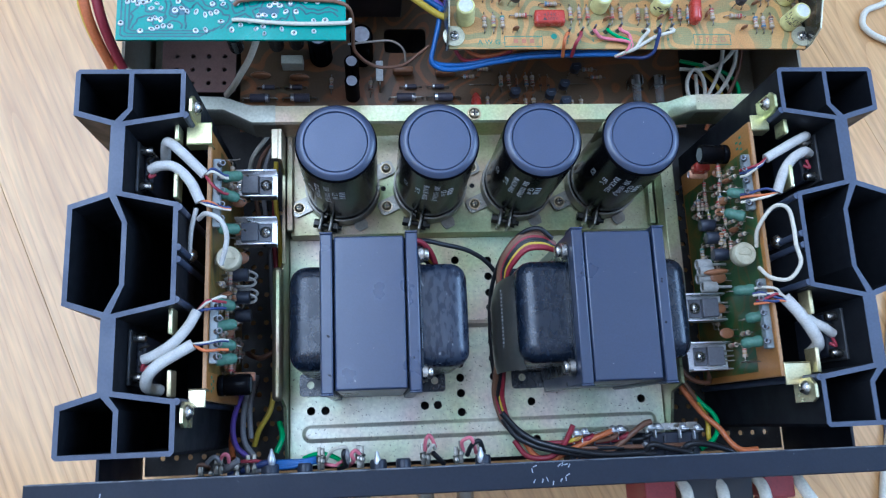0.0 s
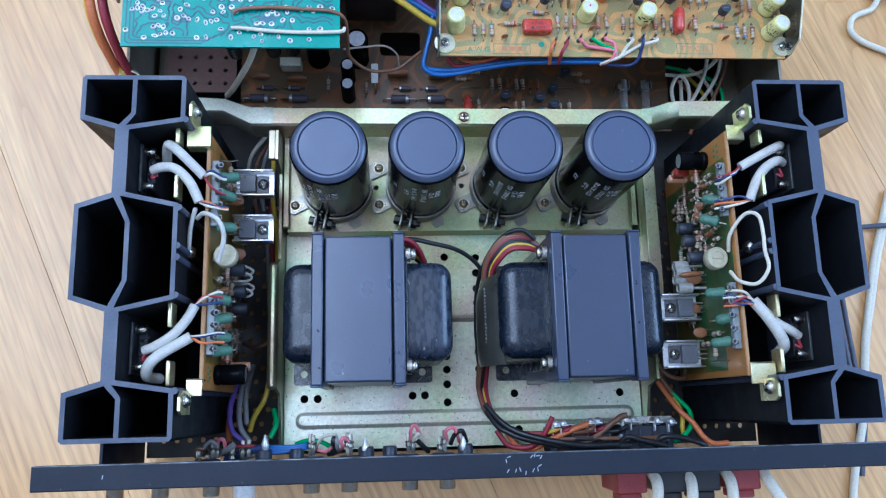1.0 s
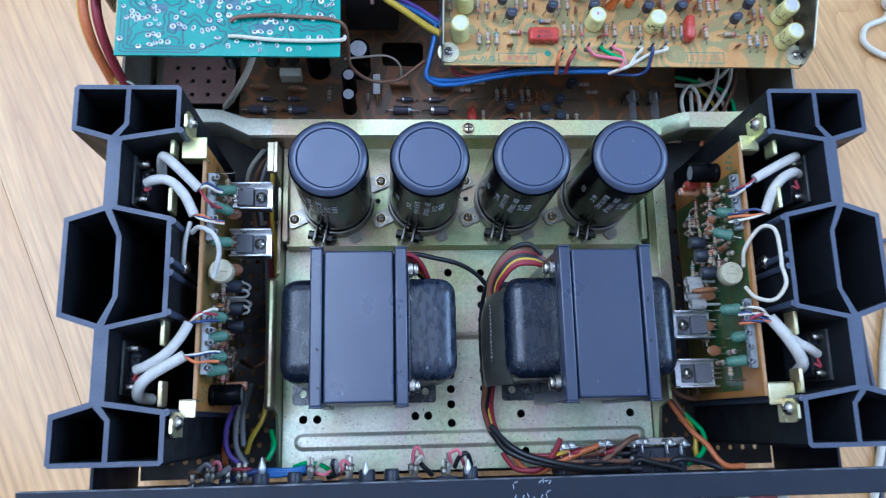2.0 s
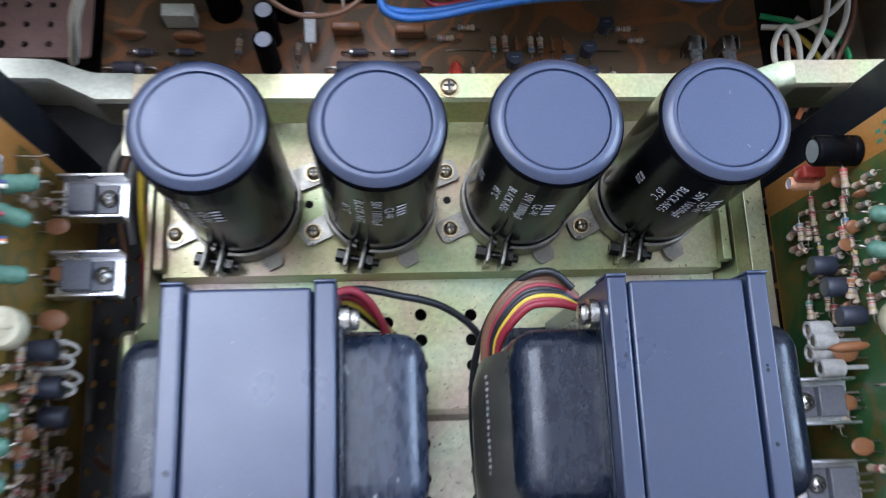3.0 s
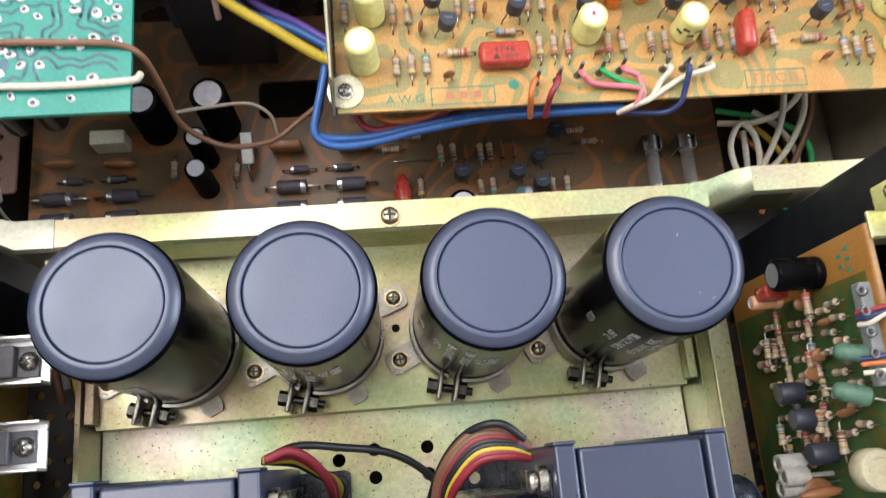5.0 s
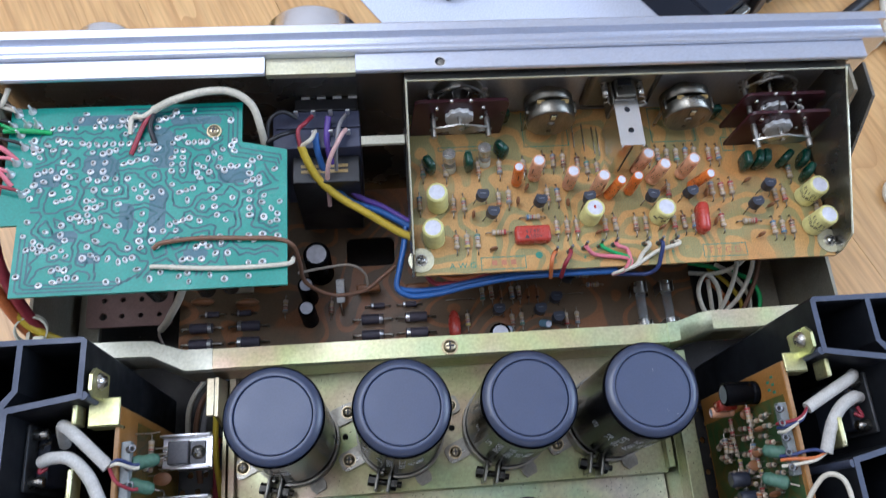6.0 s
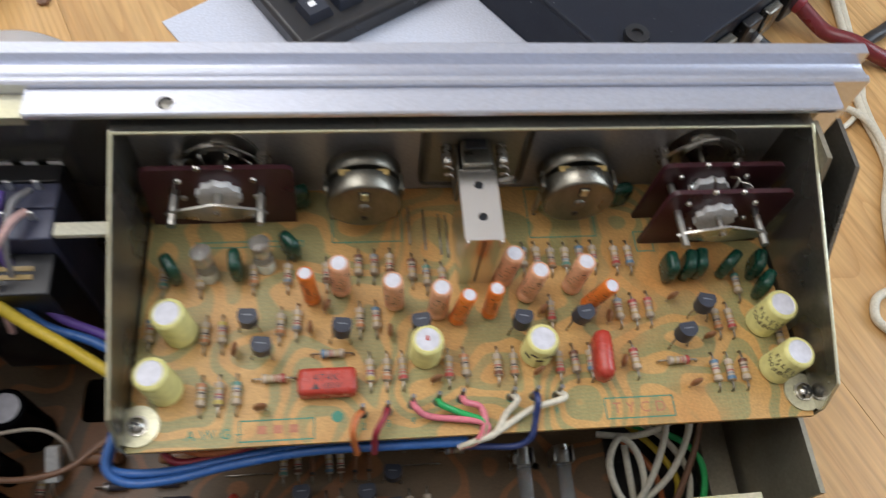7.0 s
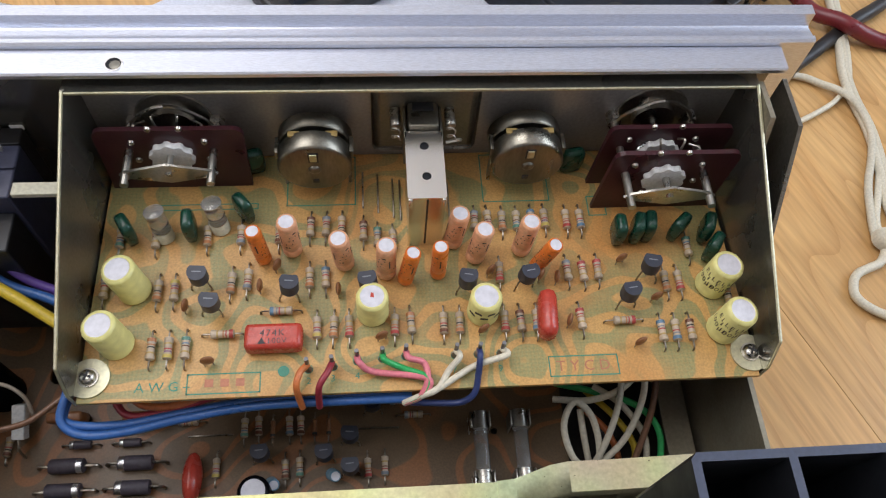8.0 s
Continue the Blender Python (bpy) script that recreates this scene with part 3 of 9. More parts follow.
beam([(-0.1118, 0.1105, 0.1850, 0.1955), (0.108, 0.1105, 0.1850, 0.1955)], ZINC, "yellow-zinc cross beam")
beam([(-0.176, 0.1115, 0.1925, 0.2013), (-0.150, 0.1115, 0.1925, 0.2011), (-0.139, 0.1115, 0.1922, 0.2006), (-0.1265, 0.1109, 0.1862, 0.1963), (-0.1235, 0.1109, 0.1847, 0.1957), (-0.1110, 0.1109, 0.1847, 0.1957)], BEAM_END, "greyed end piece lapped over the cross beam")
beam([(0.1072, 0.1109, 0.1847, 0.1957), (0.1130, 0.1109, 0.1856, 0.1962), (0.124, 0.1120, 0.1890, 0.1995), (0.130, 0.1115, 0.1900, 0.2005), (0.145, 0.1115, 0.1900, 0.2005), (0.176, 0.1115, 0.1905, 0.2010)], ZINC, "pale end piece lapped over the cross beam")
screw(0.0, 0.190, 0.1105, 0.0032, chassis)

# Front side plates, the inner front sheet and the upper corner tabs.
for sx in (-1, 1):
    plate = Shape().plate([(0.198, 0.031), (0.298, 0.031), (0.298, 0.176), (0.284, 0.176), (0.262, 0.120), (0.198, 0.120)], (), 0, 0.0016,
                          at=Matrix(((0, 0, 1, 0.1905 if sx > 0 else -0.1921), (1, 0, 0, 0), (0, 1, 0, 0), (0, 0, 0, 1))))
    plate.box(min(sx * 0.1780, sx * 0.1885), max(sx * 0.1780, sx * 0.1885), 0.1985, 0.2975, 0.0690, 0.0705, 0.0004)
    wpart("side_plate", plate, SIDE_STEEL, chassis, "dull plated side sheet with a folded ledge")
    tab = Shape().plate([(0.298, 0.120), (0.298, 0.177), (0.280, 0.177), (0.255, 0.135), (0.255, 0.120)], (), 0, 0.0014,
                        at=Matrix(((0, 0, 1, 0.1975 if sx > 0 else -0.1989), (1, 0, 0, 0), (0, 1, 0, 0), (0, 0, 0, 1))))
    wpart("corner_tab", tab, DARK_STEEL, chassis)
wpart("front_sheet", Shape().box(-0.198, 0.198, 0.3056, 0.3070, 0.031, 0.1785), DARK_STEEL, chassis, "plated inner front sheet")

# ---------------------------------------------------------------- rear panel
rear = thing("rear_panel", (0, -0.006, FLOOR), "black painted steel rear panel with scuffed top edge", "panel")
sec = [(-0.0085, 0.031), (-0.0085, 0.1844), (-0.0079, 0.1850), (0.0020, 0.1850), (0.0023, 0.1847), (0.0023, 0.1790), (0.0011, 0.1790), (0.0011, 0.1836), (-0.0070, 0.1836), (-0.0070, 0.031)]
rs = Shape().plate(sec, (), -0.200, 0.200, at=Matrix(((0, 0, 1, 0), (1, 0, 0, 0), (0, 1, 0, 0), (0, 0, 0, 1))))
wpart("panel_sheet", rs, BLACK_STEEL, rear)
# Thin pale strip painted as the lit highlight along the panel's inner edge.
EDGE_HIGHLIGHT = mat("painted_edge_highlight", (0.20, 0.21, 0.23), 0.4, 0.6, (0.03, 0.03, 0.035), 120, 0.9)
wpart("worn_edge", Shape().box(-0.1995, 0.1995, 0.0019, 0.0025, 0.1846, 0.1852, 0.0002), EDGE_HIGHLIGHT, rear, "thin pale strip drawn as the edge's highlight")
for sx in (-1, 1):
    wpart("side_flange", Shape().box(min(sx * 0.1972, sx * 0.1990), max(sx * 0.1972, sx * 0.1990), -0.0069, 0.0120, 0.031, 0.106, 0.0003), BLACK_STEEL, rear)

# ---------------------------------------------------------------- front panel
fascia = thing("front_panel", (0, 0.31, FLOOR), "brushed silver aluminium front panel with knobs", "panel")
turn_x = Matrix(((0, 0, 1, 0), (1, 0, 0, 0), (0, 1, 0, 0), (0, 0, 0, 1)))
face = Shape().plate([(0.3072, 0.036), (0.3184, 0.036), (0.3194, 0.037), (0.3194, 0.1865), (0.3184, 0.1875), (0.3145, 0.1875), (0.3145, 0.1828), (0.3140, 0.1824), (0.3096, 0.1831), (0.3092, 0.1838), (0.3078, 0.1838), (0.3072, 0.1830)], (), -0.2080, 0.2080, at=turn_x)
wpart("fascia", face, ALU_BRUSHED, fascia, "thick brushed aluminium fascia")
for x0, x1 in ((-0.1976, -0.0772), (-0.0378, 0.1976)):
    lip = Shape().plate([(0.2981, 0.1795), (0.2981, 0.1808), (0.2985, 0.1815), (0.3070, 0.1815), (0.3070, 0.1795)], (), x0, x1, at=turn_x)
    wpart("top_lip", lip, ALU_BRUSHED, fascia, "bright aluminium top lip")
wpart("lip_insert", Shape().box(-0.0770, -0.0380, 0.2990, 0.3070, 0.176, 0.1792), PALE_ZINC, fascia)
for x, r, d in ((-0.0600, 0.0240, 0.037), (-0.1630, 0.0150, 0.037), (0.02, 0.009, 0.020), (0.075, 0.009, 0.020), (0.125, 0.009, 0.020), (0.17, 0.009, 0.020)):
    kn = Shape().lathe([(r * 0.8, 0), (r, 0.003), (r, d - 0.002), (r - 0.0015, d), (r * 0.3, d + 0.0004)], 64, at=pose(x, 0.3194, 0.1305 if r > 0.01 else 0.10, -90))
    wpart("knob", kn, KNOB_ALU, fascia, "turned aluminium knob")
wpart("screw_hole", Shape().lathe([(0.0027, 0), (0.0027, 0.00020), (0.0022, 0.00020)], 24, at=pose(-0.0006, 0.3017, 0.1815), caps=False), ALU, fascia, "countersunk screw hole")
# Black disc on the lip stands in for the shade inside the hole.
wpart("hole_floor", Shape().lathe([(0.0023, 0), (0.0023, 0.00012)], 24, at=pose(-0.0006, 0.3017, 0.1815)), BLACK_ANOD, fascia)
wpart("hole_thread", Shape().lathe([(0.0014, 0), (0.0016, 0.0002), (0.0010, 0.0003)], 16, at=pose(-0.0001, 0.3012, 0.18158)), DARK_STEEL, fascia)

# ---------------------------------------------------------------- heat sinks
def heat_sink(sx):
    """A black extrusion of three box sections on a spine, standing on end; sx is the side."""
    top = [(-0.193, 0.1845), (-0.1915, 0.186), (-0.145, 0.186), (-0.1435, 0.1845), (-0.1435, 0.1625), (-0.1698, 0.1582)]
    mid = [(-0.1698, 0.1270), (-0.1450, 0.1215)]
    low = [(-0.1915, 0.0110), (-0.193, 0.0125), (-0.193, 0.0335), (-0.1762, 0.0385)]
    c = 0.0985
    flip = lambda p: (p[0], 2 * c - p[1])
    right = top + mid
    left = [(-0.1762, 0.1585), (-0.193, 0.1635)]
    lmid = [(-0.193, 0.1210), (-0.1762, 0.1268)]
    outer = right + [flip(p) for p in reversed(right)] + [flip(p) for p in reversed(left)] + [flip(p) for p in reversed(lmid)] + lmid + left
    a = [(-0.1908, 0.1838), (-0.1691, 0.1838), (-0.1691, 0.1668), (-0.1746, 0.1607), (-0.1908, 0.1656)]
    b = [(-0.1669, 0.1838), (-0.1457, 0.1838), (-0.1457, 0.1645), (-0.1712, 0.1604), (-0.1669, 0.1662)]
    d = [(-0.1908, 0.1192), (-0.1752, 0.1244), (-0.1692, 0.1125), (-0.1692, 0.0845), (-0.1752, 0.0726), (-0.1908, 0.0778)]
    e = [(-0.1722, 0.1252), (-0.1472, 0.1197), (-0.1472, 0.0773), (-0.1722, 0.0718), (-0.1670, 0.0845), (-0.1670, 0.1125)]
    cells = [a, b, [flip(p) for p in a], [flip(p) for p in b], d, e]
    s = Shape().plate(outer, cells, 0.045, 0.177)
    # Upward faces take the paler colour that carries the ceiling reflection.
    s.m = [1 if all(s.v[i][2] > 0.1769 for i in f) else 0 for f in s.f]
    hs = thing("heat_sink", (sx * 0.168, c, 0.045), "black anodised aluminium extruded heat sink with hollow box fins", "heat sink", "heat sinks")
    m = Matrix.Diagonal((1 if sx < 0 else -1, 1, 1, 1))
    s.v = [tuple(m @ Vector(p)) for p in s.v]
    if sx > 0:
        s.f = [tuple(reversed(f)) for f in s.f]
    for y in (0.1635, 0.1195, 0.101, 0.0955, 0.0775, 0.0335):
        x = sx * (0.1433 if y > 0.13 or y < 0.07 else 0.1448)
        wpart("screw_channel", Shape().rod((x, y, 0.045), (x, y, 0.1768), 0.0016, 10), CUT_END_SHEEN, hs)
    wpart("extrusion", s, [BLACK_ANOD, CUT_END_SHEEN], hs)
    wpart("end_bracket", Shape().box(sx * 0.158, sx * 0.190, 0.012, 0.185, 0.0315, 0.0449), BLACK_STEEL, hs)
    return hs


for sx in (-1, 1):
    heat_sink(sx)


# ---------------------------------------------------------------- capacitors
DARK_BOLT = mat("oil_black_bolt", (0.06, 0.057, 0.05), 0.35, 0.9, (0.03, 0.028, 0.025), 300, 0.6)


def text_shape(text, size, slot=0, spacing=1.0):
    """Letters of the built-in font as a thin flat mesh, centred, lying in the xy plane."""
    cu = bpy.data.curves.new("letters", "FONT")
    cu.body, cu.size, cu.extrude, cu.align_x, cu.align_y = text, size, 0.0, "CENTER", "CENTER"
    cu.resolution_u = 2
    cu.space_character = spacing
    ob = bpy.data.objects.new("letters", cu)
    scene.collection.objects.link(ob)
    bpy.context.view_layer.update()
    me = ob.to_mesh()
    s = Shape().add([tuple(v.co) for v in me.vertices], [tuple(p.vertices) for p in me.polygons], slot)
    ob.to_mesh_clear()
    bpy.data.objects.remove(ob)
    bpy.data.curves.remove(cu)
    return s


def wrap(s, r, angle, z, turn=90):
    """Bends a flat text shape round a cylinder of radius r: its line of writing climbs the side."""
    out = Shape()
    t = radians(turn)
    v = []
    for x, y, _ in s.v:
        u, w = x * math.cos(t) - y * math.sin(t), x * math.sin(t) + y * math.cos(t)
        a = radians(angle) + u / r
        v.append((r * math.cos(a), r * math.sin(a), z + w))
    return out.add(v, s.f)


def filter_capacitor(x, yc, turn):
    """A can 39 mm across and 80 mm high in a screwed clamp."""
    z0 = 0.0855
    cap = thing("filter_capacitor", (x, yc, z0), "tall black sleeved electrolytic can capacitor in a steel clamp", "capacitor", "filter capacitors")
    r, h = 0.0198, 0.0810
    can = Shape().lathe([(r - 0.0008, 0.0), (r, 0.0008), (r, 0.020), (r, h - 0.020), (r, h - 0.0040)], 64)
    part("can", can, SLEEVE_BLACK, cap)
    # Slots step from black side to pale top, shading the rim by colour.
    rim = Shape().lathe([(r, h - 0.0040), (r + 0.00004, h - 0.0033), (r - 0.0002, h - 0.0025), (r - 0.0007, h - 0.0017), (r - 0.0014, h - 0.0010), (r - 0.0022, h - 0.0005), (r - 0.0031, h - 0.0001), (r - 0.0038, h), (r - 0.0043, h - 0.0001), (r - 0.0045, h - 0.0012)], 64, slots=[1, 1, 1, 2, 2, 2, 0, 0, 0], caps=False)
    part("sleeve_rim", rim, [CAP_TOP_SHEEN, SLEEVE_BLACK, CAP_RIM_SHEEN], cap, "shrunk black vinyl rim")
    part("top_disc", Shape().lathe([(r - 0.0047, h - 0.0030), (r - 0.0047, h - 0.0006), (r - 0.0051, h - 0.0003)], 64), CAP_TOP_SHEEN, cap, "matt black end disc")
    prints = [("50V 10000\u00b5F", 0.0042, 0, 0.0565), ("BLACK-NEG", 0.0039, -15, 0.0560), ("85\u00b0C", 0.0039, -28, 0.0545), ("CE-W", 0.0040, 11, 0.0565), ("820", 0.0040, -50, 0.0525)]
    for text, size, a, z in prints:
        part("printed_line", wrap(text_shape(text, size, 0, 1.15), r + 0.00022, turn + a, z, -90), BARS, cap, "white printed rating")
    for k in range(4):
        part("printed_bar", wrap(Shape().add([(-0.0015, 0.0030 * k - 0.0058, 0), (0.0015, 0.0030 * k - 0.0058, 0), (0.0015, 0.0030 * k - 0.0042, 0), (-0.0015, 0.0030 * k - 0.0042, 0)], [(0, 1, 2, 3)]),
                                 r + 0.00022, turn + 22, 0.0575, 0), BARS, cap)
    # clamp: band, two ears, the bolt in front and a spring tongue
    n, r1, r2 = 48, r + 0.0002, r + 0.0012
    v, f = [], []
    for k in range(n + 1):
        a = radians(258 + 346 * k / n)
        v += [(q * math.cos(a), q * math.sin(a), z) for q, z in ((r1, 0.0015), (r2, 0.0015), (r2, 0.0105), (r1, 0.0105))]
    for k in range(n):
        f += [(4 * k + i, 4 * k + (i + 1) % 4, 4 * k + 4 + (i + 1) % 4, 4 * k + 4 + i) for i in range(4)]
    f += [(3, 2, 1, 0), tuple(range(4 * n, 4 * n + 4))]
    band = Shape().add(v, f)
    clamp = part("clamp_band", band, CLAMP, cap, "dull steel clamp band")
    for ax, ay, turn_e in ((-0.025, -0.0105, 205), (0.025, 0.0125, 22)):
        ear = Shape().plate(rounded(-0.0085, 0.0046, -0.0044, 0.0044, 0.0026), (), 0.0003, 0.0015, at=pose(ax, ay, 0, 0, 0, turn_e))
        part("ear", ear, CLAMP, clamp, "rounded screwed clamp ear")
    slant = pose(0, 0, 0, 0, 0, -13)
    jaw = Shape()
    for dx in (-0.0070, -0.0014):
        jaw.box(dx - 0.0007, dx + 0.0007, -0.0282, -0.0185, 0.0008, 0.0128, 0.0004, 0, slant)
    part("jaw", jaw, CLAMP, clamp)
    bolt = Shape().rod((-0.0112, -0.0236, 0.0064), (0.0046, -0.0236, 0.0064), 0.0014, 10).rod((-0.0112, -0.0236, 0.0064), (-0.0078, -0.0236, 0.0064), 0.0026, 6).rod((-0.0006, -0.0236, 0.0064), (0.0024, -0.0236, 0.0064), 0.0030, 6)
    bolt.v = [tuple(slant @ Vector(p)) for p in bolt.v]
    part("bolt", bolt, DARK_BOLT, clamp)
    flap = [(-0.0034, -0.0180), (0.0034, -0.0180), (0.0038, -0.0235), (0.0026, -0.0262), (-0.0026, -0.0262), (-0.0038, -0.0235)]
    part("tongue", Shape().plate(flap, (), 0.0005, 0.0017, at=pose(0, 0, 0, 0, 0, 26)), CLAMP, clamp, "bent clamp tongue")
    for ax, ay in ((-0.025, -0.0105), (0.025, 0.0125)):
        screw(x + ax, yc + ay, z0 + 0.0015, 0.0026, cap)
    return cap


SCUFF = mat("pale_dry_scuff", (0.42, 0.43, 0.45), 0.6)
for x, yc, turn in ((-0.0752, 0.1534, 253), (-0.0253, 0.1537, 267), (0.0257, 0.1541, 249), (0.0757, 0.1545, 255)):
    can = filter_capacitor(x, yc, turn)
    if x > 0.05:
        for dx, dy, a in ((0.0048, -0.0090, -50), (0.0085, -0.0105, 20), (0.0012, 0.0075, 80)):
            part("scuff", Shape().box(-0.0005, 0.0005, -0.00006, 0.00006, 0, 0.00003, at=pose(dx, dy, 0.0810 - 0.00029, 0, 0, a)), SCUFF, can, "pale scuff on the end disc")


# ---------------------------------------------------------------- transformers
def transformer(cx, sx):
    """A wrapped core with two rails and a rounded end bell on each side; sx = -1 mirrors the wide bell."""
    z0 = 0.0712
    t = thing("power_transformer", (cx, 0.072, z0), "black painted power transformer with rounded end bells", "transformer", "power transformers")
    core = Shape().box(cx - 0.0166, cx + 0.0166, 0.0360, 0.1082, z0 + 0.004, 0.1604, 0.0010)
    wpart("core_cover", core, BLACK_PAINT, t, "satin black core cover")
    # Black filler, added so that the gaps beside the rails read as shade.
    wpart("inner_core", Shape().box(cx - 0.0174, cx + 0.0174, 0.0365, 0.1077, z0 + 0.004, 0.1560), BLACK_ANOD, t)
    for e in (-1, 1):
        rail = Shape().box(cx + e * 0.0228 - 0.0055, cx + e * 0.0228 + 0.0002, 0.0346, 0.1094, z0 + 0.002, 0.1614, 0.0008) if e > 0 else \
            Shape().box(cx - 0.0230, cx - 0.0173, 0.0346, 0.1094, z0 + 0.002, 0.1614, 0.0008)
        wpart("rail", rail, BLACK_PAINT, t)
        bell = Shape()
        bm = bmesh.new()
        bmesh.ops.create_cube(bm, size=1.0)
        x0, x1 = cx + e * 0.0232, cx + e * 0.0480
        if e * sx < 0:
            x1 = cx + e * 0.0392
        for w in bm.verts:
            w.co = Vector(((x0 + x1) / 2 + w.co.x * abs(x1 - x0), 0.0720 + w.co.y * 0.0515, 0.1125 + w.co.z * 0.071))
        far = [ed for ed in bm.edges if all(abs(w.co.x - x1) < 1e-6 for w in ed.verts)] + [ed for ed in bm.edges if abs(ed.verts[0].co.x - ed.verts[1].co.x) > 1e-4]
        bmesh.ops.bevel(bm, geom=far, offset=0.0095, segments=8, profile=0.55, affect="EDGES")
        bell.take(bm)
        wpart("end_bell", bell, BELL_DUSTY if sx > 0 and e > 0 else BELL, t, "scuffed glossy black end bell")
        flange = Shape().box(min(cx + e * 0.0230, cx + e * 0.0238), max(cx + e * 0.0230, cx + e * 0.0246), 0.0410, 0.1030, z0 + 0.002, 0.1545, 0.0006)
        wpart("bell_flange", flange, BELL, t)
        for y0, y1 in ((0.0375, 0.0500), (0.0945, 0.1075)):
            foot = Shape().plate(rounded(min(cx + e * 0.020, cx + e * 0.041), max(cx + e * 0.020, cx + e * 0.041), y0, y1, 0.002), [ring(cx + e * 0.035, (y0 + y1) / 2, 0.0022)], z0, z0 + 0.0018)
            wpart("mounting_foot", foot, BELL, t)
        for y in (0.0435, 0.1005) if e * sx > 0 else ():
            b = Shape().rod((cx + e * 0.0238, y, 0.1508), (cx + e * 0.0262, y, 0.1508), 0.0042, 18).rod((cx + e * 0.0262, y, 0.1508), (cx + e * 0.0290, y, 0.1508), 0.0031, 18, 0, 0.0006)
            wpart("bolt", b, NICKEL, t, "nickel through bolt with washer")
    # folded ends of the rails, and chips in the paint
    for e in (-1, 1):
        for y0, y1 in ((0.0339, 0.0348), (0.1092, 0.1101)):
            wpart("rail_fold", Shape().box(cx + e * 0.0202 - 0.0030, cx + e * 0.0202 + 0.0030, y0, y1, 0.1500, 0.1618, 0.0003), BLACK_PAINT, t)
    r = random.Random(int(cx * 1e5))
    for k in range(4):
        x, y = cx + r.choice((-0.0215, -0.0190, 0.0190, 0.0215)) + r.uniform(-0.0008, 0.0008), r.uniform(0.038, 0.106)
        wpart("paint_chip", Shape().lathe([(r.uniform(0.0003, 0.0008), 0), (0.0002, 0.00006)], 7, 0, pose(x, y, 0.16141, 0, 0, r.uniform(0, 90)) @ Matrix.Diagonal((1, r.uniform(0.5, 2.0), 1, 1))), BLACK_ANOD, t, "small chip in the paint")
    return t


transformer(-0.0605, 1)
transformer(0.0600, -1)

# ---------------------------------------------------------------- preamplifier tray
tray = thing("preamplifier_tray", (0.087, 0.258, 0.126), "plated steel tray holding the tone control board", "tray")
for x in (-0.0165, 0.1893):
    wall = Shape().plate([(0.2200, 0.1275), (0.3044, 0.1275), (0.3044, 0.1760), (0.2964, 0.1760), (0.2240, 0.1470), (0.2200, 0.1360)], (), 0, 0.0011, at=Matrix(((0, 0, 1, x), (1, 0, 0, 0), (0, 1, 0, 0), (0, 0, 0, 1))))
    wpart("side_wall", wall, DARK_STEEL, tray, "plated tray wall with a pale cut edge")
wpart("back_wall", Shape().box(-0.0154, 0.1893, 0.3045, 0.3055, 0.1275, 0.1760), TRAY_BACK, tray, "mirror-like tray back wall")
for x in (-0.01595, 0.18985):
    edge = Shape().tube([(x, 0.2200, 0.1290), (x, 0.2200, 0.1362)], 0.0005, 6).tube([(x, 0.2200, 0.1362), (x, 0.2240, 0.1472)], 0.0005, 6).tube([(x, 0.2240, 0.1472), (x, 0.2964, 0.1762)], 0.0005, 6)
    wpart("cut_edge", edge, PALE_ZINC, tray, "pale bare cut edge")
wpart("top_flange", Shape().box(-0.0154, 0.1893, 0.2964, 0.3044, 0.1751, 0.1760), DARK_STEEL, tray, "flange folded over the tray back")
wpart("top_fold", Shape().box(-0.0154, 0.1893, 0.2957, 0.2964, 0.1751, 0.1761, 0.0002), PALE_ZINC, tray, "bright folded top edge")
wpart("bottom", Shape().box(-0.0154, 0.1893, 0.2560, 0.3044, 0.1255, 0.1270), DARK_STEEL, tray)
for x in (-0.0120, 0.1868):
    tab = Shape().plate(ring(x, 0.2262, 0.0060, 24), (), 0.1322, 0.1332)
    tab.box(x - 0.0038 if x < 0 else x, x if x < 0 else x + 0.0022, 0.2210, 0.2314, 0.1323, 0.1330)
    wpart("tab", tab, PALE_ZINC, tray)
    screw(x, 0.2262, 0.1332, 0.0024, tray, metal=NICKEL)



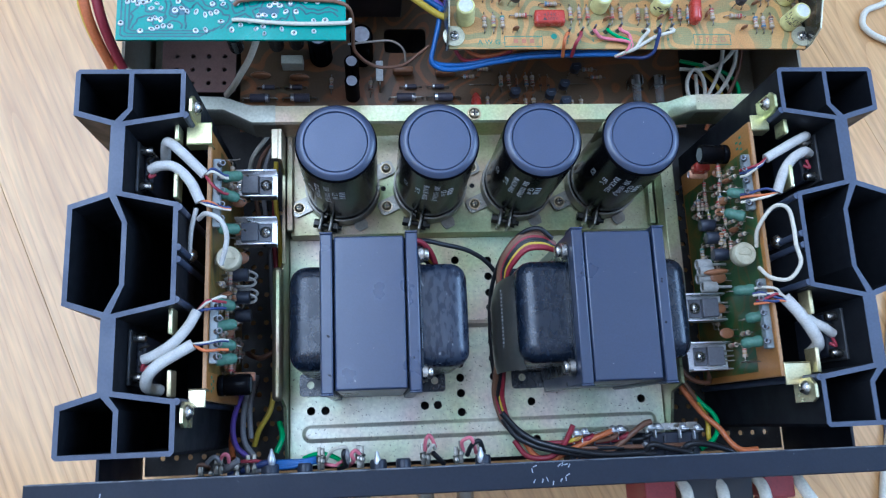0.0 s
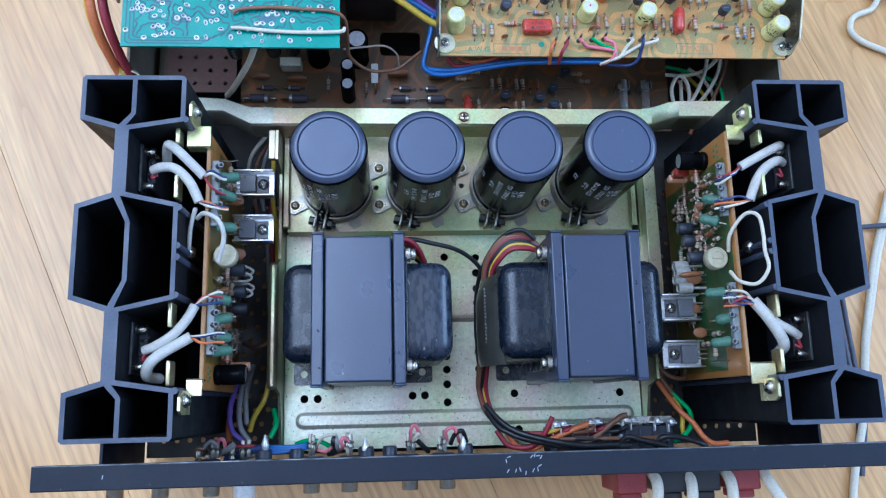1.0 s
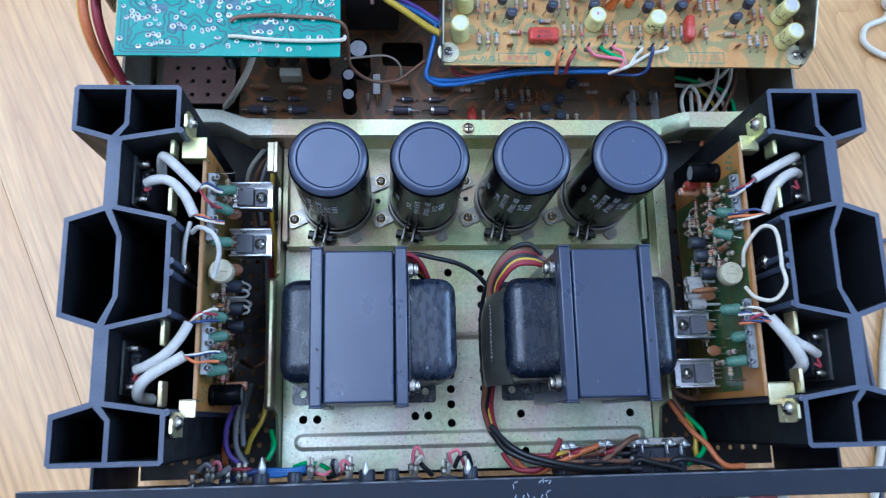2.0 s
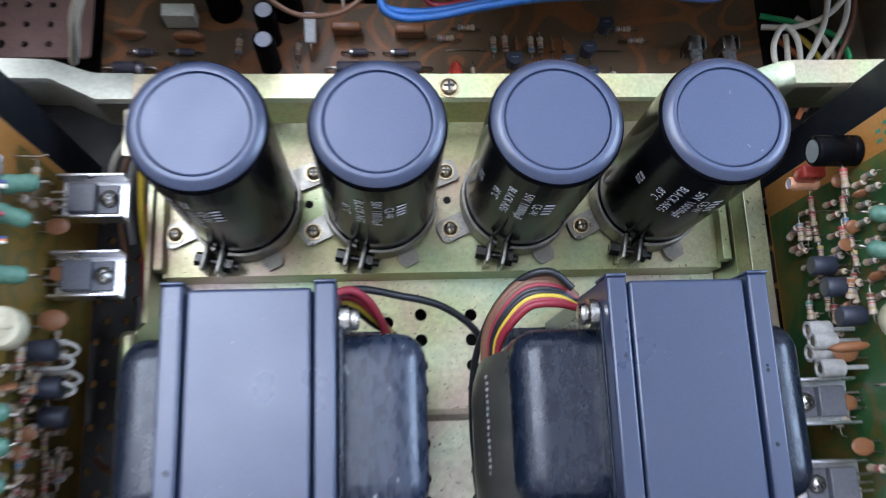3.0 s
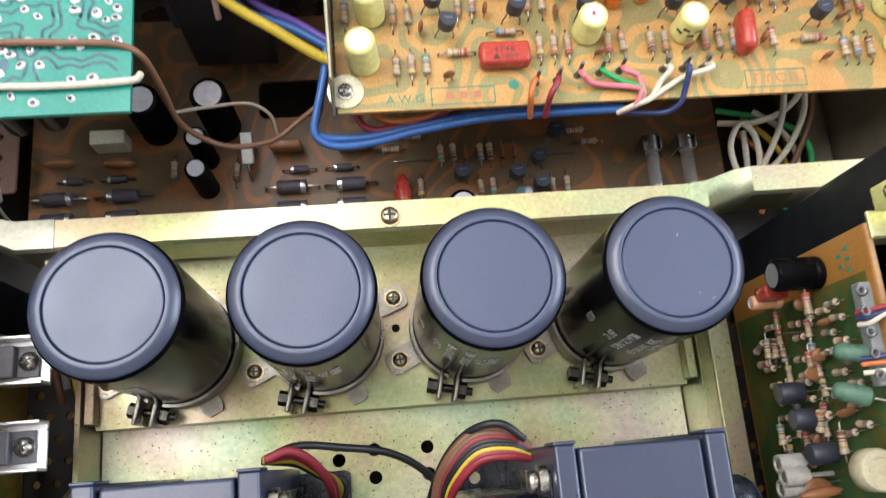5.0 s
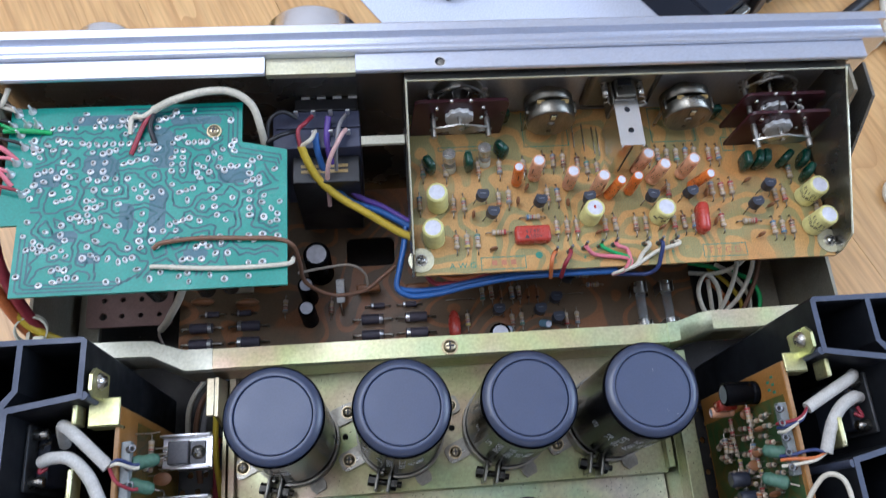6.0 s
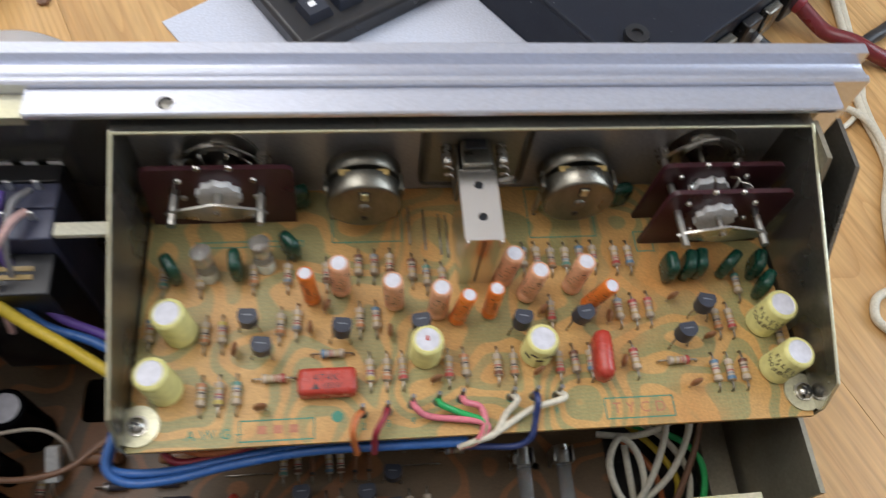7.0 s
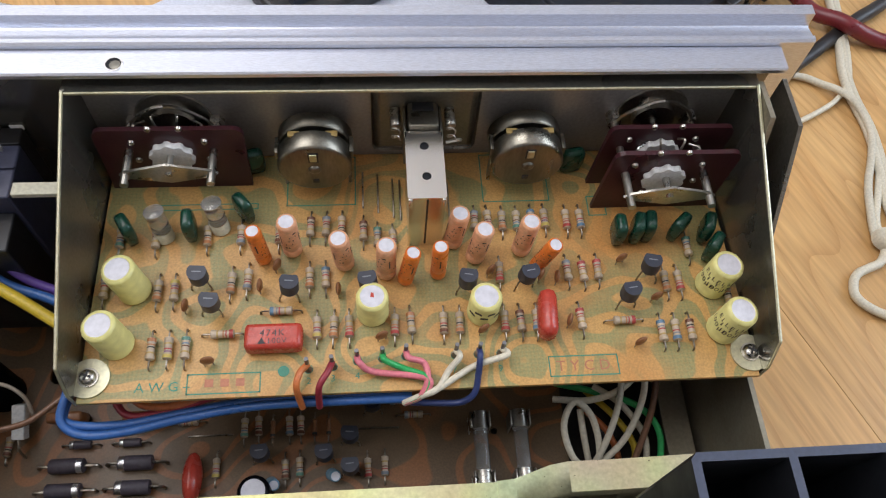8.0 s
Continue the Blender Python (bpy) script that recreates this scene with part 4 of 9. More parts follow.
# ---------------------------------------------------------------- circuit boards
def board_material(name, base, trace, edge_col, scale, warm, cover=0.25, hatch=0.0, levels=9.0):
    """Phenolic board seen from the component side: the copper shows through as broad angular tracks."""
    m = bpy.data.materials.new(name)
    m.use_nodes = True
    nt = m.node_tree
    n, l = nt.nodes, nt.links
    b = n["Principled BSDF"]
    tc = n.new("ShaderNodeTexCoord")
    wob = n.new("ShaderNodeTexNoise")
    wob.inputs["Scale"].default_value = scale * 0.35
    wob.inputs["Detail"].default_value = 1
    l.new(tc.outputs["Object"], wob.inputs["Vector"])
    mixv = n.new("ShaderNodeMix")
    mixv.data_type = "VECTOR"
    mixv.inputs["Factor"].default_value = 0.012
    l.new(tc.outputs["Object"], mixv.inputs["A"])
    l.new(wob.outputs["Color"], mixv.inputs["B"])
    # bands between the level lines of a soft field run side by side, round corners and close on themselves
    fld = n.new("ShaderNodeTexNoise")
    fld.inputs["Scale"].default_value, fld.inputs["Detail"].default_value = scale, 0.6
    l.new(tc.outputs["Object"], fld.inputs["Vector"])
    lev = n.new("ShaderNodeMath")
    lev.operation = "MULTIPLY"
    lev.inputs[1].default_value = levels
    l.new(fld.outputs["Fac"], lev.inputs[0])
    saw = n.new("ShaderNodeMath")
    saw.operation = "PINGPONG"
    saw.inputs[1].default_value = 0.5
    l.new(lev.outputs[0], saw.inputs[0])
    mul = n.new("ShaderNodeMapRange")
    mul.inputs["From Min"].default_value, mul.inputs["From Max"].default_value = cover, cover + 0.05
    l.new(saw.outputs[0], mul.inputs["Value"])
    mx = n.new("ShaderNodeMix")
    mx.data_type = "RGBA"
    mx.inputs["A"].default_value, mx.inputs["B"].default_value = (*base, 1), (*trace, 1)
    fac = mul.outputs[0]
    if hatch:
        turn = n.new("ShaderNodeMapping")
        turn.inputs["Rotation"].default_value = (0, 0, radians(45))
        l.new(tc.outputs["Object"], turn.inputs[0])
        chk = n.new("ShaderNodeTexChecker")
        chk.inputs["Scale"].default_value = 1150
        l.new(turn.outputs[0], chk.inputs["Vector"])
        cr = n.new("ShaderNodeMapRange")
        cr.inputs["To Min"].default_value, cr.inputs["To Max"].default_value = 1 - hatch, 1.0
        l.new(chk.outputs["Fac"], cr.inputs["Value"])
        hm = n.new("ShaderNodeMath")
        hm.operation = "MULTIPLY"
        l.new(fac, hm.inputs[0])
        l.new(cr.outputs[0], hm.inputs[1])
        fac = hm.outputs[0]
    l.new(fac, mx.inputs["Factor"])
    st = n.new("ShaderNodeTexNoise")
    st.inputs["Scale"].default_value, st.inputs["Detail"].default_value = 24, 4
    l.new(tc.outputs["Object"], st.inputs["Vector"])
    sm = n.new("ShaderNodeMapRange")
    sm.inputs["From Min"].default_value, sm.inputs["From Max"].default_value, sm.inputs["To Max"].default_value = 0.52, 0.72, 0.8
    l.new(st.outputs["Fac"], sm.inputs["Value"])
    m2 = n.new("ShaderNodeMix")
    m2.data_type = "RGBA"
    m2.inputs["B"].default_value = (*warm, 1)
    l.new(sm.outputs[0], m2.inputs["Factor"])
    l.new(mx.outputs["Result"], m2.inputs["A"])
    fn = n.new("ShaderNodeTexNoise")
    fn.inputs["Scale"].default_value = 1500
    l.new(tc.outputs["Object"], fn.inputs["Vector"])
    hs = n.new("ShaderNodeHueSaturation")
    vr = n.new("ShaderNodeMapRange")
    vr.inputs["From Min"].default_value, vr.inputs["From Max"].default_value = 0.3, 0.7
    vr.inputs["To Min"].default_value, vr.inputs["To Max"].default_value = 0.85, 1.15
    l.new(fn.outputs["Fac"], vr.inputs["Value"])
    l.new(vr.outputs[0], hs.inputs["Value"])
    l.new(m2.outputs["Result"], hs.inputs["Color"])
    l.new(hs.outputs[0], b.inputs["Base Color"])
    b.inputs["Roughness"].default_value = 0.42
    return m


ORANGE_BOARD = mat("orange_phenolic_board", (0.42, 0.19, 0.04), 0.4, 0, (0.34, 0.16, 0.035), 60, 0.6)
TONE_BOARD = board_material("tan_phenolic_board", (0.55, 0.315, 0.100), (0.29, 0.265, 0.105), None, 42, (0.50, 0.222, 0.056), 0.24, 0.22, 8.0)
MAIN_BOARD = board_material("brown_phenolic_board", (0.255, 0.108, 0.038), (0.135, 0.086, 0.043), None, 30, (0.34, 0.125, 0.04), 0.12, 0.0, 8.0)
DRIVER_BOARD = board_material("green_driver_board", (0.040, 0.108, 0.030), (0.10, 0.10, 0.022), None, 45, (0.30, 0.17, 0.035), 0.30, 0.0, 8.0)
RES_TAN = mat("tan_resistor_body", (0.46, 0.37, 0.27), 0.45, 0, (0.38, 0.29, 0.20), 300, 0.5, per_object=0.2)
LEAD = mat("tinned_lead", (0.36, 0.33, 0.28), 0.35, 1.0, (0.16, 0.12, 0.08), 400, 0.6)
BAND = {k: mat("band_" + k, c, 0.45) for k, c in dict(brown=(0.16, 0.06, 0.03), red=(0.40, 0.06, 0.05), orange=(0.44, 0.18, 0.07), grey=(0.22, 0.24, 0.26), blue=(0.12, 0.21, 0.30),
                                                   green=(0.11, 0.24, 0.18), black=(0.02, 0.02, 0.02), gold=(0.42, 0.29, 0.10), violet=(0.20, 0.10, 0.19), yellow=(0.52, 0.40, 0.10)).items()}
YELLOW_CAN = mat("pale_yellow_sleeve", (0.74, 0.69, 0.27), 0.38, 0, (0.70, 0.65, 0.24), 90, 0.5, 300, 0.01)
WHITE_TOP = mat("white_print_disc", (0.62, 0.61, 0.65), 0.5, 0, (0.56, 0.55, 0.59), 90, 0.4, 400, 0.02)
ORANGE_CAN = mat("orange_sleeve", (0.80, 0.21, 0.03), 0.35, 0, (0.66, 0.14, 0.02), 300, 0.5)
PEACH_CAN = mat("peach_sleeve", (0.80, 0.42, 0.24), 0.38, 0, (0.72, 0.34, 0.17), 300, 0.5)
BLACK_EPOXY = mat("black_epoxy", (0.030, 0.034, 0.050), 0.45)
CERAMIC = mat("tan_ceramic", (0.25, 0.11, 0.045), 0.4, 0, (0.22, 0.085, 0.03), 400, 0.5)
RED_FILM = mat("red_film_capacitor", (0.46, 0.055, 0.035), 0.28, 0, (0.36, 0.035, 0.02), 250, 0.5)
GREEN_FILM = mat("green_film_capacitor", (0.007, 0.050, 0.030), 0.25, 0, (0.005, 0.035, 0.022), 200, 0.5)
MINT = mat("mint_green_coating", (0.085, 0.175, 0.118), 0.5, 0, (0.055, 0.125, 0.080), 400, 0.6)
MAROON = mat("maroon_phenolic", (0.046, 0.010, 0.014), 0.36, 0, (0.034, 0.008, 0.010), 60, 0.5)
CLEAR = mat("clear_plastic", (0.88, 0.87, 0.85), 0.10, 0, (0.80, 0.79, 0.77), 300, 0.4, transmission=0.88)
WHITE_PLASTIC = mat("white_plastic", (0.78, 0.78, 0.76), 0.4)
CREAM_PLASTIC = mat("cream_plastic", (0.62, 0.60, 0.46), 0.45)
TEAL_INK = mat("teal_screen_print", (0.05, 0.24, 0.16), 0.6)
RED_INK = mat("faded_red_stamp", (0.44, 0.17, 0.09), 0.6)
BLACK_INK = mat("black_print", (0.04, 0.03, 0.03), 0.5)


def axial(length, r, body, bands, lead=0.0003, ends=True):
    """A lying part with bands and two leads bent down to the board, along x."""
    s = Shape()
    L, z = length, r + 0.0005
    body_l = L * 0.56
    n = 10
    prof, slots = [], []
    rows = [(r * 0.7, 0.0), (r * 1.0, 0.04), (r * 1.0, 0.20), (r * 0.84, 0.26)] if ends else [(r * 0.92, 0.0), (r, 0.03), (r, 0.2), (r, 0.26)]
    pos = rows + [(rows[-1][0], p) for p in (0.30, 0.36, 0.42, 0.48, 0.54, 0.60, 0.66, 0.74)] + [(q, 1 - p) for q, p in reversed(rows)]
    for q, p in pos:
        prof.append((q, p * body_l))
    marks = {1: 2, 4: 3, 6: 4, 10: 5}
    if len(bands) == 1:
        marks = {1: 2}
    slots = [marks.get(k, 0) for k in range(len(prof) - 1)]
    at = Matrix.Translation((-body_l / 2, 0, z)) @ pose(0, 0, 0, 0, 90, 0)
    s.lathe(prof, n, 0, at, slots)
    for e in (-1, 1):
        s.tube([(e * body_l * 0.49, 0, z), (e * L * 0.44, 0, z), (e * L * 0.5, 0, z * 0.6), (e * L * 0.5, 0, 0)], lead, 6, 1, 2)
    return s.mesh("resistor", [body, LEAD] + [BAND[k] if isinstance(k, str) else k for k in bands])


RES = [axial(0.0124, 0.00138, RES_TAN, b) for b in (("brown", "black", "red", "gold"), ("red", "red", "orange", "gold"), ("grey", "red", "brown", "gold"), ("blue", "grey", "red", "gold"),
                                                     ("yellow", "violet", "red", "gold"), ("green", "blue", "brown", "gold"), ("orange", "orange", "black", "gold"))]
# Black bodies lightened to grey-purple: haze over the shaded board put into the colour.
HAZED_BLACK = mat("hazed_black_diode", (0.070, 0.058, 0.074), 0.55, 0, (0.05, 0.042, 0.052), 200, 0.5)
DIODE_BIG = axial(0.0205, 0.0026, HAZED_BLACK, (ALU,), 0.00055, False)
DIODE_SMALL = axial(0.0130, 0.0015, HAZED_BLACK, (ALU,), 0.0004, False)


def can_mesh(r, h, sleeve, top, groove=False):
    s = Shape()
    prof = [(r * 0.94, 0), (r * 1.03, 0.0006), (r * 1.03, 0.0012), (r, 0.0016)]
    if groove:
        prof = [(r * 0.9, 0), (r, 0.0005), (r, h * 0.16), (r * 0.88, h * 0.20), (r, h * 0.24)]
    prof += [(r, h - 0.0012), (r * 0.95, h - 0.0004), (r * 0.80, h), (r * 0.74, h - 0.00015), (r * 0.70, h - 0.0003)]
    s.lathe(prof, 24, 0, None, [0] * (len(prof) - 2) + [1])
    return s.mesh("electrolytic", [sleeve, top])


YCAN = can_mesh(0.0050, 0.0152, YELLOW_CAN, WHITE_TOP)
YCAN_SHORT = can_mesh(0.0049, 0.0122, YELLOW_CAN, WHITE_TOP)
OCAN = can_mesh(0.0025, 0.0180, ORANGE_CAN, WHITE_TOP, True)
PCAN = can_mesh(0.0031, 0.0180, PEACH_CAN, WHITE_TOP, True)


def to92_mesh():
    s = Shape()
    out = [(0.0026 * math.cos(radians(a)), 0.0026 * math.sin(radians(a))) for a in range(-40, 221, 20)]
    s.plate(out, (), 0.0058, 0.0106)
    s.box(-0.0012, 0.0012, -0.0001, 0.0002, 0.0106, 0.01065, 0, 2)
    for dx in (-0.0022, 0, 0.0022):
        s.tube([(dx * 0.5, 0.0003, 0.0060), (dx * 0.8, 0.0004, 0.0040), (dx * 1.2, 0.0012 if dx else -0.0008, 0.0018), (dx * 1.25, 0.0014 if dx else -0.0010, 0)], 0.00028, 5, 1, 2)
    return s.mesh("transistor", [BLACK_EPOXY, LEAD, BAND["grey"]])


def blob(rx, ry, rz, material, lead_h=0.003, name="disc_capacitor"):
    """A dipped disc or drop on two leads, its flat side along y."""
    s = Shape()
    n = 8
    prof = [(math.cos(math.pi * (k / n - 0.5)) + 1e-3, math.sin(math.pi * (k / n - 0.5))) for k in range(n + 1)]
    s.lathe(prof, 14, 0, Matrix.Translation((0, 0, lead_h + rz)) @ Matrix.Diagonal((rx, ry, rz, 1)))
    for e in (-1, 1):
        s.tube([(e * rx * 0.55, 0, lead_h + rz * 0.5), (e * rx * 0.6, 0, 0)], 0.00025, 5, 1)
    return s.mesh(name, [material, LEAD])


TO92 = to92_mesh()
DISC = blob(0.0021, 0.0009, 0.0024, CERAMIC, 0.0015)


def leaf_cap():
    """A dipped film capacitor: a rounded cushion narrowing to two leads."""
    s = Shape()
    rows, n = [(0.0026, 0.0010, 0.0006), (0.0036, 0.0017, 0.0016), (0.0040, 0.0020, 0.0045), (0.0040, 0.0020, 0.0085), (0.0037, 0.0018, 0.0106), (0.0030, 0.0014, 0.0116), (0.0014, 0.0006, 0.0119)], 18
    v, f = [], []
    for a, b, z in rows:
        for i in range(n):
            c, d = math.cos(2 * math.pi * i / n), math.sin(2 * math.pi * i / n)
            v.append((a * abs(c) ** 0.45 * (1 if c > 0 else -1), b * abs(d) ** 0.55 * (1 if d > 0 else -1), z))
    for k in range(len(rows) - 1):
        f += [(k * n + i, k * n + (i + 1) % n, (k + 1) * n + (i + 1) % n, (k + 1) * n + i) for i in range(n)]
    f += [tuple(range(n - 1, -1, -1)), tuple(range((len(rows) - 1) * n, len(rows) * n))]
    s.add(v, f)
    for e in (-1, 1):
        s.tube([(e * 0.0018, 0, 0.002), (e * 0.0020, 0, 0)], 0.00025, 5, 1)
    return s.mesh("film_capacitor", [GREEN_FILM, LEAD])


GREENCAP = leaf_cap()
Z = Matrix.Translation


def ribbon(points, w, z, closed=False):
    """A flat printed line on a board."""
    s = Shape()
    pts = points + ([points[0]] if closed else [])
    for (x0, y0), (x1, y1) in zip(pts, pts[1:]):
        d = Vector((x1 - x0, y1 - y0))
        if d.length < 1e-6:
            continue
        d.normalize()
        nx, ny, ex, ey = -d.y * w / 2, d.x * w / 2, d.x * w / 2, d.y * w / 2
        s.add([(x0 - ex + nx, y0 - ey + ny, z), (x0 - ex - nx, y0 - ey - ny, z), (x1 + ex - nx, y1 + ey - ny, z), (x1 + ex + nx, y1 + ey + ny, z)], [(0, 1, 2, 3)])
    return s


# ---- the tone control board in its tray
ZB = 0.1325
tone = thing("tone_control_board", (0.086, 0.256, 0.1312), "tan phenolic circuit board crowded with small parts", "circuit board")
wpart("board", Shape().box(-0.0148, 0.1885, 0.2188, 0.3043, 0.1309, ZB, 0.0002), [TONE_BOARD], tone, "tan board with faint copper tracks")
tone_res = [(-0.011, 0.2545), (0.005, 0.253), (0.010, 0.253), (0.027, 0.255), (0.032, 0.256), (0.051, 0.256), (0.056, 0.256), (0.0535, 0.239), (0.0585, 0.239), (0.0632, 0.239), (0.005, 0.234), (0.010, 0.234),
            (0.015, 0.234), (-0.0085, 0.272), (0.0025, 0.2715), (0.0185, 0.272), (0.029, 0.272), (0.041, 0.272), (0.051, 0.2745), (0.056, 0.2745), (0.061, 0.2745), (0.068, 0.2725), (0.0725, 0.270), (0.0775, 0.269)]
tone_res += [(0.1045, 0.2755), (0.109, 0.2755), (0.1137, 0.275), (0.1185, 0.275), (0.1235, 0.2755), (0.128, 0.2755), (0.1353, 0.275), (0.140, 0.275), (0.077, 0.239), (0.082, 0.2395), (0.092, 0.239), (0.097, 0.239),
             (0.111, 0.239), (0.116, 0.239), (0.121, 0.239), (0.111, 0.256), (0.133, 0.256), (0.138, 0.2555), (0.143, 0.256), (0.135, 0.239), (0.1645, 0.251), (0.169, 0.251), (0.160, 0.234), (0.1645, 0.234), (0.1693, 0.234), (0.1745, 0.2635), (0.184, 0.245)]
rnd = random.Random(11)
for x, y in tone_res:
    wpart("resistor", RES[rnd.randrange(7)], None, tone, at=pose(x, y, ZB, 0, 0, rnd.choice((90, 270)) + rnd.uniform(-2.5, 2.5)))
for x, y, a in ((0.0255, 0.238, 180), (0.0425, 0.245, 0), (0.1487, 0.238, 180)):
    wpart("resistor", RES[1 if y < 0.24 else 3], None, tone, at=pose(x, y, ZB, 0, 0, a))
for x, y0, y1 in ((0.068, 0.283, 0.2955), (0.073, 0.281, 0.2945), (0.078, 0.279, 0.2925), (0.0803, 0.278, 0.292), (0.0965, 0.279, 0.291)):
    wpart("jumper_wire", Shape().tube([(x, y0, ZB), (x, y0, ZB + 0.0009), (x, y1, ZB + 0.0009), (x, y1, ZB)], 0.0003, 6, 0, 2), LEAD, tone)
for k, (x, y, lean) in enumerate(((-0.0052, 0.2365, -5), (-0.0022, 0.2542, -5), (0.0704, 0.2442, 0), (0.1046, 0.2430, 0), (0.1797, 0.2342, 5), (0.1796, 0.2498, 3))):
    cap = wpart("electrolytic", YCAN_SHORT if k in (2, 3) else YCAN, None, tone, "pale yellow electrolytic with white top", at=pose(x, y, ZB, 0, lean, 0))
    if k >= 4:
        for a in (190, 250, 310):
            part("printed_line", wrap(text_shape("100\u00b5F", 0.0030, 0, 1.1), 0.00508, a, 0.0068, 0), BLACK_INK, cap)
            part("printed_line", wrap(text_shape("ELL", 0.0028, 0, 1.3), 0.00508, a + 8, 0.0108, 0), BLACK_INK, cap)
            part("printed_bar", wrap(Shape().add([(-0.0018, -0.0007, 0), (0.0018, -0.0007, 0), (0.0018, 0.0007, 0), (-0.0018, 0.0007, 0)], [(0, 1, 2, 3)]), 0.00508, a + 30, 0.0090, 0), BLACK_INK, cap)
    if k == 2:
        part("paint_mark", Shape().plate([(-0.0006, -0.0002), (0.0006, -0.0004), (0.0004, 0.0011), (-0.0003, 0.0013)], (), 0.01192, 0.01200), RED_FILM, cap, "dab of red paint")
    if k == 3:
        for i in range(7):
            part("printed_bar", wrap(Shape().add([(-0.0012, -0.0006, 0), (0.0012, -0.0006, 0), (0.0012, 0.0006, 0), (-0.0012, 0.0006, 0)], [(0, 1, 2, 3)]), 0.00508, 215 + 24 * i, 0.0085 if i % 2 else 0.0060, 0), BLACK_INK, cap)
small_cans = [(0.0366, 0.2635, 0, -4, 0), (0.0455, 0.2665, 0, -1, 1), (0.0620, 0.2612, 3, -4, 1), (0.0750, 0.2575, 0, 0, 1), (0.0808, 0.2548, 0, 7, 0), (0.0913, 0.2565, 0, 0, 0), (0.0968, 0.2680, 0, 4, 1), (0.1036, 0.2622, 0, 5, 1), (0.1188, 0.2645, 0, 3, 1), (0.1232, 0.2582, 6, 10, 0)]
for x, y, rx, ry, peach in small_cans:
    can = wpart("electrolytic", PCAN if peach else OCAN, None, tone, "peach sleeved electrolytic" if peach else "orange sleeved electrolytic", at=pose(x, y, ZB + 0.0012, rx, ry) @ pose(0, 0, 0, 0, 0, rnd.uniform(0, 360)))
    r = 0.00315 if peach else 0.00255
    dash = lambda w, h: Shape().add([(-w, -h, 0), (w, -h, 0), (w, h, 0), (-w, h, 0)], [(0, 1, 2, 3)])
    for i, (a, z, w) in enumerate([(a, z, w) for a in (0, 120, 240) for z, w in ((0.0068, 0.0007), (0.0088, 0.0010), (0.0108, 0.0008), (0.0126, 0.0011), (0.0143, 0.0006))]):
        part("printed_bar", wrap(dash(w, 0.00032), r, a + 13 * (i % 5), z, 0), BLACK_INK, can)
    for i in range(3):
        part("printed_bar", wrap(dash(0.0022, 0.0002), r, 120 * i + 85, 0.0105, 90), BLACK_INK, can)
for x, y in ((0.018, 0.257), (0.022, 0.248), (0.045, 0.252), (0.070, 0.252), (0.100, 0.252), (0.118, 0.254), (0.159, 0.255), (0.150, 0.246)):
    wpart("transistor", TO92, None, tone, "black half-round transistor", at=pose(x, y - 0.0017, ZB, rnd.uniform(-5, 5), rnd.uniform(-5, 5), 180 + rnd.uniform(-15, 15)) @ Matrix.Diagonal((1.12, 1.12, 1.12, 1)))
for x, y, a in ((0.014, 0.247, 80), (0.022, 0.229, 10), (0.041, 0.260, 60), (0.036, 0.253, 85), (0.060, 0.251, 90), (0.073, 0.235, 20), (0.104, 0.236, 30), (0.108, 0.256, 40), (0.124, 0.254, 60), (0.129, 0.253, 80), (0.131, 0.238, 70), (0.151, 0.259, 20), (0.160, 0.245, 15), (0.152, 0.230, 20)):
    wpart("disc_capacitor", DISC, None, tone, at=pose(x, y, ZB, 0, 0, a))
film = wpart("film_capacitor", Shape().box(0.0325, 0.0495, 0.2312, 0.2394, ZB + 0.0006, ZB + 0.0066, 0.0015), RED_FILM, tone, "glossy red film capacitor")
wpart("printed_line", text_shape("474K", 0.0030, 0, 1.2), BLACK_INK, film, at=Z((0.0408, 0.2358, ZB + 0.00665)))
wpart("printed_line", text_shape("\u25b2100V", 0.0026, 0, 1.1), BLACK_INK, film, at=Z((0.0408, 0.2333, ZB + 0.00665)))
wpart("film_capacitor", Shape().box(-0.0029, 0.0029, -0.0079, 0.0077, 0.0008, 0.0098, 0.0026, 0, pose(0.1238, 0.2392, ZB, 0, 0, -4)), RED_FILM, tone, "glossy red dipped capacitor")
for x, y in ((0.0050, 0.2728), (0.0222, 0.2755)):
    s = Shape().lathe([(0.0030, 0), (0.0030, 0.004), (0.0029, 0.0042), (0.0029, 0.0118), (0.0032, 0.0121), (0.0032, 0.0128), (0.0022, 0.0134)], 20, 0, pose(x, y, ZB, -10, -5), [1, 1, 0, 0, 0, 0])
    wpart("clear_capsule", s, [CLEAR, CREAM_PLASTIC], tone, "clear plastic capsule")
for x, y, a in ((-0.0055, 0.2725, 120), (0.0135, 0.2735, 95), (0.0300, 0.2795, 130), (0.0320, 0.2975, 15), (0.1510, 0.2680, 88), (0.1572, 0.2685, 75), (0.1610, 0.2690, 80), (0.1713, 0.2685, 42), (0.1806, 0.2680, 70), (0.1812, 0.2608, 55), (0.1395, 0.2960, 10)):
    wpart("film_capacitor", GREENCAP, None, tone, at=pose(x, y, ZB, 0, 0, a))
DULL_PIN = mat("dull_tinned_pin", (0.24, 0.24, 0.25), 0.5, 1.0, (0.12, 0.12, 0.12), 500, 0.6)
pins = [(0.051, 0.2265), (0.0582, 0.2270), (0.0655, 0.2285), (0.073, 0.229), (0.080, 0.2295), (0.095, 0.2292), (0.102, 0.2292), (0.109, 0.2292)]
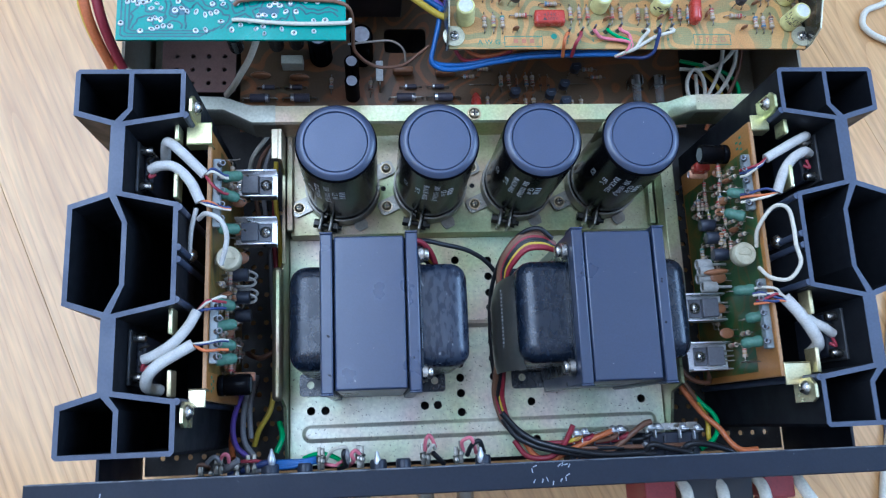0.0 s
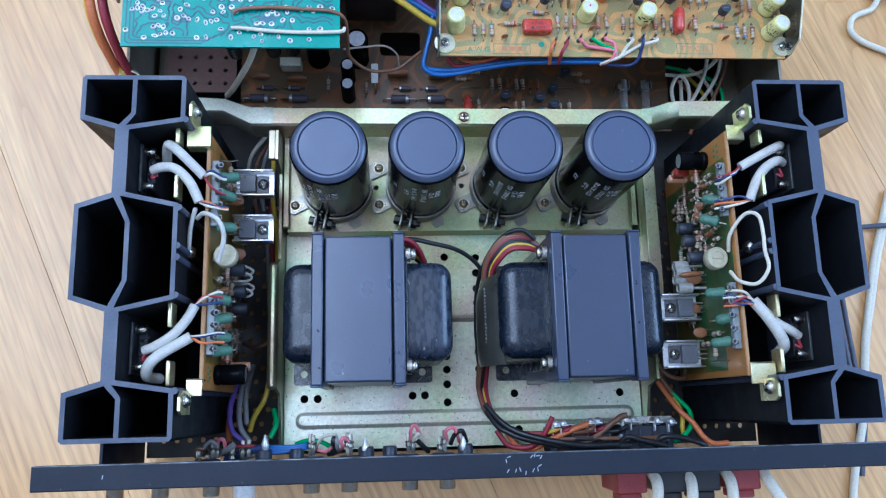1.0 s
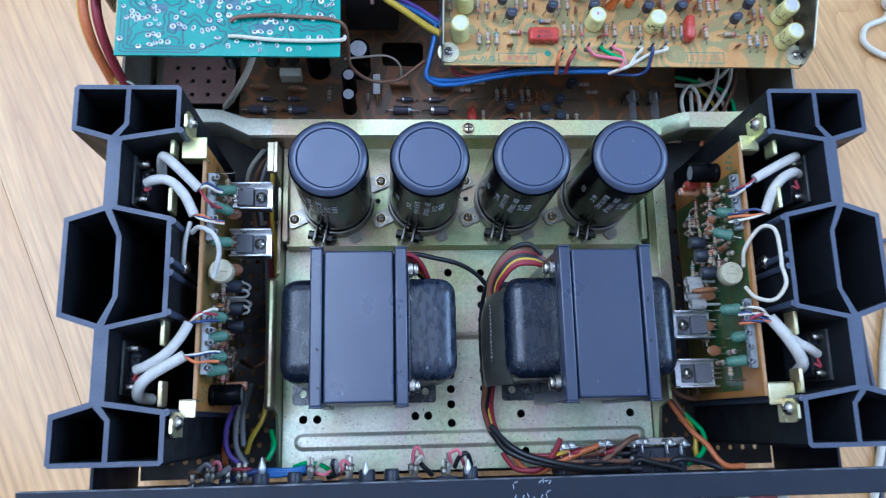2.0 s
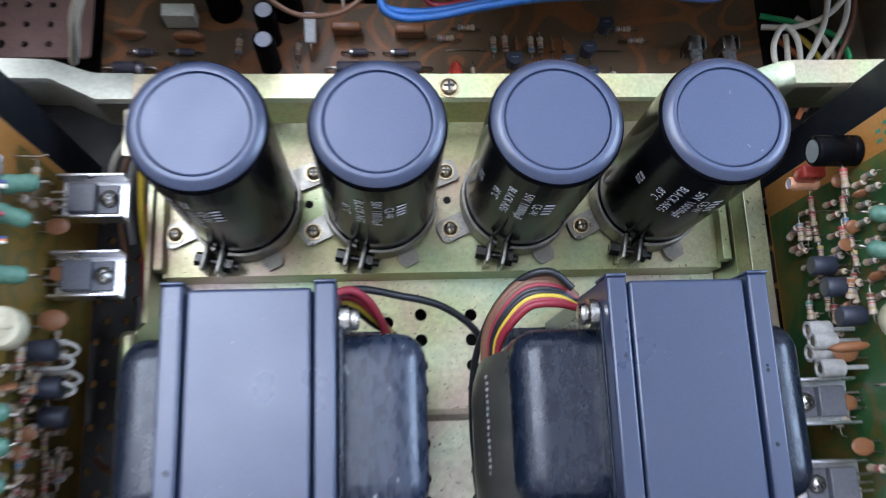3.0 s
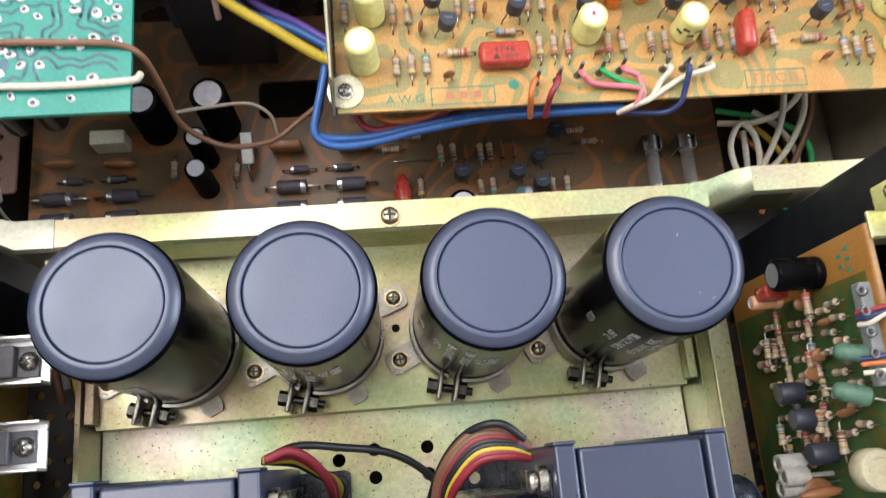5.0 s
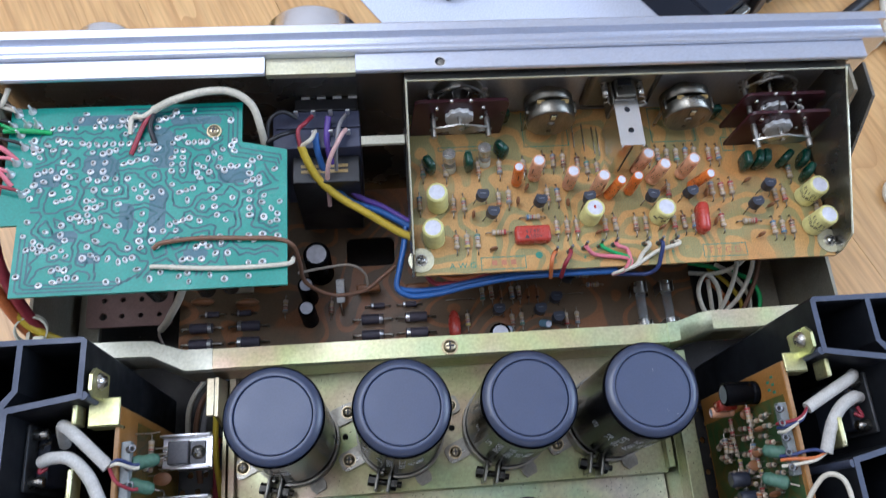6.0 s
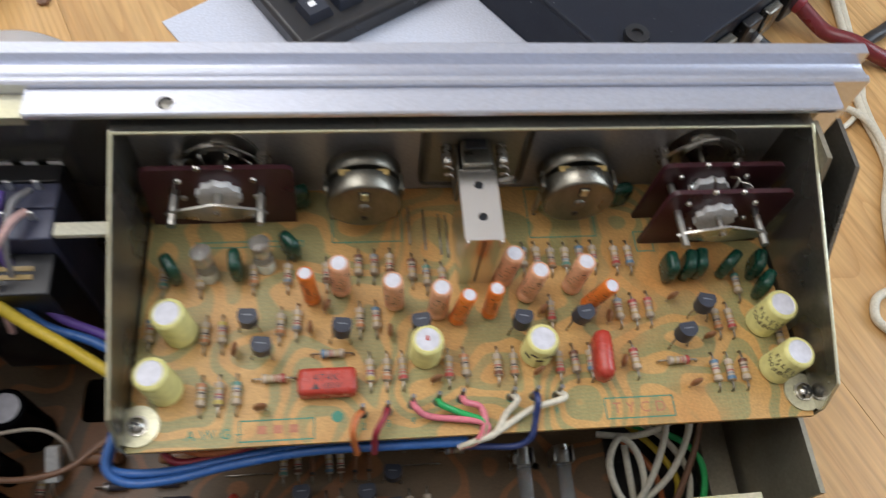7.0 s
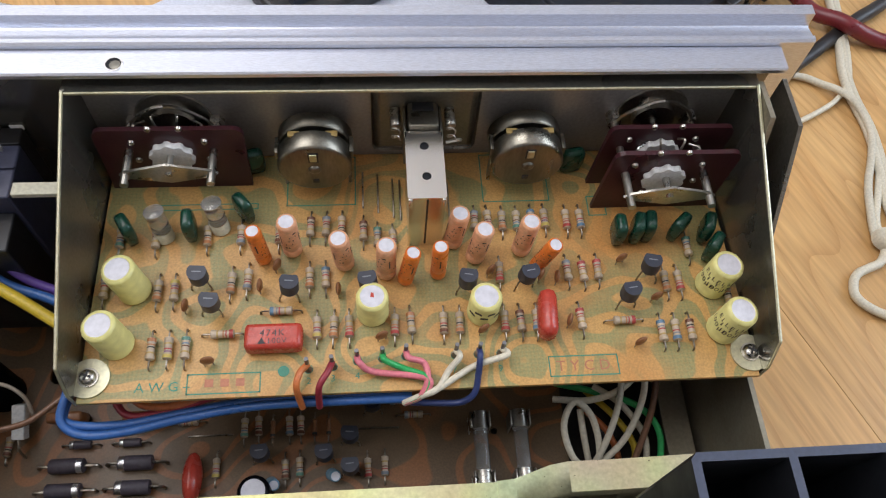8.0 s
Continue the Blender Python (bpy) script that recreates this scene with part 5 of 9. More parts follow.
for x, y in pins:
    wpart("printed_ring", Shape().lathe([(0.0014, 0), (0.0014, 0.0001), (0.0007, 0.0001)], 20, 0, pose(x, y, ZB + 0.00003)), TEAL_INK, tone)
    wpart("wire_pin", Shape().rod((x, y, ZB), (x, y, ZB + 0.0088), 0.00066, 8).lathe([(0.0013, 0), (0.0010, 0.0012), (0.0006, 0.0022)], 12, 0, pose(x, y, ZB)), DULL_PIN, tone)
for pts in ([(0.016, 0.2202), (0.037, 0.2202), (0.037, 0.2262), (0.016, 0.2262)], [(0.1235, 0.2212), (0.1448, 0.2212), (0.1448, 0.2275), (0.1235, 0.2275)], [(0.043, 0.2838), (0.0655, 0.2838), (0.0655, 0.3030), (0.043, 0.3030)],
            [(0.1085, 0.2838), (0.131, 0.2838), (0.131, 0.3030), (0.1085, 0.3030)], [(0.0, 0.2830), (0.0335, 0.2830), (0.0335, 0.2850), (0.0, 0.2850)], [(0.1440, 0.2775), (0.1500, 0.2775), (0.1500, 0.2850), (0.1440, 0.2850)]):
    wpart("printed_frame", ribbon(pts, 0.0004, ZB + 0.00008, True), TEAL_INK, tone)
for text, x, y, size, ink in (("A W G \u2013", 0.0090, 0.2226, 0.0042, TEAL_INK), ("T Y C D", 0.1340, 0.2242, 0.0048, RED_INK), ("4", 0.0655, 0.2238, 0.003, TEAL_INK), ("9", 0.1085, 0.2243, 0.003, TEAL_INK), ("3", 0.0583, 0.2233, 0.003, TEAL_INK), ("2", 0.0512, 0.2228, 0.003, TEAL_INK), ("7", 0.0945, 0.2243, 0.003, TEAL_INK), ("8", 0.1015, 0.2243, 0.003, TEAL_INK)):
    wpart("printed_line", text_shape(text, size), ink, tone, at=Z((x, y, ZB + 0.00009)))
for k in range(3):
    wpart("stamped_bar", Shape().box(0.021 + 0.0045 * k, 0.0235 + 0.0045 * k, 0.2222, 0.2246, ZB + 0.00005, ZB + 0.0001), RED_INK, tone)
wpart("solder_ring", Shape().lathe([(0.0017, 0), (0.0017, 0.0001), (0.0006, 0.0001)], 20, 0, pose(0.0437, 0.2262, ZB + 0.00003)), TEAL_INK, tone)

# the rotary switches, potentiometers and lever switch behind the panel
for x0, x1, xm, y, second in ((-0.0135, 0.0325, 0.0096, 0.2930, False), (0.1448, 0.1868, 0.1643, 0.2812, True), (0.1448, 0.1868, 0.1643, 0.2912, False)):
    turnm = Matrix(((1, 0, 0, 0), (0, 0, 1, y), (0, 1, 0, 0), (0, 0, 0, 1)))
    sw = thing("rotary_switch", (xm, y, ZB), "maroon phenolic rotary switch wafer with white rotor", "switch", "rotary switches")
    corner = rounded(x0 + 0.0015, x1, ZB + 0.020, ZB + 0.0305, 0.0030)
    wafer = Shape().plate([(x0, ZB), (x1 - 0.001, ZB)] + [p for p in corner if p[1] > ZB + 0.026], (), -0.0008, 0.0008, at=turnm)
    wpart("wafer", wafer, MAROON, sw)
    gear = [(xm + (0.0069 if (i // 2) % 2 else 0.0061) * math.cos(2 * math.pi * i / 40), ZB + 0.0185 + (0.0069 if (i // 2) % 2 else 0.0061) * math.sin(2 * math.pi * i / 40)) for i in range(40)]
    wpart("rotor", Shape().plate(gear, (), -0.0030, -0.0009, at=turnm), WHITE_PLASTIC, sw, "white toothed rotor")
    for i in range(8):
        a = 2 * math.pi * (i + 0.5) / 8
        wpart("rivet", Shape().lathe([(0.0011, 0), (0.0009, 0.0007), (0.0004, 0.0008)], 10, 0, Matrix.Translation((xm + 0.0118 * math.cos(a), y - 0.0008, ZB + 0.0205 + 0.0118 * math.sin(a))) @ pose(0, 0, 0, 90)), NICKEL, sw)
    if second or x0 < 0:
        bar = Shape().plate([(xm - 0.0148, ZB + 0.0203), (xm - 0.0125, ZB + 0.0186), (xm, ZB + 0.0160), (xm + 0.0125, ZB + 0.0186), (xm + 0.0148, ZB + 0.0203), (xm + 0.0125, ZB + 0.0220), (xm, ZB + 0.0252), (xm - 0.0125, ZB + 0.0220)], [ring(xm, ZB + 0.0204, 0.0010, 8)], -0.0098, -0.0090, at=turnm)
        wpart("bracket", bar, STEEL, sw, "bright steel end bracket")
        for e in (-1, 1):
            wpart("post", Shape().rod((xm + e * 0.0128, y - 0.0135, ZB + 0.0203), (xm + e * 0.0128, 0.3045, ZB + 0.0203), 0.0013, 10), STEEL, sw)
        wpart("shaft", Shape().rod((xm, y - 0.0105, ZB + 0.0204), (xm, 0.3045, ZB + 0.0204), 0.0012, 10), STEEL, sw)
        for i in range(6):
            a = math.pi * i / 5
            wpart("contact", Shape().tube([(xm + 0.010 * math.cos(a), y + 0.002, ZB + 0.019 + 0.010 * math.sin(a)), (xm + 0.0125 * math.cos(a), y + 0.0035, ZB + 0.020 + 0.0125 * math.sin(a)), (xm + 0.009 * math.cos(a), y + 0.0058, ZB + 0.022 + 0.008 * math.sin(a))], 0.0004, 6), STEEL, sw)
    if not second:
        wpart("index_plate", Shape().lathe([(0.0120, 0), (0.0120, 0.0008), (0.0070, 0.0016), (0.0070, 0.0040), (0.0030, 0.0044)], 28, 0, Matrix.Translation((xm, 0.3043, ZB + 0.0215)) @ pose(0, 0, 0, 90)), STEEL, sw, "round detent plate on the tray back")
        for e in (-1, 1):
            wpart("detent_spring", Shape().tube([(xm + e * 0.0135, 0.3015, ZB + 0.016), (xm + e * 0.0110, 0.2995, ZB + 0.026), (xm + e * 0.0040, 0.2990, ZB + 0.0325), (xm, 0.2990, ZB + 0.0335)], 0.0006, 6), STEEL, sw)
            wpart("nut", Shape().rod((xm + e * 0.0128, 0.3000, ZB + 0.0203), (xm + e * 0.0128, 0.3044, ZB + 0.0203), 0.0026, 6), NICKEL, sw)
for x in (0.0534, 0.1212):
    pot = thing("potentiometer", (x, 0.282, ZB), "round steel can potentiometer", "potentiometer", "potentiometers")
    zc, rr = 0.1500, 0.0116
    back = lambda y: Matrix.Translation((x, y, zc)) @ pose(0, 0, 0, 90, 0, 0)
    wpart("rear_can", Shape().lathe([(rr, -0.0064), (rr, -0.0008), (rr * 0.96, -0.0002), (rr * 0.90, 0), (rr * 0.17, 0.0001), (rr * 0.16, 0.0005), (rr * 0.11, 0.0009), (rr * 0.05, 0.0010)], 48, 0, back(0.2862)), POT_STEEL, pot, "satin steel can with a riveted back")
    wpart("front_can", Shape().lathe([(rr * 1.02, -0.0050), (rr * 1.02, -0.0006), (rr * 0.97, 0)], 48, 0, back(0.2946)), POT_STEEL, pot)
    wpart("wafer", Shape().lathe([(rr * 0.93, -0.0022), (rr * 0.93, 0)], 40, 0, back(0.2957)), BLACK_PLASTIC, pot)
    wpart("tab_slot", Shape().box(x - 0.0016, x + 0.0016, 0.2858, 0.2862, zc + rr * 0.34, zc + rr * 0.74, 0.0001), BLACK_PLASTIC, pot)
    wpart("tab", Shape().box(x - 0.0011, x + 0.0011, 0.2854, 0.2861, zc + rr * 0.42, zc + rr * 0.72, 0.0002), ZINC, pot, "yellow bent tab")
    wpart("tab_slot", Shape().box(x - 0.0010, x + 0.0010, 0.2859, 0.2862, zc - rr * 0.62, zc - rr * 0.46, 0.0001), BLACK_PLASTIC, pot)
    for e in (-1, 1):
        wpart("clip", Shape().box(x + e * 0.0058 - 0.0018, x + e * 0.0058 + 0.0018, 0.2917, 0.2937, zc + rr * 0.80, zc + rr * 0.87, 0.0002), BAND["gold"], pot, "brass clip between the cans")
        wpart("clip", Shape().box(x + e * rr * 1.0 - 0.0006, x + e * rr * 1.0 + 0.0006, 0.2897, 0.2957, zc + 0.001, zc + 0.0045, 0.0002), POT_STEEL, pot)
        wpart("terminal", Shape().box(x + e * 0.0105 - 0.0005, x + e * 0.0105 + 0.0005, 0.2927, 0.2944, ZB, zc + 0.002), STEEL, pot)
    wpart("bushing", Shape().rod((x, 0.2945, zc), (x, 0.3045, zc), 0.0050, 18), POT_STEEL, pot)
lever = thing("lever_switch", (0.0868, 0.270, ZB), "bright steel cased lever switch standing on end", "switch")
wpart("case", Shape().plate([(0.0822, 0.2675), (0.0930, 0.2675), (0.0930, 0.2895), (0.0822, 0.2895)], (), ZB, 0.1612), LEVER_STEEL, lever)
wpart("top_plate", Shape().plate(rounded(0.0816, 0.0932, 0.2670, 0.2915, 0.0008), [ring(0.0876, 0.2748, 0.0014, 16), ring(0.0874, 0.2858, 0.0014, 16)], 0.1613, 0.1620), LEVER_STEEL, lever, "bright punched top plate")
# Black sheet behind the punched holes, painted for their dark depth.
wpart("hole_floor", Shape().box(0.0850, 0.0900, 0.2725, 0.2880, 0.16125, 0.16135), BLACK_ANOD, lever)
for e in (-1, 1):
    wpart("side_fold", Shape().box(0.0874 + e * 0.0056 - 0.0004, 0.0874 + e * 0.0056 + 0.0004, 0.2890, 0.3010, 0.1480, 0.1620, 0.0002), POT_STEEL, lever)
    wpart("foot_tab", Shape().box(0.0874 + e * 0.0050 - 0.0006, 0.0874 + e * 0.0050 + 0.0006, 0.2662, 0.2670, 0.1580, 0.1622, 0.0002), LEVER_STEEL, lever)
wpart("rear_frame", Shape().box(0.0828, 0.0922, 0.2918, 0.3010, 0.1480, 0.1640, 0.0006), POT_STEEL, lever, "grey steel frame behind the case")
wpart("lever_slot", Shape().box(0.0842, 0.0908, 0.2975, 0.3008, 0.1640, 0.1646, 0.0002), BLACK_PLASTIC, lever)
wpart("yoke", Shape().box(0.0715, 0.1060, 0.3012, 0.3044, 0.1385, 0.1725, 0.0030), DARK_STEEL, lever, "dished plated yoke")
wpart("slot", Shape().box(0.0873, 0.0879, 0.2672, 0.2676, ZB + 0.002, 0.1610), BLACK_PLASTIC, lever)
for x in (0.0790, 0.0962):
    wpart("spring", Shape().tube([(x + 0.0014 * math.cos(i * 1.3), 0.2935 + 0.0006 * i - 0.004, 0.160 + 0.0014 * math.sin(i * 1.3)) for i in range(16)], 0.0003, 5, 0, 3), STEEL, lever)
    wpart("bolt", Shape().rod((x, 0.2945, 0.1600), (x, 0.3015, 0.1600), 0.0017, 10, 0, 0.0003), NICKEL, lever)
solid("tone_board_lug", Shape().tube([(0.0945, 0.2900, 0.158), (0.099, 0.2910, 0.158), (0.099, 0.2948, 0.152)], 0.0006, 6), STEEL, "bent steel lug beside the lever switch", "lug")

# wires of the tone board
def wire(name, points, r, material, label, category="wire", group=""):
    return solid(name, Shape().tube(points, r, 10, 0, 7), material, label, category, group)


top = ZB + 0.0040
wire("wire", [(0.051, 0.2265, top), (0.0490, 0.2235, top + 0.0015), (0.0480, 0.2195, top), (0.0490, 0.2165, 0.1275)], 0.0010, ORANGE_WIRE, "orange insulated wire soldered to a pin", group="tone board wires")
wire("wire", [(0.0582, 0.2270, top), (0.0570, 0.2235, top + 0.0015), (0.0545, 0.2195, top), (0.0540, 0.2165, 0.1275)], 0.0010, RED_WIRE, "red insulated wire soldered to a pin", group="tone board wires")
for (x, y), m, label, mid in ((pins[2], PINK_WIRE, "pink", (0.0705, 0.2240)), (pins[3], GREEN_WIRE, "green", (0.0790, 0.2248)), (pins[4], PINK_WIRE, "pink", (0.0852, 0.2262)), (pins[5], CREAM_WIRE, "cream", (0.0925, 0.2235)), (pins[7], CREAM_WIRE, "cream", (0.1000, 0.2245))):
    e2 = (0.0862, 0.2215, 0.1345) if x < 0.09 else (0.0890, 0.2185, 0.1335)
    wire("wire", [(x, y, top), (x + 0.0008, y - 0.0025, top + 0.001), (*mid, 0.1350), e2, (0.0840, 0.2172, 0.1315), (0.0790, 0.2165, 0.1275)], 0.0010, m, label + " insulated wire soldered to a pin", group="tone board wires")
wire("wire", [(0.102, 0.2292, top), (0.1018, 0.2262, top + 0.002), (0.1012, 0.2215, 0.1345), (0.1000, 0.2175, 0.1310), (0.0960, 0.2160, 0.1275), (0.0880, 0.2165, 0.1265), (0.0810, 0.2170, 0.1265)], 0.0010, NAVY_WIRE, "dark blue insulated wire soldered to a pin", group="tone board wires")
for k, dz in enumerate((0.0, 0.0014, 0.0022)):
    dy = (0.0012, 0.0024, 0.0004)[k]
    wire("sleeved_cable", [(0.0815, 0.2178 + dy * 0.5, 0.1265 + dz * 0.4), (0.059, 0.2180 + dy, 0.1240 + dz), (0.034, 0.2185 + dy, 0.1210 + dz), (0.012, 0.2165 + dy, 0.1180 + dz), (-0.004, 0.2140 + dy * 1.3, 0.1155 + dz), (-0.017, 0.2135 + dy * 1.5, 0.1150 + dz),
                            (-0.0235, 0.2180 + dy * 0.5, 0.1165 + dz), (-0.0222, 0.2260, 0.1190 + dz), (-0.0195, 0.2360 + dy, 0.1210 + dz), (-0.0180, 0.2450 + dy, 0.1220 + dz)], 0.00138, BLUE_WIRE, "blue sleeved cable looping under the tone board", "cable", "blue cables")
wire("wire", [(-0.012, 0.232, 0.118), (-0.006, 0.2205, 0.1165), (0.006, 0.2200, 0.1180), (0.022, 0.2230, 0.122)], 0.0012, RED_WIRE, "red insulated wire under the tone board")
wire("wire", [(-0.009, 0.234, 0.120), (-0.001, 0.2225, 0.1195), (0.012, 0.2215, 0.1200), (0.026, 0.2245, 0.123)], 0.0012, ORANGE_WIRE, "orange insulated wire under the tone board")

# ---- the main board under it
ZM = 0.0715
main = thing("main_board", (-0.02, 0.243, 0.069), "large brown phenolic main circuit board", "circuit board")
wpart("board", Shape().plate([(-0.1370, 0.1960), (0.1400, 0.1960), (0.1400, 0.2930), (-0.1370, 0.2930)], [rounded(-0.0490, -0.0230, 0.2470, 0.2635, 0.003), ring(0.1135, 0.2222, 0.0013)], 0.0699, ZM), MAIN_BOARD, main, "brown board with dull copper tracks")
for x in (-0.125, -0.101, -0.0365, -0.0135):
    for y in (0.2160, 0.2075):
        wpart("rectifier_diode", DIODE_BIG, None, main, "fat black rectifier diode", at=pose(x, y, ZM, 0, 0, 180 if x in (-0.125, -0.0365) else 0))
for x in (-0.120, -0.1035, -0.0335, -0.0165):
    wpart("diode", DIODE_SMALL, None, main, at=pose(x, 0.2235, ZM))
for x, y, r, h in ((-0.0630, 0.2440, 0.0068, 0.030), (-0.0690, 0.2300, 0.0043, 0.024), (-0.0690, 0.2180, 0.0043, 0.023), (-0.0880, 0.2440, 0.0068, 0.028), (0.0290, 0.2020, 0.0055, 0.014)):
    wpart("electrolytic", can_mesh(r, h, SLEEVE_BLACK, WHITE_TOP), None, main, "black electrolytic with white top", at=pose(x, y, ZM))
wpart("cement_resistor", Shape().box(-0.0022, 0.0022, -0.0060, 0.0060, 0.001, 0.0055, 0.0005), WHITE_PLASTIC, main, "white cement resistor", at=pose(-0.0525, 0.2320, ZM + 0.006, 24))
wpart("lead", Shape().tube([(-0.0525, 0.2255, ZM + 0.008), (-0.0523, 0.2215, ZM + 0.006), (-0.0523, 0.2205, ZM)], 0.0005, 6), LEAD, main)
for x, y, rx in ((-0.124, 0.2310, 0.0062), (-0.101, 0.2295, 0.0062)):
    wpart("disc_capacitor", blob(rx, 0.0022, 0.0058, CERAMIC, 0.001), None, main, "brown dipped capacitor", at=pose(x, y, ZM, 15))
for x, y in ((-0.038, 0.2335), (-0.012, 0.2325)):
    wpart("film_capacitor", Shape().box(-0.0062, 0.0062, -0.0020, 0.0020, 0.001, 0.0105, 0.0012), CERAMIC, main, "orange-brown dipped film capacitor", at=pose(x, y, ZM, 12))
wpart("film_capacitor", Shape().box(-0.0065, 0.0065, -0.0028, 0.0028, 0.001, 0.0110, 0.0005), CREAM_PLASTIC, main, "cream box capacitor", at=pose(-0.105, 0.2375, ZM))
for x, y in ((-0.082, 0.2260), (-0.058, 0.2240), (0.014, 0.2130), (0.038, 0.2115), (0.043, 0.2120), (0.067, 0.2105), (0.073, 0.2110), (0.023, 0.2270), (0.028, 0.2275), (0.039, 0.2270), (0.043, 0.2270)):
    wpart("resistor", RES[rnd.randrange(7)], None, main, at=pose(x, y, ZM, 0, 0, 90 + rnd.uniform(-3, 3)))
GLASS_DIODE = axial(0.0110, 0.0009, CERAMIC, ("black",), 0.0003)
for x in (0.033, 0.048, 0.053):
    wpart("diode", GLASS_DIODE, None, main, at=pose(x, 0.2262, ZM, 0, 0, 90))
for x, y in ((0.003, 0.2300), (0.012, 0.2350), (0.084, 0.2292), (0.079, 0.2345)):
    wpart("resistor", RES[2], None, main, at=pose(x, y, ZM, 0, 0, 0))
for x, y in ((0.011, 0.225), (0.0705, 0.225)):
    wpart("jumper_wire", Shape().tube([(x - 0.007, y, ZM), (x - 0.007, y, ZM + 0.001), (x + 0.007, y, ZM + 0.001), (x + 0.007, y, ZM)], 0.0003, 6, 0, 2), LEAD, main)
for x, y in ((0.030, 0.2160), (0.052, 0.2150), (0.061, 0.2210), (0.061, 0.2100), (0.069, 0.2320)):
    wpart("transistor", TO92, None, main, at=Matrix.Translation((x, y, ZM)) @ Matrix.Scale(1.2, 4) @ pose(0, 0, 0, 0, 0, 180 + rnd.uniform(-20, 20)))
drop2 = Shape().lathe([(math.cos(math.pi * (k / 10 - 0.5)) + 1e-3, math.sin(math.pi * (k / 10 - 0.5))) for k in range(11)], 18, 0, pose(0.0065, 0.2095, ZM + 0.004) @ Matrix.Diagonal((0.0034, 0.0090, 0.0045, 1)))
wpart("film_capacitor", drop2, RED_FILM, main, "dull red dipped capacitor")
BLUE_CAN = mat("blue_sleeve", (0.18, 0.34, 0.46), 0.4)
for x, y in ((0.054, 0.2095), (0.033, 0.2075)):
    wpart("electrolytic", can_mesh(0.0021, 0.0085, BLUE_CAN, WHITE_TOP), None, main, "small blue electrolytic", at=pose(x, y, ZM, 18, 14, 0))
GLASS = mat("fuse_glass", (0.75, 0.78, 0.78), 0.08, 0, (0.6, 0.62, 0.62), 200, 0.3, transmission=0.85, bump=0)
for x in (0.1075, 0.1220):
    f = wpart("fuse", Shape().rod((x, 0.2010, ZM + 0.0075), (x, 0.2260, ZM + 0.0075), 0.0026, 18), [GLASS], main, "glass tube fuse in clips")
    for y in (0.2030, 0.2240):
        wpart("cap", Shape().rod((x, y - 0.0032, ZM + 0.0075), (x, y + 0.0032, ZM + 0.0075), 0.0029, 18), STEEL, f)
        for e in (-1, 1):
            wpart("clip", Shape().box(x + e * 0.0034 - 0.0003, x + e * 0.0034 + 0.0003, y - 0.0028, y + 0.0028, ZM, ZM + 0.0105, 0.0002), STEEL, f)
SIDE_BOARD = mat("dusty_red_brown_board", (0.20, 0.105, 0.078), 0.5, 0, (0.15, 0.085, 0.062), 60, 0.6)
card = Shape().plate(rounded(-0.1815, -0.1385, 0.2176, 0.2900, 0.002), [ring(-0.1730 + 0.0093 * i, 0.2233 + 0.0086 * j, 0.0014 + 0.0006 * (i == 0 and j == 0), 10) for i in range(4) for j in range(3)], 0.0788, 0.0803)
solid("side_board", card, SIDE_BOARD, "small red-brown circuit board with a grid of holes", "circuit board")
solid("board_post", Shape().lathe([(0.0030, 0.0316), (0.0030, 0.0787)], 12, 0, pose(-0.1600, 0.2500, 0)), DULL_PIN, "dull metal post under the small board", "post")

# ---- the upturned board with its solder side up
TEAL = mat("teal_solder_mask", (0.011, 0.252, 0.190), 0.34, 0.0, (0.009, 0.212, 0.162), 30, 0.7, 900, 0.04, spec=0.45)
TRACK = mat("bare_gap_under_mask", (0.012, 0.088, 0.104), 0.36, 0, (0.015, 0.098, 0.114), 200, 0.5)
TRACK_PALE = mat("slate_ground_under_mask", (0.040, 0.120, 0.155), 0.36, 0, (0.036, 0.11, 0.14), 120, 0.5)
LEAD_TIP = mat("clipped_lead_tip", (0.40, 0.36, 0.30), 0.4, 1.0)
SOLDER = mat("bright_solder", (0.80, 0.80, 0.80), 0.40, 0.75, (0.62, 0.62, 0.62), 900, 0.5)
ZT = 0.1665
teal = thing("equaliser_board", (-0.13, 0.25, 0.164), "teal solder-masked circuit board lying solder side up", "circuit board")
outline = [(-0.1800, 0.2065), (-0.0695, 0.2065), (-0.0695, 0.2690), (-0.0890, 0.2735), (-0.0890, 0.2935), (-0.1880, 0.2935), (-0.1880, 0.2520), (-0.1970, 0.2520), (-0.1970, 0.2380), (-0.1800, 0.2380)]
wpart("board", Shape().plate(outline, [ring(-0.1010, 0.2790, 0.0016)], ZT - 0.0016, ZT), TEAL, teal)
r2 = random.Random(21)


def on_teal(x, y, m=0.003):
    return -0.1785 < x < -0.0725 and 0.2095 < y < 0.2905 and not (x > -0.092 and y > 0.2665)


pads = []


def pad(x, y):
    if len(pads) < 296 and on_teal(x, y) and all((x - a) ** 2 + (y - b) ** 2 > 0.0025 ** 2 for a, b in pads):
        pads.append((x, y))


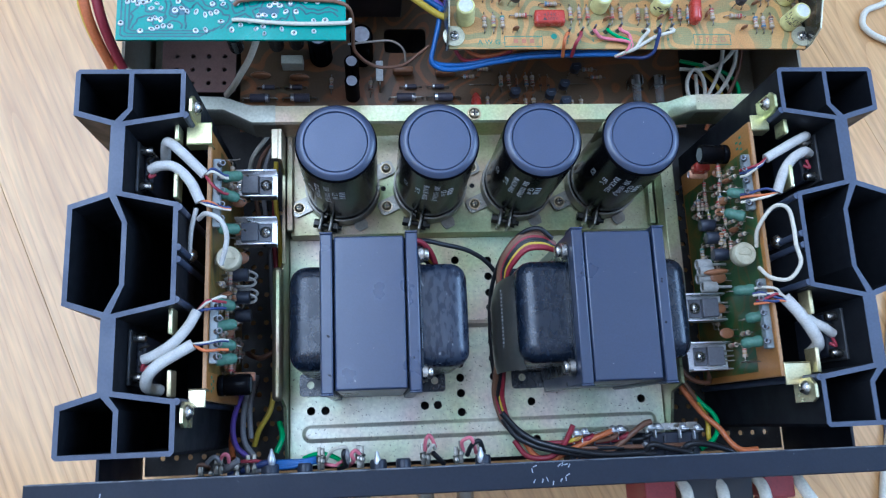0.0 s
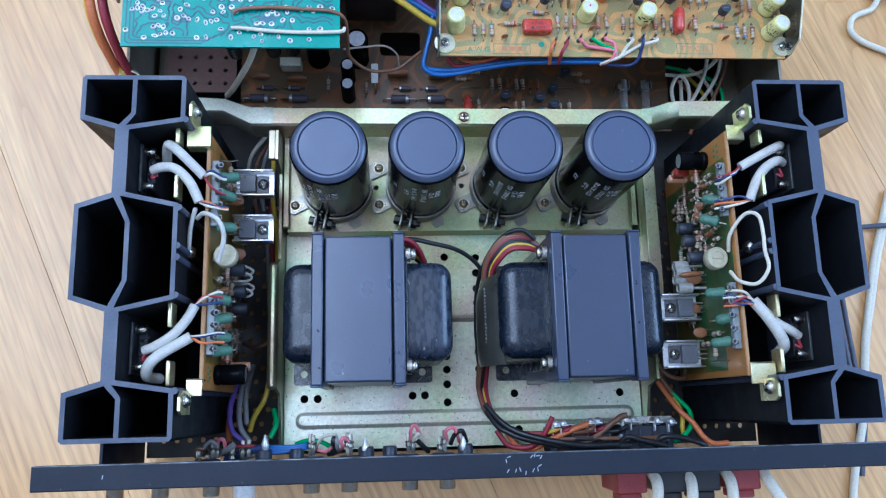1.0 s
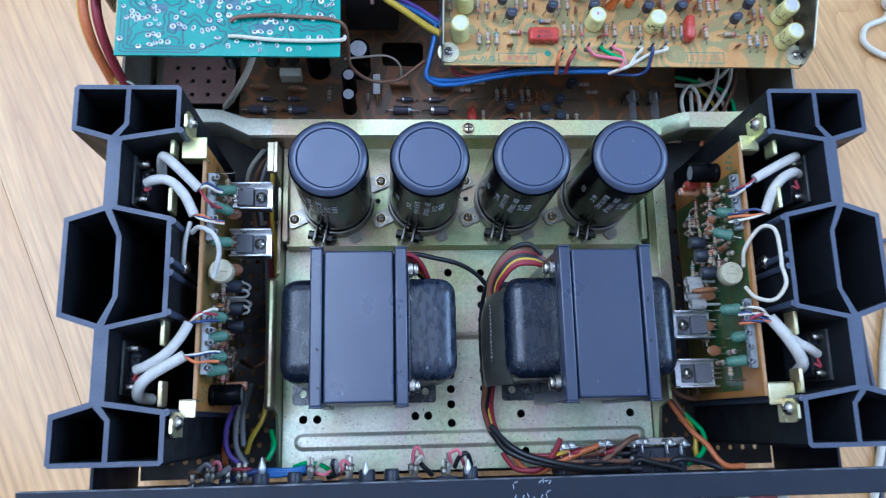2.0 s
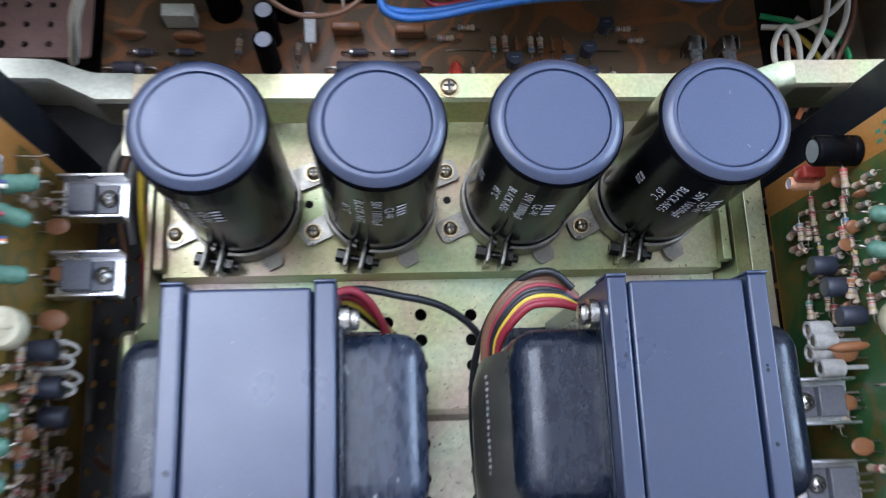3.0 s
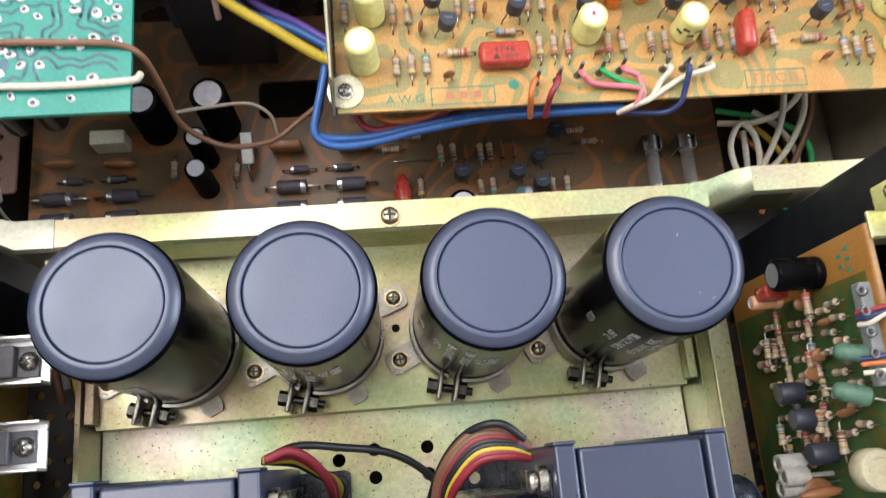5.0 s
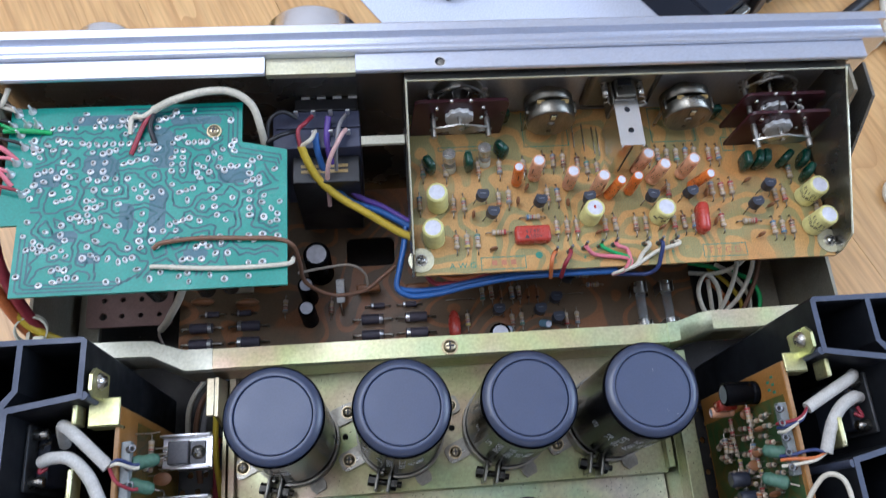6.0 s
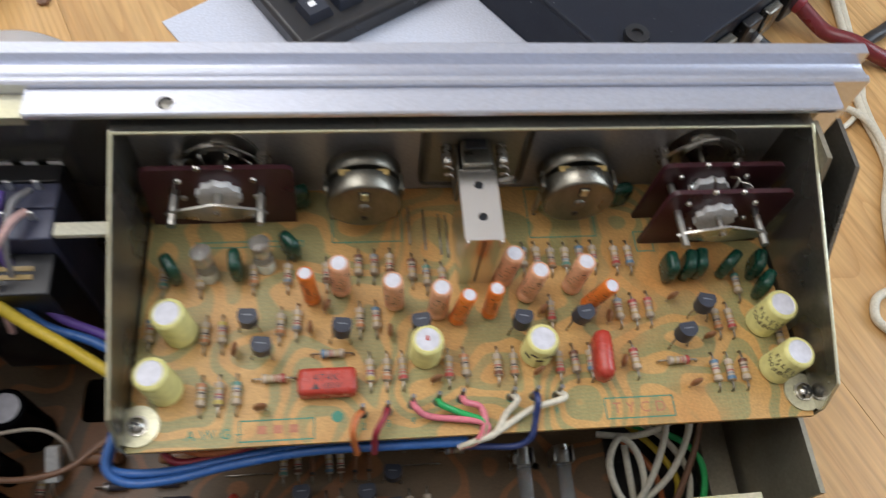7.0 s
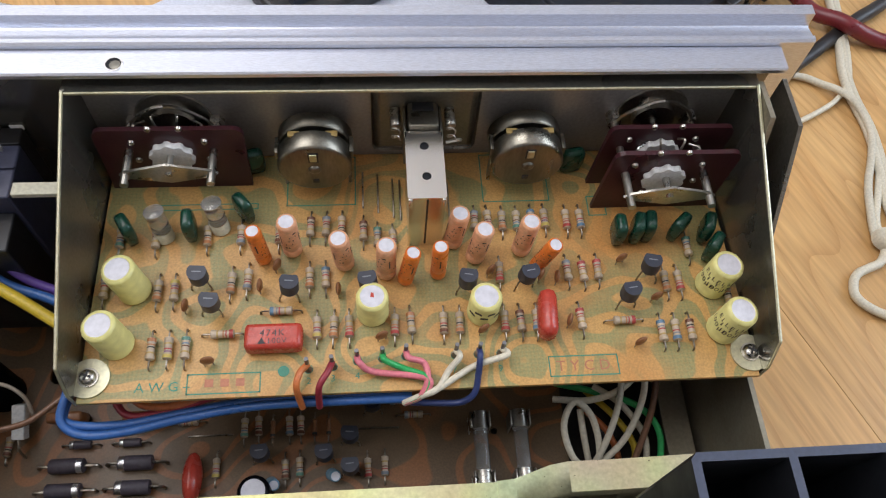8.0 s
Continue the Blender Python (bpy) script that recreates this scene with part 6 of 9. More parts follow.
# footprints: two-legged parts, three-legged ones in a row or askew, and connector rows
for x0, y0, count, step in ((-0.170, 0.2830, 4, 0.0033), (-0.152, 0.2832, 6, 0.0034), (-0.154, 0.2745, 7, 0.0034), (-0.117, 0.2700, 2, 0.0030), (-0.112, 0.2740, 4, 0.0026)):
    for k in range(count):
        pad(x0 + step * k, y0)
for k in range(8):
    pad(-0.1185 + 0.0045 * (k % 2), 0.2700 - 0.0032 * (k // 2))
while len(pads) < 262:
    x, y, kind = r2.uniform(-0.178, -0.073), r2.uniform(0.2095, 0.290), r2.random()
    span = r2.choice((0.0050, 0.0075, 0.0100, 0.0125))
    if kind < 0.35:
        pad(x, y), pad(x + span, y)
    elif kind < 0.65:
        pad(x, y), pad(x, y - span)
    elif kind < 0.85:
        pad(x, y), pad(x + 0.0027, y + 0.0008), pad(x + 0.0054, y + 0.0016)
    else:
        pad(x, y), pad(x + 0.0026, y - 0.0026), pad(x - 0.0026, y - 0.0026)
joint = Shape().lathe([(0.0017, 0), (0.00165, 0.00025), (0.0013, 0.0006), (0.00075, 0.00075), (0.0007, 0.0005), (0.00035, 0.0005), (0.0003, 0.0013), (0.00015, 0.0014)], 12, 0, None, [0, 0, 0, 1, 1, 2, 2]).mesh("solder_joint", [SOLDER, BLACK_EPOXY, LEAD_TIP])
for k, (x, y) in enumerate(pads):
    wpart("solder_joint", joint, None, teal, at=Matrix.Translation((x, y, ZT)) @ pose(0, 0, 0, r2.uniform(-8, 8), r2.uniform(-8, 8), r2.uniform(0, 360)) @ Matrix.Diagonal((r2.uniform(0.75, 1.1), r2.uniform(0.60, 0.95), r2.uniform(0.7, 1.2), 1)))


def gap_lines(seed, h=0.0005, width=0.00090, level=0.0020):
    """Dark gaps between the copper areas: joints are tied into nets, and a line of even width runs round each net."""
    r = random.Random(seed)
    net, size = list(range(len(pads))), [1] * len(pads)
    for i in r.sample(range(len(pads)), len(pads)):
        x, y = pads[i]
        for j in sorted(range(len(pads)), key=lambda k: (pads[k][0] - x) ** 2 + (pads[k][1] - y) ** 2)[1:5]:
            a, b = net[i], net[j]
            if a != b and size[a] + size[b] <= 8 and r.random() < 0.65:
                net = [a if q == b else q for q in net]
                size[a] += size[b]
    gx, gy = np.meshgrid(np.arange(-0.1752, -0.0730, h), np.arange(0.2124, 0.2864, h))
    first, second = np.full(gx.shape, 1.0), np.full(gx.shape, 1.0)
    for k in sorted(set(net)):
        d = np.full(gx.shape, 1.0)
        for (x, y), q in zip(pads, net):
            if q == k:
                dx, dy = np.abs(gx - x), np.abs(gy - y)
                d = np.minimum(d, np.maximum(dx, dy) + 0.414 * np.minimum(dx, dy))
        second = np.minimum(second, np.maximum(first, d))
        first = np.minimum(first, d)
    field = second - first - level
    out, count = Shape(), 0
    for j in range(gx.shape[0] - 1):
        for i in range(gx.shape[1] - 1):
            x, y = gx[j, i], gy[j, i]
            a, b, c, d = field[j, i], field[j, i + 1], field[j + 1, i + 1], field[j + 1, i]
            if (a > 0) == (b > 0) == (c > 0) == (d > 0) or (x > -0.0975 and y > 0.2620):
                continue
            ends = [p for p, u, w in (((x + h * a / (a - b + 1e-12), y), a, b), ((x + h, y + h * b / (b - c + 1e-12)), b, c), ((x + h * d / (d - c + 1e-12), y + h), d, c), ((x, y + h * a / (a - d + 1e-12)), a, d)) if (u > 0) != (w > 0)]
            for p, q in zip(ends[::2], ends[1::2]):
                e = Vector((q[0] - p[0], q[1] - p[1]))
                if e.length < 1e-6:
                    continue
                e = e.normalized() * width / 2
                p, q = (p[0] - e.x * 0.3, p[1] - e.y * 0.3), (q[0] + e.x * 0.3, q[1] + e.y * 0.3)
                z, count = ZT + 0.00003 + 0.000002 * (count % 5), count + 1
                out.add([(p[0] - e.y, p[1] + e.x, z), (p[0] + e.y, p[1] - e.x, z), (q[0] + e.y, q[1] - e.x, z), (q[0] - e.y, q[1] + e.x, z)], [(0, 1, 2, 3)])
    return out


pattern = gap_lines(7)
for k in range(3):
    o = 0.0019 * k
    for line in ([(-0.1778 + o, 0.2340 - 0.002 * k), (-0.1778 + o, 0.2092 + o * 0.8), (-0.1762 + o, 0.2082 + o * 0.8), (-0.1400 + 0.003 * k, 0.2082 + o * 0.8), (-0.1360 + 0.003 * k, 0.2110 + o * 0.8)],
                 [(-0.1400 + 0.004 * k, 0.2915 - o), (-0.0925 - o, 0.2915 - o), (-0.0910 - o, 0.2900 - o), (-0.0910 - o, 0.2730 - o), (-0.0895 - o, 0.2705 - o), (-0.0725 - o * 0.5, 0.2665 - o), (-0.0718 - o * 0.5, 0.2640 - o)]):
        for n, (p, q) in enumerate(zip(line, line[1:])):
            edge = ribbon([p, q], 0.00080, ZT + 0.00005 + 0.000004 * (n % 2))
            pattern.add(edge.v, edge.f)
gaps = wpart("copper_pattern", pattern, TRACK, teal, "dark gaps between the copper areas")
gaps["kind"] = "stuff"
for x, y, w, h in ((-0.148, 0.2640, 0.015, 0.011), (-0.123, 0.2720, 0.010, 0.020), (-0.136, 0.2400, 0.006, 0.012), (-0.1235, 0.2420, 0.007, 0.022), (-0.092, 0.257, 0.014, 0.007), (-0.170, 0.259, 0.012, 0.008), (-0.107, 0.222, 0.010, 0.004), (-0.150, 0.222, 0.010, 0.005), (-0.142, 0.2865, 0.040, 0.005), (-0.109, 0.2850, 0.022, 0.004), (-0.160, 0.2320, 0.010, 0.005)):
    c = min(w, h) * 0.35
    shape = [(x - w / 2 + c, y - h / 2), (x + w / 2 - c * 0.4, y - h / 2), (x + w / 2, y - h / 2 + c), (x + w / 2, y + h / 2 - c), (x + w / 2 - c, y + h / 2), (x - w / 2 + c * 0.5, y + h / 2), (x - w / 2, y + h / 2 - c * 0.6), (x - w / 2, y - h / 2 + c)]
    wpart("copper_area", Shape().plate(shape, (), ZT + 0.00001, ZT + 0.00002), TRACK_PALE, teal)
# wire posts along the board's outer edge, with the ends of their wires
POSTS = [(-0.1854, 0.292), (-0.1793, 0.292), (-0.1847, 0.2904), (-0.1865, 0.2848), (-0.1806, 0.2854), (-0.1764, 0.2852), (-0.1829, 0.2805), (-0.1806, 0.2743), (-0.1766, 0.2741), (-0.1832, 0.2668), (-0.1785, 0.2661), (-0.1849, 0.2615), (-0.1792, 0.252)]
for k, (x, y) in enumerate(POSTS):
    wpart("wire_post", Shape().lathe([(0.0019, 0), (0.0018, 0.0004), (0.0011, 0.0012), (0.0006, 0.0018), (0.0005, 0.0052), (0.0002, 0.0056)], 12, 0, pose(x, y, ZT, 6 - 5 * (k % 3), 4 * (k % 2))), SOLDER, teal)
for k, (x, y, m, label) in enumerate(((*POSTS[0], TAN_WIRE, "tan"), (*POSTS[2], CREAM_WIRE, "cream"), (*POSTS[3], BLACK_WIRE, "black"), (*POSTS[6], GREEN_WIRE, "green"), (*POSTS[7], BLACK_WIRE, "black"), (*POSTS[9], PINK_WIRE, "pink"), (*POSTS[11], PINK_WIRE, "pink"), (*POSTS[12], RED_WIRE, "red"))):
    solid("wire", Shape().tube([(x, y, ZT + 0.0030), (x - 0.0022, y + 0.0008, ZT + 0.0036), (x - 0.0070, y + 0.0030 - 0.001 * (k % 3), ZT + 0.0042), (x - 0.0150, y + 0.0070 - 0.002 * (k % 3), ZT + 0.0020), (x - 0.0260, y + 0.0080, ZT - 0.012)], 0.0008, 8, 0, 5), m, label + " wire soldered to a post of the teal board", "wire", "post wires")
screw(-0.1010, 0.2790, ZT, 0.0026, teal)
screw(-0.1915, 0.2450, ZT, 0.0026, teal)
for x, y in ((-0.125, 0.2100), (-0.105, 0.2110), (-0.095, 0.2120)):
    wpart("electrolytic", can_mesh(0.0038, 0.014, SLEEVE_BLACK, BLACK_PLASTIC), None, teal, at=pose(x, y, ZT - 0.0016, 180))
wire("wire", [(-0.1240, 0.2245, ZT + 0.001), (-0.120, 0.2265, ZT + 0.002), (-0.105, 0.2280, ZT + 0.0015), (-0.088, 0.2272, ZT + 0.0015), (-0.074, 0.2265, ZT + 0.001), (-0.0675, 0.2245, ZT - 0.003), (-0.0665, 0.2230, ZT - 0.020), (-0.066, 0.2210, 0.125), (-0.055, 0.2185, 0.112), (-0.040, 0.2210, 0.108), (-0.030, 0.2280, 0.108), (-0.024, 0.2330, 0.108)], 0.0010, BROWN_WIRE, "brown wire crossing the solder side", group="board wires")
wire("wire", [(-0.1245, 0.2165, ZT + 0.001), (-0.120, 0.2160, ZT + 0.002), (-0.105, 0.2148, ZT + 0.0015), (-0.090, 0.2142, ZT + 0.0015), (-0.074, 0.2145, ZT + 0.0015), (-0.068, 0.2155, ZT + 0.0008), (-0.0672, 0.2180, ZT - 0.001)], 0.0010, CREAM_WIRE, "white wire crossing the solder side", group="board wires")
wire("wire", [(-0.070, 0.2270, 0.122), (-0.058, 0.2300, 0.119), (-0.046, 0.2320, 0.116), (-0.039, 0.2290, 0.112), (-0.0375, 0.2240, 0.104)], 0.0006, TAN_WIRE, "thin tan wire bowing over the main board", group="board wires")
wire("sleeved_cable", [(-0.127, 0.2890, ZT + 0.003), (-0.118, 0.2918, ZT + 0.006), (-0.104, 0.2945, ZT + 0.008), (-0.0925, 0.2945, ZT + 0.007), (-0.0845, 0.2900, ZT + 0.003), (-0.0815, 0.2820, ZT - 0.005), (-0.0805, 0.2740, ZT - 0.020)], 0.0017, CREAM_WIRE, "cream sleeved cable arching over the board", "cable")
for pts, m, label in (([(-0.127, 0.2890, ZT + 0.003), (-0.131, 0.2860, ZT + 0.003), (-0.136, 0.2860, ZT + 0.002), (-0.1370, 0.2790, ZT)], CREAM_WIRE, "cream wire end on a solder joint"), ([(-0.127, 0.2885, ZT + 0.002), (-0.131, 0.2820, ZT + 0.002), (-0.134, 0.2740, ZT + 0.001), (-0.136, 0.2690, ZT)], RED_WIRE, "red wire end on a solder joint"),
                      ([(-0.127, 0.2880, ZT + 0.002), (-0.128, 0.2810, ZT + 0.002), (-0.126, 0.2740, ZT)], BLACK_WIRE, "black wire end on a solder joint"), ([(-0.1890, 0.2810, ZT + 0.003), (-0.178, 0.2812, ZT + 0.002), (-0.170, 0.2810, ZT)], GREEN_WIRE, "green wire end on a solder joint"),
                      ([(-0.196, 0.2760, ZT + 0.006), (-0.188, 0.2720, ZT + 0.004), (-0.183, 0.2680, ZT)], PINK_WIRE, "pink wire end on a solder joint"), ([(-0.196, 0.2660, ZT + 0.006), (-0.189, 0.2620, ZT + 0.004), (-0.184, 0.2560, ZT)], PINK_WIRE, "pink wire end on a solder joint"), ([(-0.198, 0.2900, ZT + 0.003), (-0.190, 0.2925, ZT + 0.006), (-0.187, 0.2990, ZT + 0.008)], CREAM_WIRE, "cream wire beside the board")):
    wire("wire", pts, 0.0011, m, label, group="board wires")

# ---- the selector block and its wires
sel = thing("selector_switch", (-0.057, 0.285, 0.10), "dark blue-black slide selector block with soldered tags", "switch")
SEL = mat("dark_blue_plastic", (0.060, 0.065, 0.11), 0.4)
wpart("body", Shape().box(-0.0780, -0.0375, 0.2780, 0.2975, 0.090, 0.1500, 0.0006), SEL, sel)
wpart("lower_body", Shape().box(-0.0700, -0.0385, 0.2640, 0.2778, 0.085, 0.1420, 0.0006), BLACK_PLASTIC, sel)
for k in range(4):
    for y in (0.2845, 0.2952):
        wpart("tag", Shape().box(-0.0680 + 0.0080 * k, -0.0660 + 0.0080 * k, y - 0.0004, y + 0.0004, 0.1500, 0.1545, 0.0002), SOLDER, sel)
wpart("rear_block", Shape().box(-0.0680, -0.0385, 0.2985, 0.3050, 0.110, 0.1490, 0.0006), BLACK_PLASTIC, sel)
wpart("rib", Shape().box(-0.0765, -0.0375, 0.2880, 0.2888, 0.1500, 0.1512), SEL, sel)
for k in range(4):
    wpart("window", Shape().box(-0.0648 + 0.0074 * k, -0.0606 + 0.0074 * k, 0.3050, 0.3054, 0.1478, 0.1500, 0.0002), WHITE_PLASTIC, sel)
for k in range(2):
    wpart("contact_strip", Shape().box(-0.0660, -0.0440, 0.2690 + 0.0028 * k, 0.2705 + 0.0028 * k, 0.1420, 0.1423), BAND["gold"], sel)
solid("support_strip", Shape().box(-0.0372, -0.0168, 0.2790, 0.2835, 0.1480, 0.1500, 0.0003), CREAM_PLASTIC, "pale strip between selector and tray", "strip")
wire("sleeved_cable", [(-0.0155, 0.2410, 0.126), (-0.022, 0.2440, 0.127), (-0.035, 0.2520, 0.130), (-0.049, 0.2600, 0.134), (-0.058, 0.2660, 0.142), (-0.0625, 0.2720, 0.150), (-0.0645, 0.2765, 0.155)], 0.0019, YELLOW_WIRE, "thick yellow sleeved cable", "cable")
wire("sleeved_cable", [(-0.0160, 0.2480, 0.122), (-0.030, 0.2560, 0.124), (-0.045, 0.2610, 0.128), (-0.054, 0.2690, 0.138), (-0.0575, 0.2760, 0.150), (-0.0580, 0.2830, 0.155)], 0.0016, BLUE_WIRE, "blue sleeved cable to the selector", "cable")
wire("sleeved_cable", [(-0.0160, 0.2515, 0.120), (-0.028, 0.2590, 0.122), (-0.041, 0.2640, 0.127), (-0.050, 0.2720, 0.138), (-0.0530, 0.2800, 0.150), (-0.0520, 0.2915, 0.155)], 0.0015, PURPLE_WIRE, "purple sleeved cable to the selector", "cable")
wire("wire", [(-0.0650, 0.2765, 0.155), (-0.0655, 0.2830, 0.158), (-0.0620, 0.2870, 0.158), (-0.0595, 0.2925, 0.154)], 0.0010, RED_WIRE, "red wire on a selector tag", group="selector wires")
wire("wire", [(-0.0645, 0.2765, 0.155), (-0.0600, 0.2780, 0.158), (-0.0580, 0.2845, 0.154)], 0.0010, CREAM_WIRE, "cream wire on a selector tag", group="selector wires")
wire("wire", [(-0.0440, 0.2925, 0.154), (-0.0470, 0.2850, 0.157), (-0.0490, 0.2740, 0.150), (-0.0500, 0.2660, 0.130)], 0.0009, GREY_WIRE, "grey wire on a selector tag", group="selector wires")
wire("wire", [(-0.0440, 0.2850, 0.154), (-0.0470, 0.2790, 0.156), (-0.0530, 0.2690, 0.148), (-0.0540, 0.2600, 0.125)], 0.0011, SALMON_WIRE, "pale salmon wire on a selector tag", group="selector wires")
for e in (0, 1):
    wire("wire", [(-0.0800, 0.2770 + 0.002 * e, 0.150), (-0.0790, 0.2880 - 0.010 * e, 0.157), (-0.0730, 0.2930 - 0.012 * e, 0.158), (-0.0665, 0.2920 - 0.0070 * e, 0.154)], 0.0010, BLACK_WIRE, "black wire on a selector tag", group="selector wires")

# ---------------------------------------------------------------- driver boards beside the heat sinks
GREY_PLASTIC = mat("milky_grey_plastic", (0.23, 0.25, 0.245), 0.4)


OLIVE_BOARD = board_material("olive_driver_board", (0.20, 0.125, 0.022), (0.13, 0.105, 0.022), None, 45, (0.26, 0.14, 0.025), 0.30, 0.0, 8.0)


TRIMMER = mat("aged_cream_plastic", (0.46, 0.42, 0.28), 0.5, 0, (0.34, 0.30, 0.18), 300, 0.6)
TUBE_WHITE = mat("chalky_ceramic", (0.46, 0.45, 0.42), 0.7, 0, (0.34, 0.32, 0.28), 300, 0.6)
GREY_EPOXY = mat("grey_epoxy", (0.13, 0.13, 0.145), 0.42)


def driver_board(at, mask, look_of, greens, trim, mask_end=0.045, looped=False):
    """Stands on edge; its part side faces local +x, local y runs along the chassis, z is up from the board's foot."""
    b = thing("driver_board", at, "upright amplifier driver board, " + look_of + ", packed with parts", "circuit board", "driver boards")
    H = 0.091
    s = Shape().box(-0.0009, 0.0008, -0.0645, 0.0635, 0, H, 0.0002, 1)
    s.box(0.0008, 0.0010, -0.0640, 0.0630, 0.0005, H - 0.0005, 0, 0)
    part("board", s, [ORANGE_BOARD, FR4_EDGE], b)
    part("solder_mask", Shape().box(0.0010, 0.00112, -0.0515, mask_end, 0.002, H - 0.0035).box(0.0010, 0.00112, mask_end, 0.0600, 0.002, H - 0.022), mask, b, "solder mask over the middle of the board")
    for k in range(5):
        part("printed_bar", Shape().box(0.0010, 0.0011, -0.0605 + 0.0016 * k, -0.0594 + 0.0016 * k, 0.079 - 0.004 * (k % 2), 0.0815 - 0.004 * (k % 2)), TEAL_INK, b)
    out = pose(0, 0, 0, 0, 90, 0)
    put = lambda y, z, turn=0: Matrix.Translation((0.001, y, z)) @ out @ pose(0, 0, 0, 0, 0, turn)
    r = random.Random(5)
    # terminal strips along the upper edge
    for y0, y1 in ((0.016, 0.050), (-0.048, -0.019)):
        strip = part("terminal_strip", Shape().box(0.0010, 0.0048, y0, y1, 0.0845, 0.0885, 0.0005), GREY_PLASTIC, b, "pale terminal strip with wrap pins")
        for k in range(5):
            y = y0 + (y1 - y0) * (k + 0.5) / 5
            eye = [(0.0064 + 0.0011 * math.cos(a * 0.7854), y + 0.0011 * math.sin(a * 0.7854), 0.0916) for a in range(9)]
            pin = Shape().tube([(0.0030, y, 0.0875), (0.0045, y, 0.0910), (0.0053, y, 0.0916)], 0.0005, 6).tube(eye, 0.00042, 6).lathe([(0.0014, 0), (0.0011, 0.0016), (0.0004, 0.0022)], 10, 0, pose(0.0045, y, 0.0888))
            part("pin", pin, DULL_PIN, strip)
    for y, x, turn in greens:
        g = Shape().lathe([(0.0008, 0), (0.0026, 0.0010), (0.0030, 0.0028), (0.0025, 0.0050), (0.0027, 0.0078), (0.0021, 0.0100), (0.0006, 0.0108)], 14)
        g.tube([(0, 0, -0.0035), (0, 0, 0.0005)], 0.0004, 6, 1).tube([(0, 0, 0.0105), (0, 0, 0.0125), (0.002, 0, 0.0135)], 0.0004, 6, 1)
        part("coated_resistor", g, [MINT, LEAD], b, "mint green coated resistor", at=Matrix.Translation((x, y, 0.0835)) @ pose(0, 0, 0, 0, 0, turn) @ pose(0, 0, 0, 0, 108, 0) @ pose(0, 0, -0.0050))
    # trimmer, electrolytics and film capacitors
    part("trimmer", Shape().lathe([(0.0048, 0), (0.0052, 0.0006), (0.0052, 0.0052), (0.0047, 0.0060), (0.0030, 0.0060), (0.0030, 0.0056), (0.0006, 0.0056)], 24).box(-0.0026, 0.0026, -0.0004, 0.0004, 0.0056, 0.0061), TRIMMER, b, "cream round trimmer lying face up", at=pose(0.0085, trim, 0.0800) @ Matrix.Diagonal((1.12, 1.12, 1.0, 1)))
    part("trimmer_post", Shape().box(0.0010, 0.0085, trim - 0.0020, trim + 0.0020, 0.0790, 0.0800, 0.0003), TRIMMER, b)
    part("electrolytic", can_mesh(0.0052, 0.0155, SLEEVE_BLACK, GREY_PLASTIC, True), None, b, "black electrolytic lying out from the board", at=put(-0.0565, 0.064))
    part("film_capacitor", Shape().box(0.006, 0.0145, -0.0560, -0.0510, 0.046, 0.054, 0.0012), RED_FILM, b, "dull red film capacitor")
    part("electrolytic", can_mesh(0.0024, 0.0105, PEACH_CAN, WHITE_TOP, True), None, b, "peach sleeved electrolytic", at=put(-0.0515, 0.045) @ Z((0, 0, 0.004)))
    for y, z in ((-0.0125, 0.055), (-0.002, 0.061), (-0.0210, 0.049)):
        part("transistor", Shape().lathe([(0.0030, 0.0050), (0.0033, 0.0056), (0.0033, 0.0125), (0.0028, 0.0130)], 18).tube([(0.0012, 0, 0), (0.0012, 0, 0.0052)], 0.0003, 5, 1).tube([(-0.0012, 0, 0), (-0.0012, 0, 0.0052)], 0.0003, 5, 1), [BLACK_EPOXY, LEAD], b, "black can transistor", at=put(y, z))
    for y, z in ((0.0010, 0.052), (-0.0030, 0.056), (-0.0075, 0.049), (-0.0110, 0.053)) if looped else ():
        bend = Shape().tube([(0.001, y, z), (0.008, y + 0.0004, z + 0.0020), (0.0140, y, z + 0.0015), (0.0168, y - 0.0018, z), (0.0145, y - 0.0036, z - 0.0012), (0.006, y - 0.0036, z - 0.0020), (0.001, y - 0.0036, z - 0.0022)], 0.0007, 8)
        bend.tube([(0.003, y, z + 0.0006), (0.0135, y + 0.0002, z + 0.0016)], 0.0011, 8)
        part("sleeved_loop", bend, WHITE_SLEEVE, b, "white sleeved lead bent in a loop")
    for y, z, m in () if looped else ((0.0005, 0.047, 0), (0.0045, 0.049, 0), (0.0080, 0.046, 0), (0.0135, 0.051, 0)):
        tube = Shape().lathe([(0.0026, 0.0085), (0.0030, 0.0088), (0.0030, 0.0165), (0.0022, 0.0166), (0.0021, 0.0150)], 18)
        tube.tube([(0, 0, 0), (0, 0, 0.0090)], 0.0008, 6, 0)
        tube.lathe([(0.0016, 0.0158), (0.0014, 0.0162)], 10, 1)
        part("ceramic_tube", tube, [TUBE_WHITE, CLAMP], b, "white ceramic tube on a stiff lead", at=put(y, z, 30 * m))
    for y, z, s1 in ((0.0085, 0.052, 1.5), (0.0385, 0.052, 1.3), (-0.026, 0.058, 1.0), (0.0245, 0.046, 1.2)):
        part("disc_capacitor", DISC, None, b, "brown disc capacitor", at=put(y, z, 90) @ Matrix.Diagonal((s1 * 1.05, s1 * 0.55, s1 * 1.25, 1)))
    if not looped:
        part("disc_capacitor", DISC, None, b, "large brown disc capacitor", at=pose(0.0165, 0.0085, 0.0640, 0, 0, 4) @ Matrix.Diagonal((3.2, 1.9, 1.0, 1)))
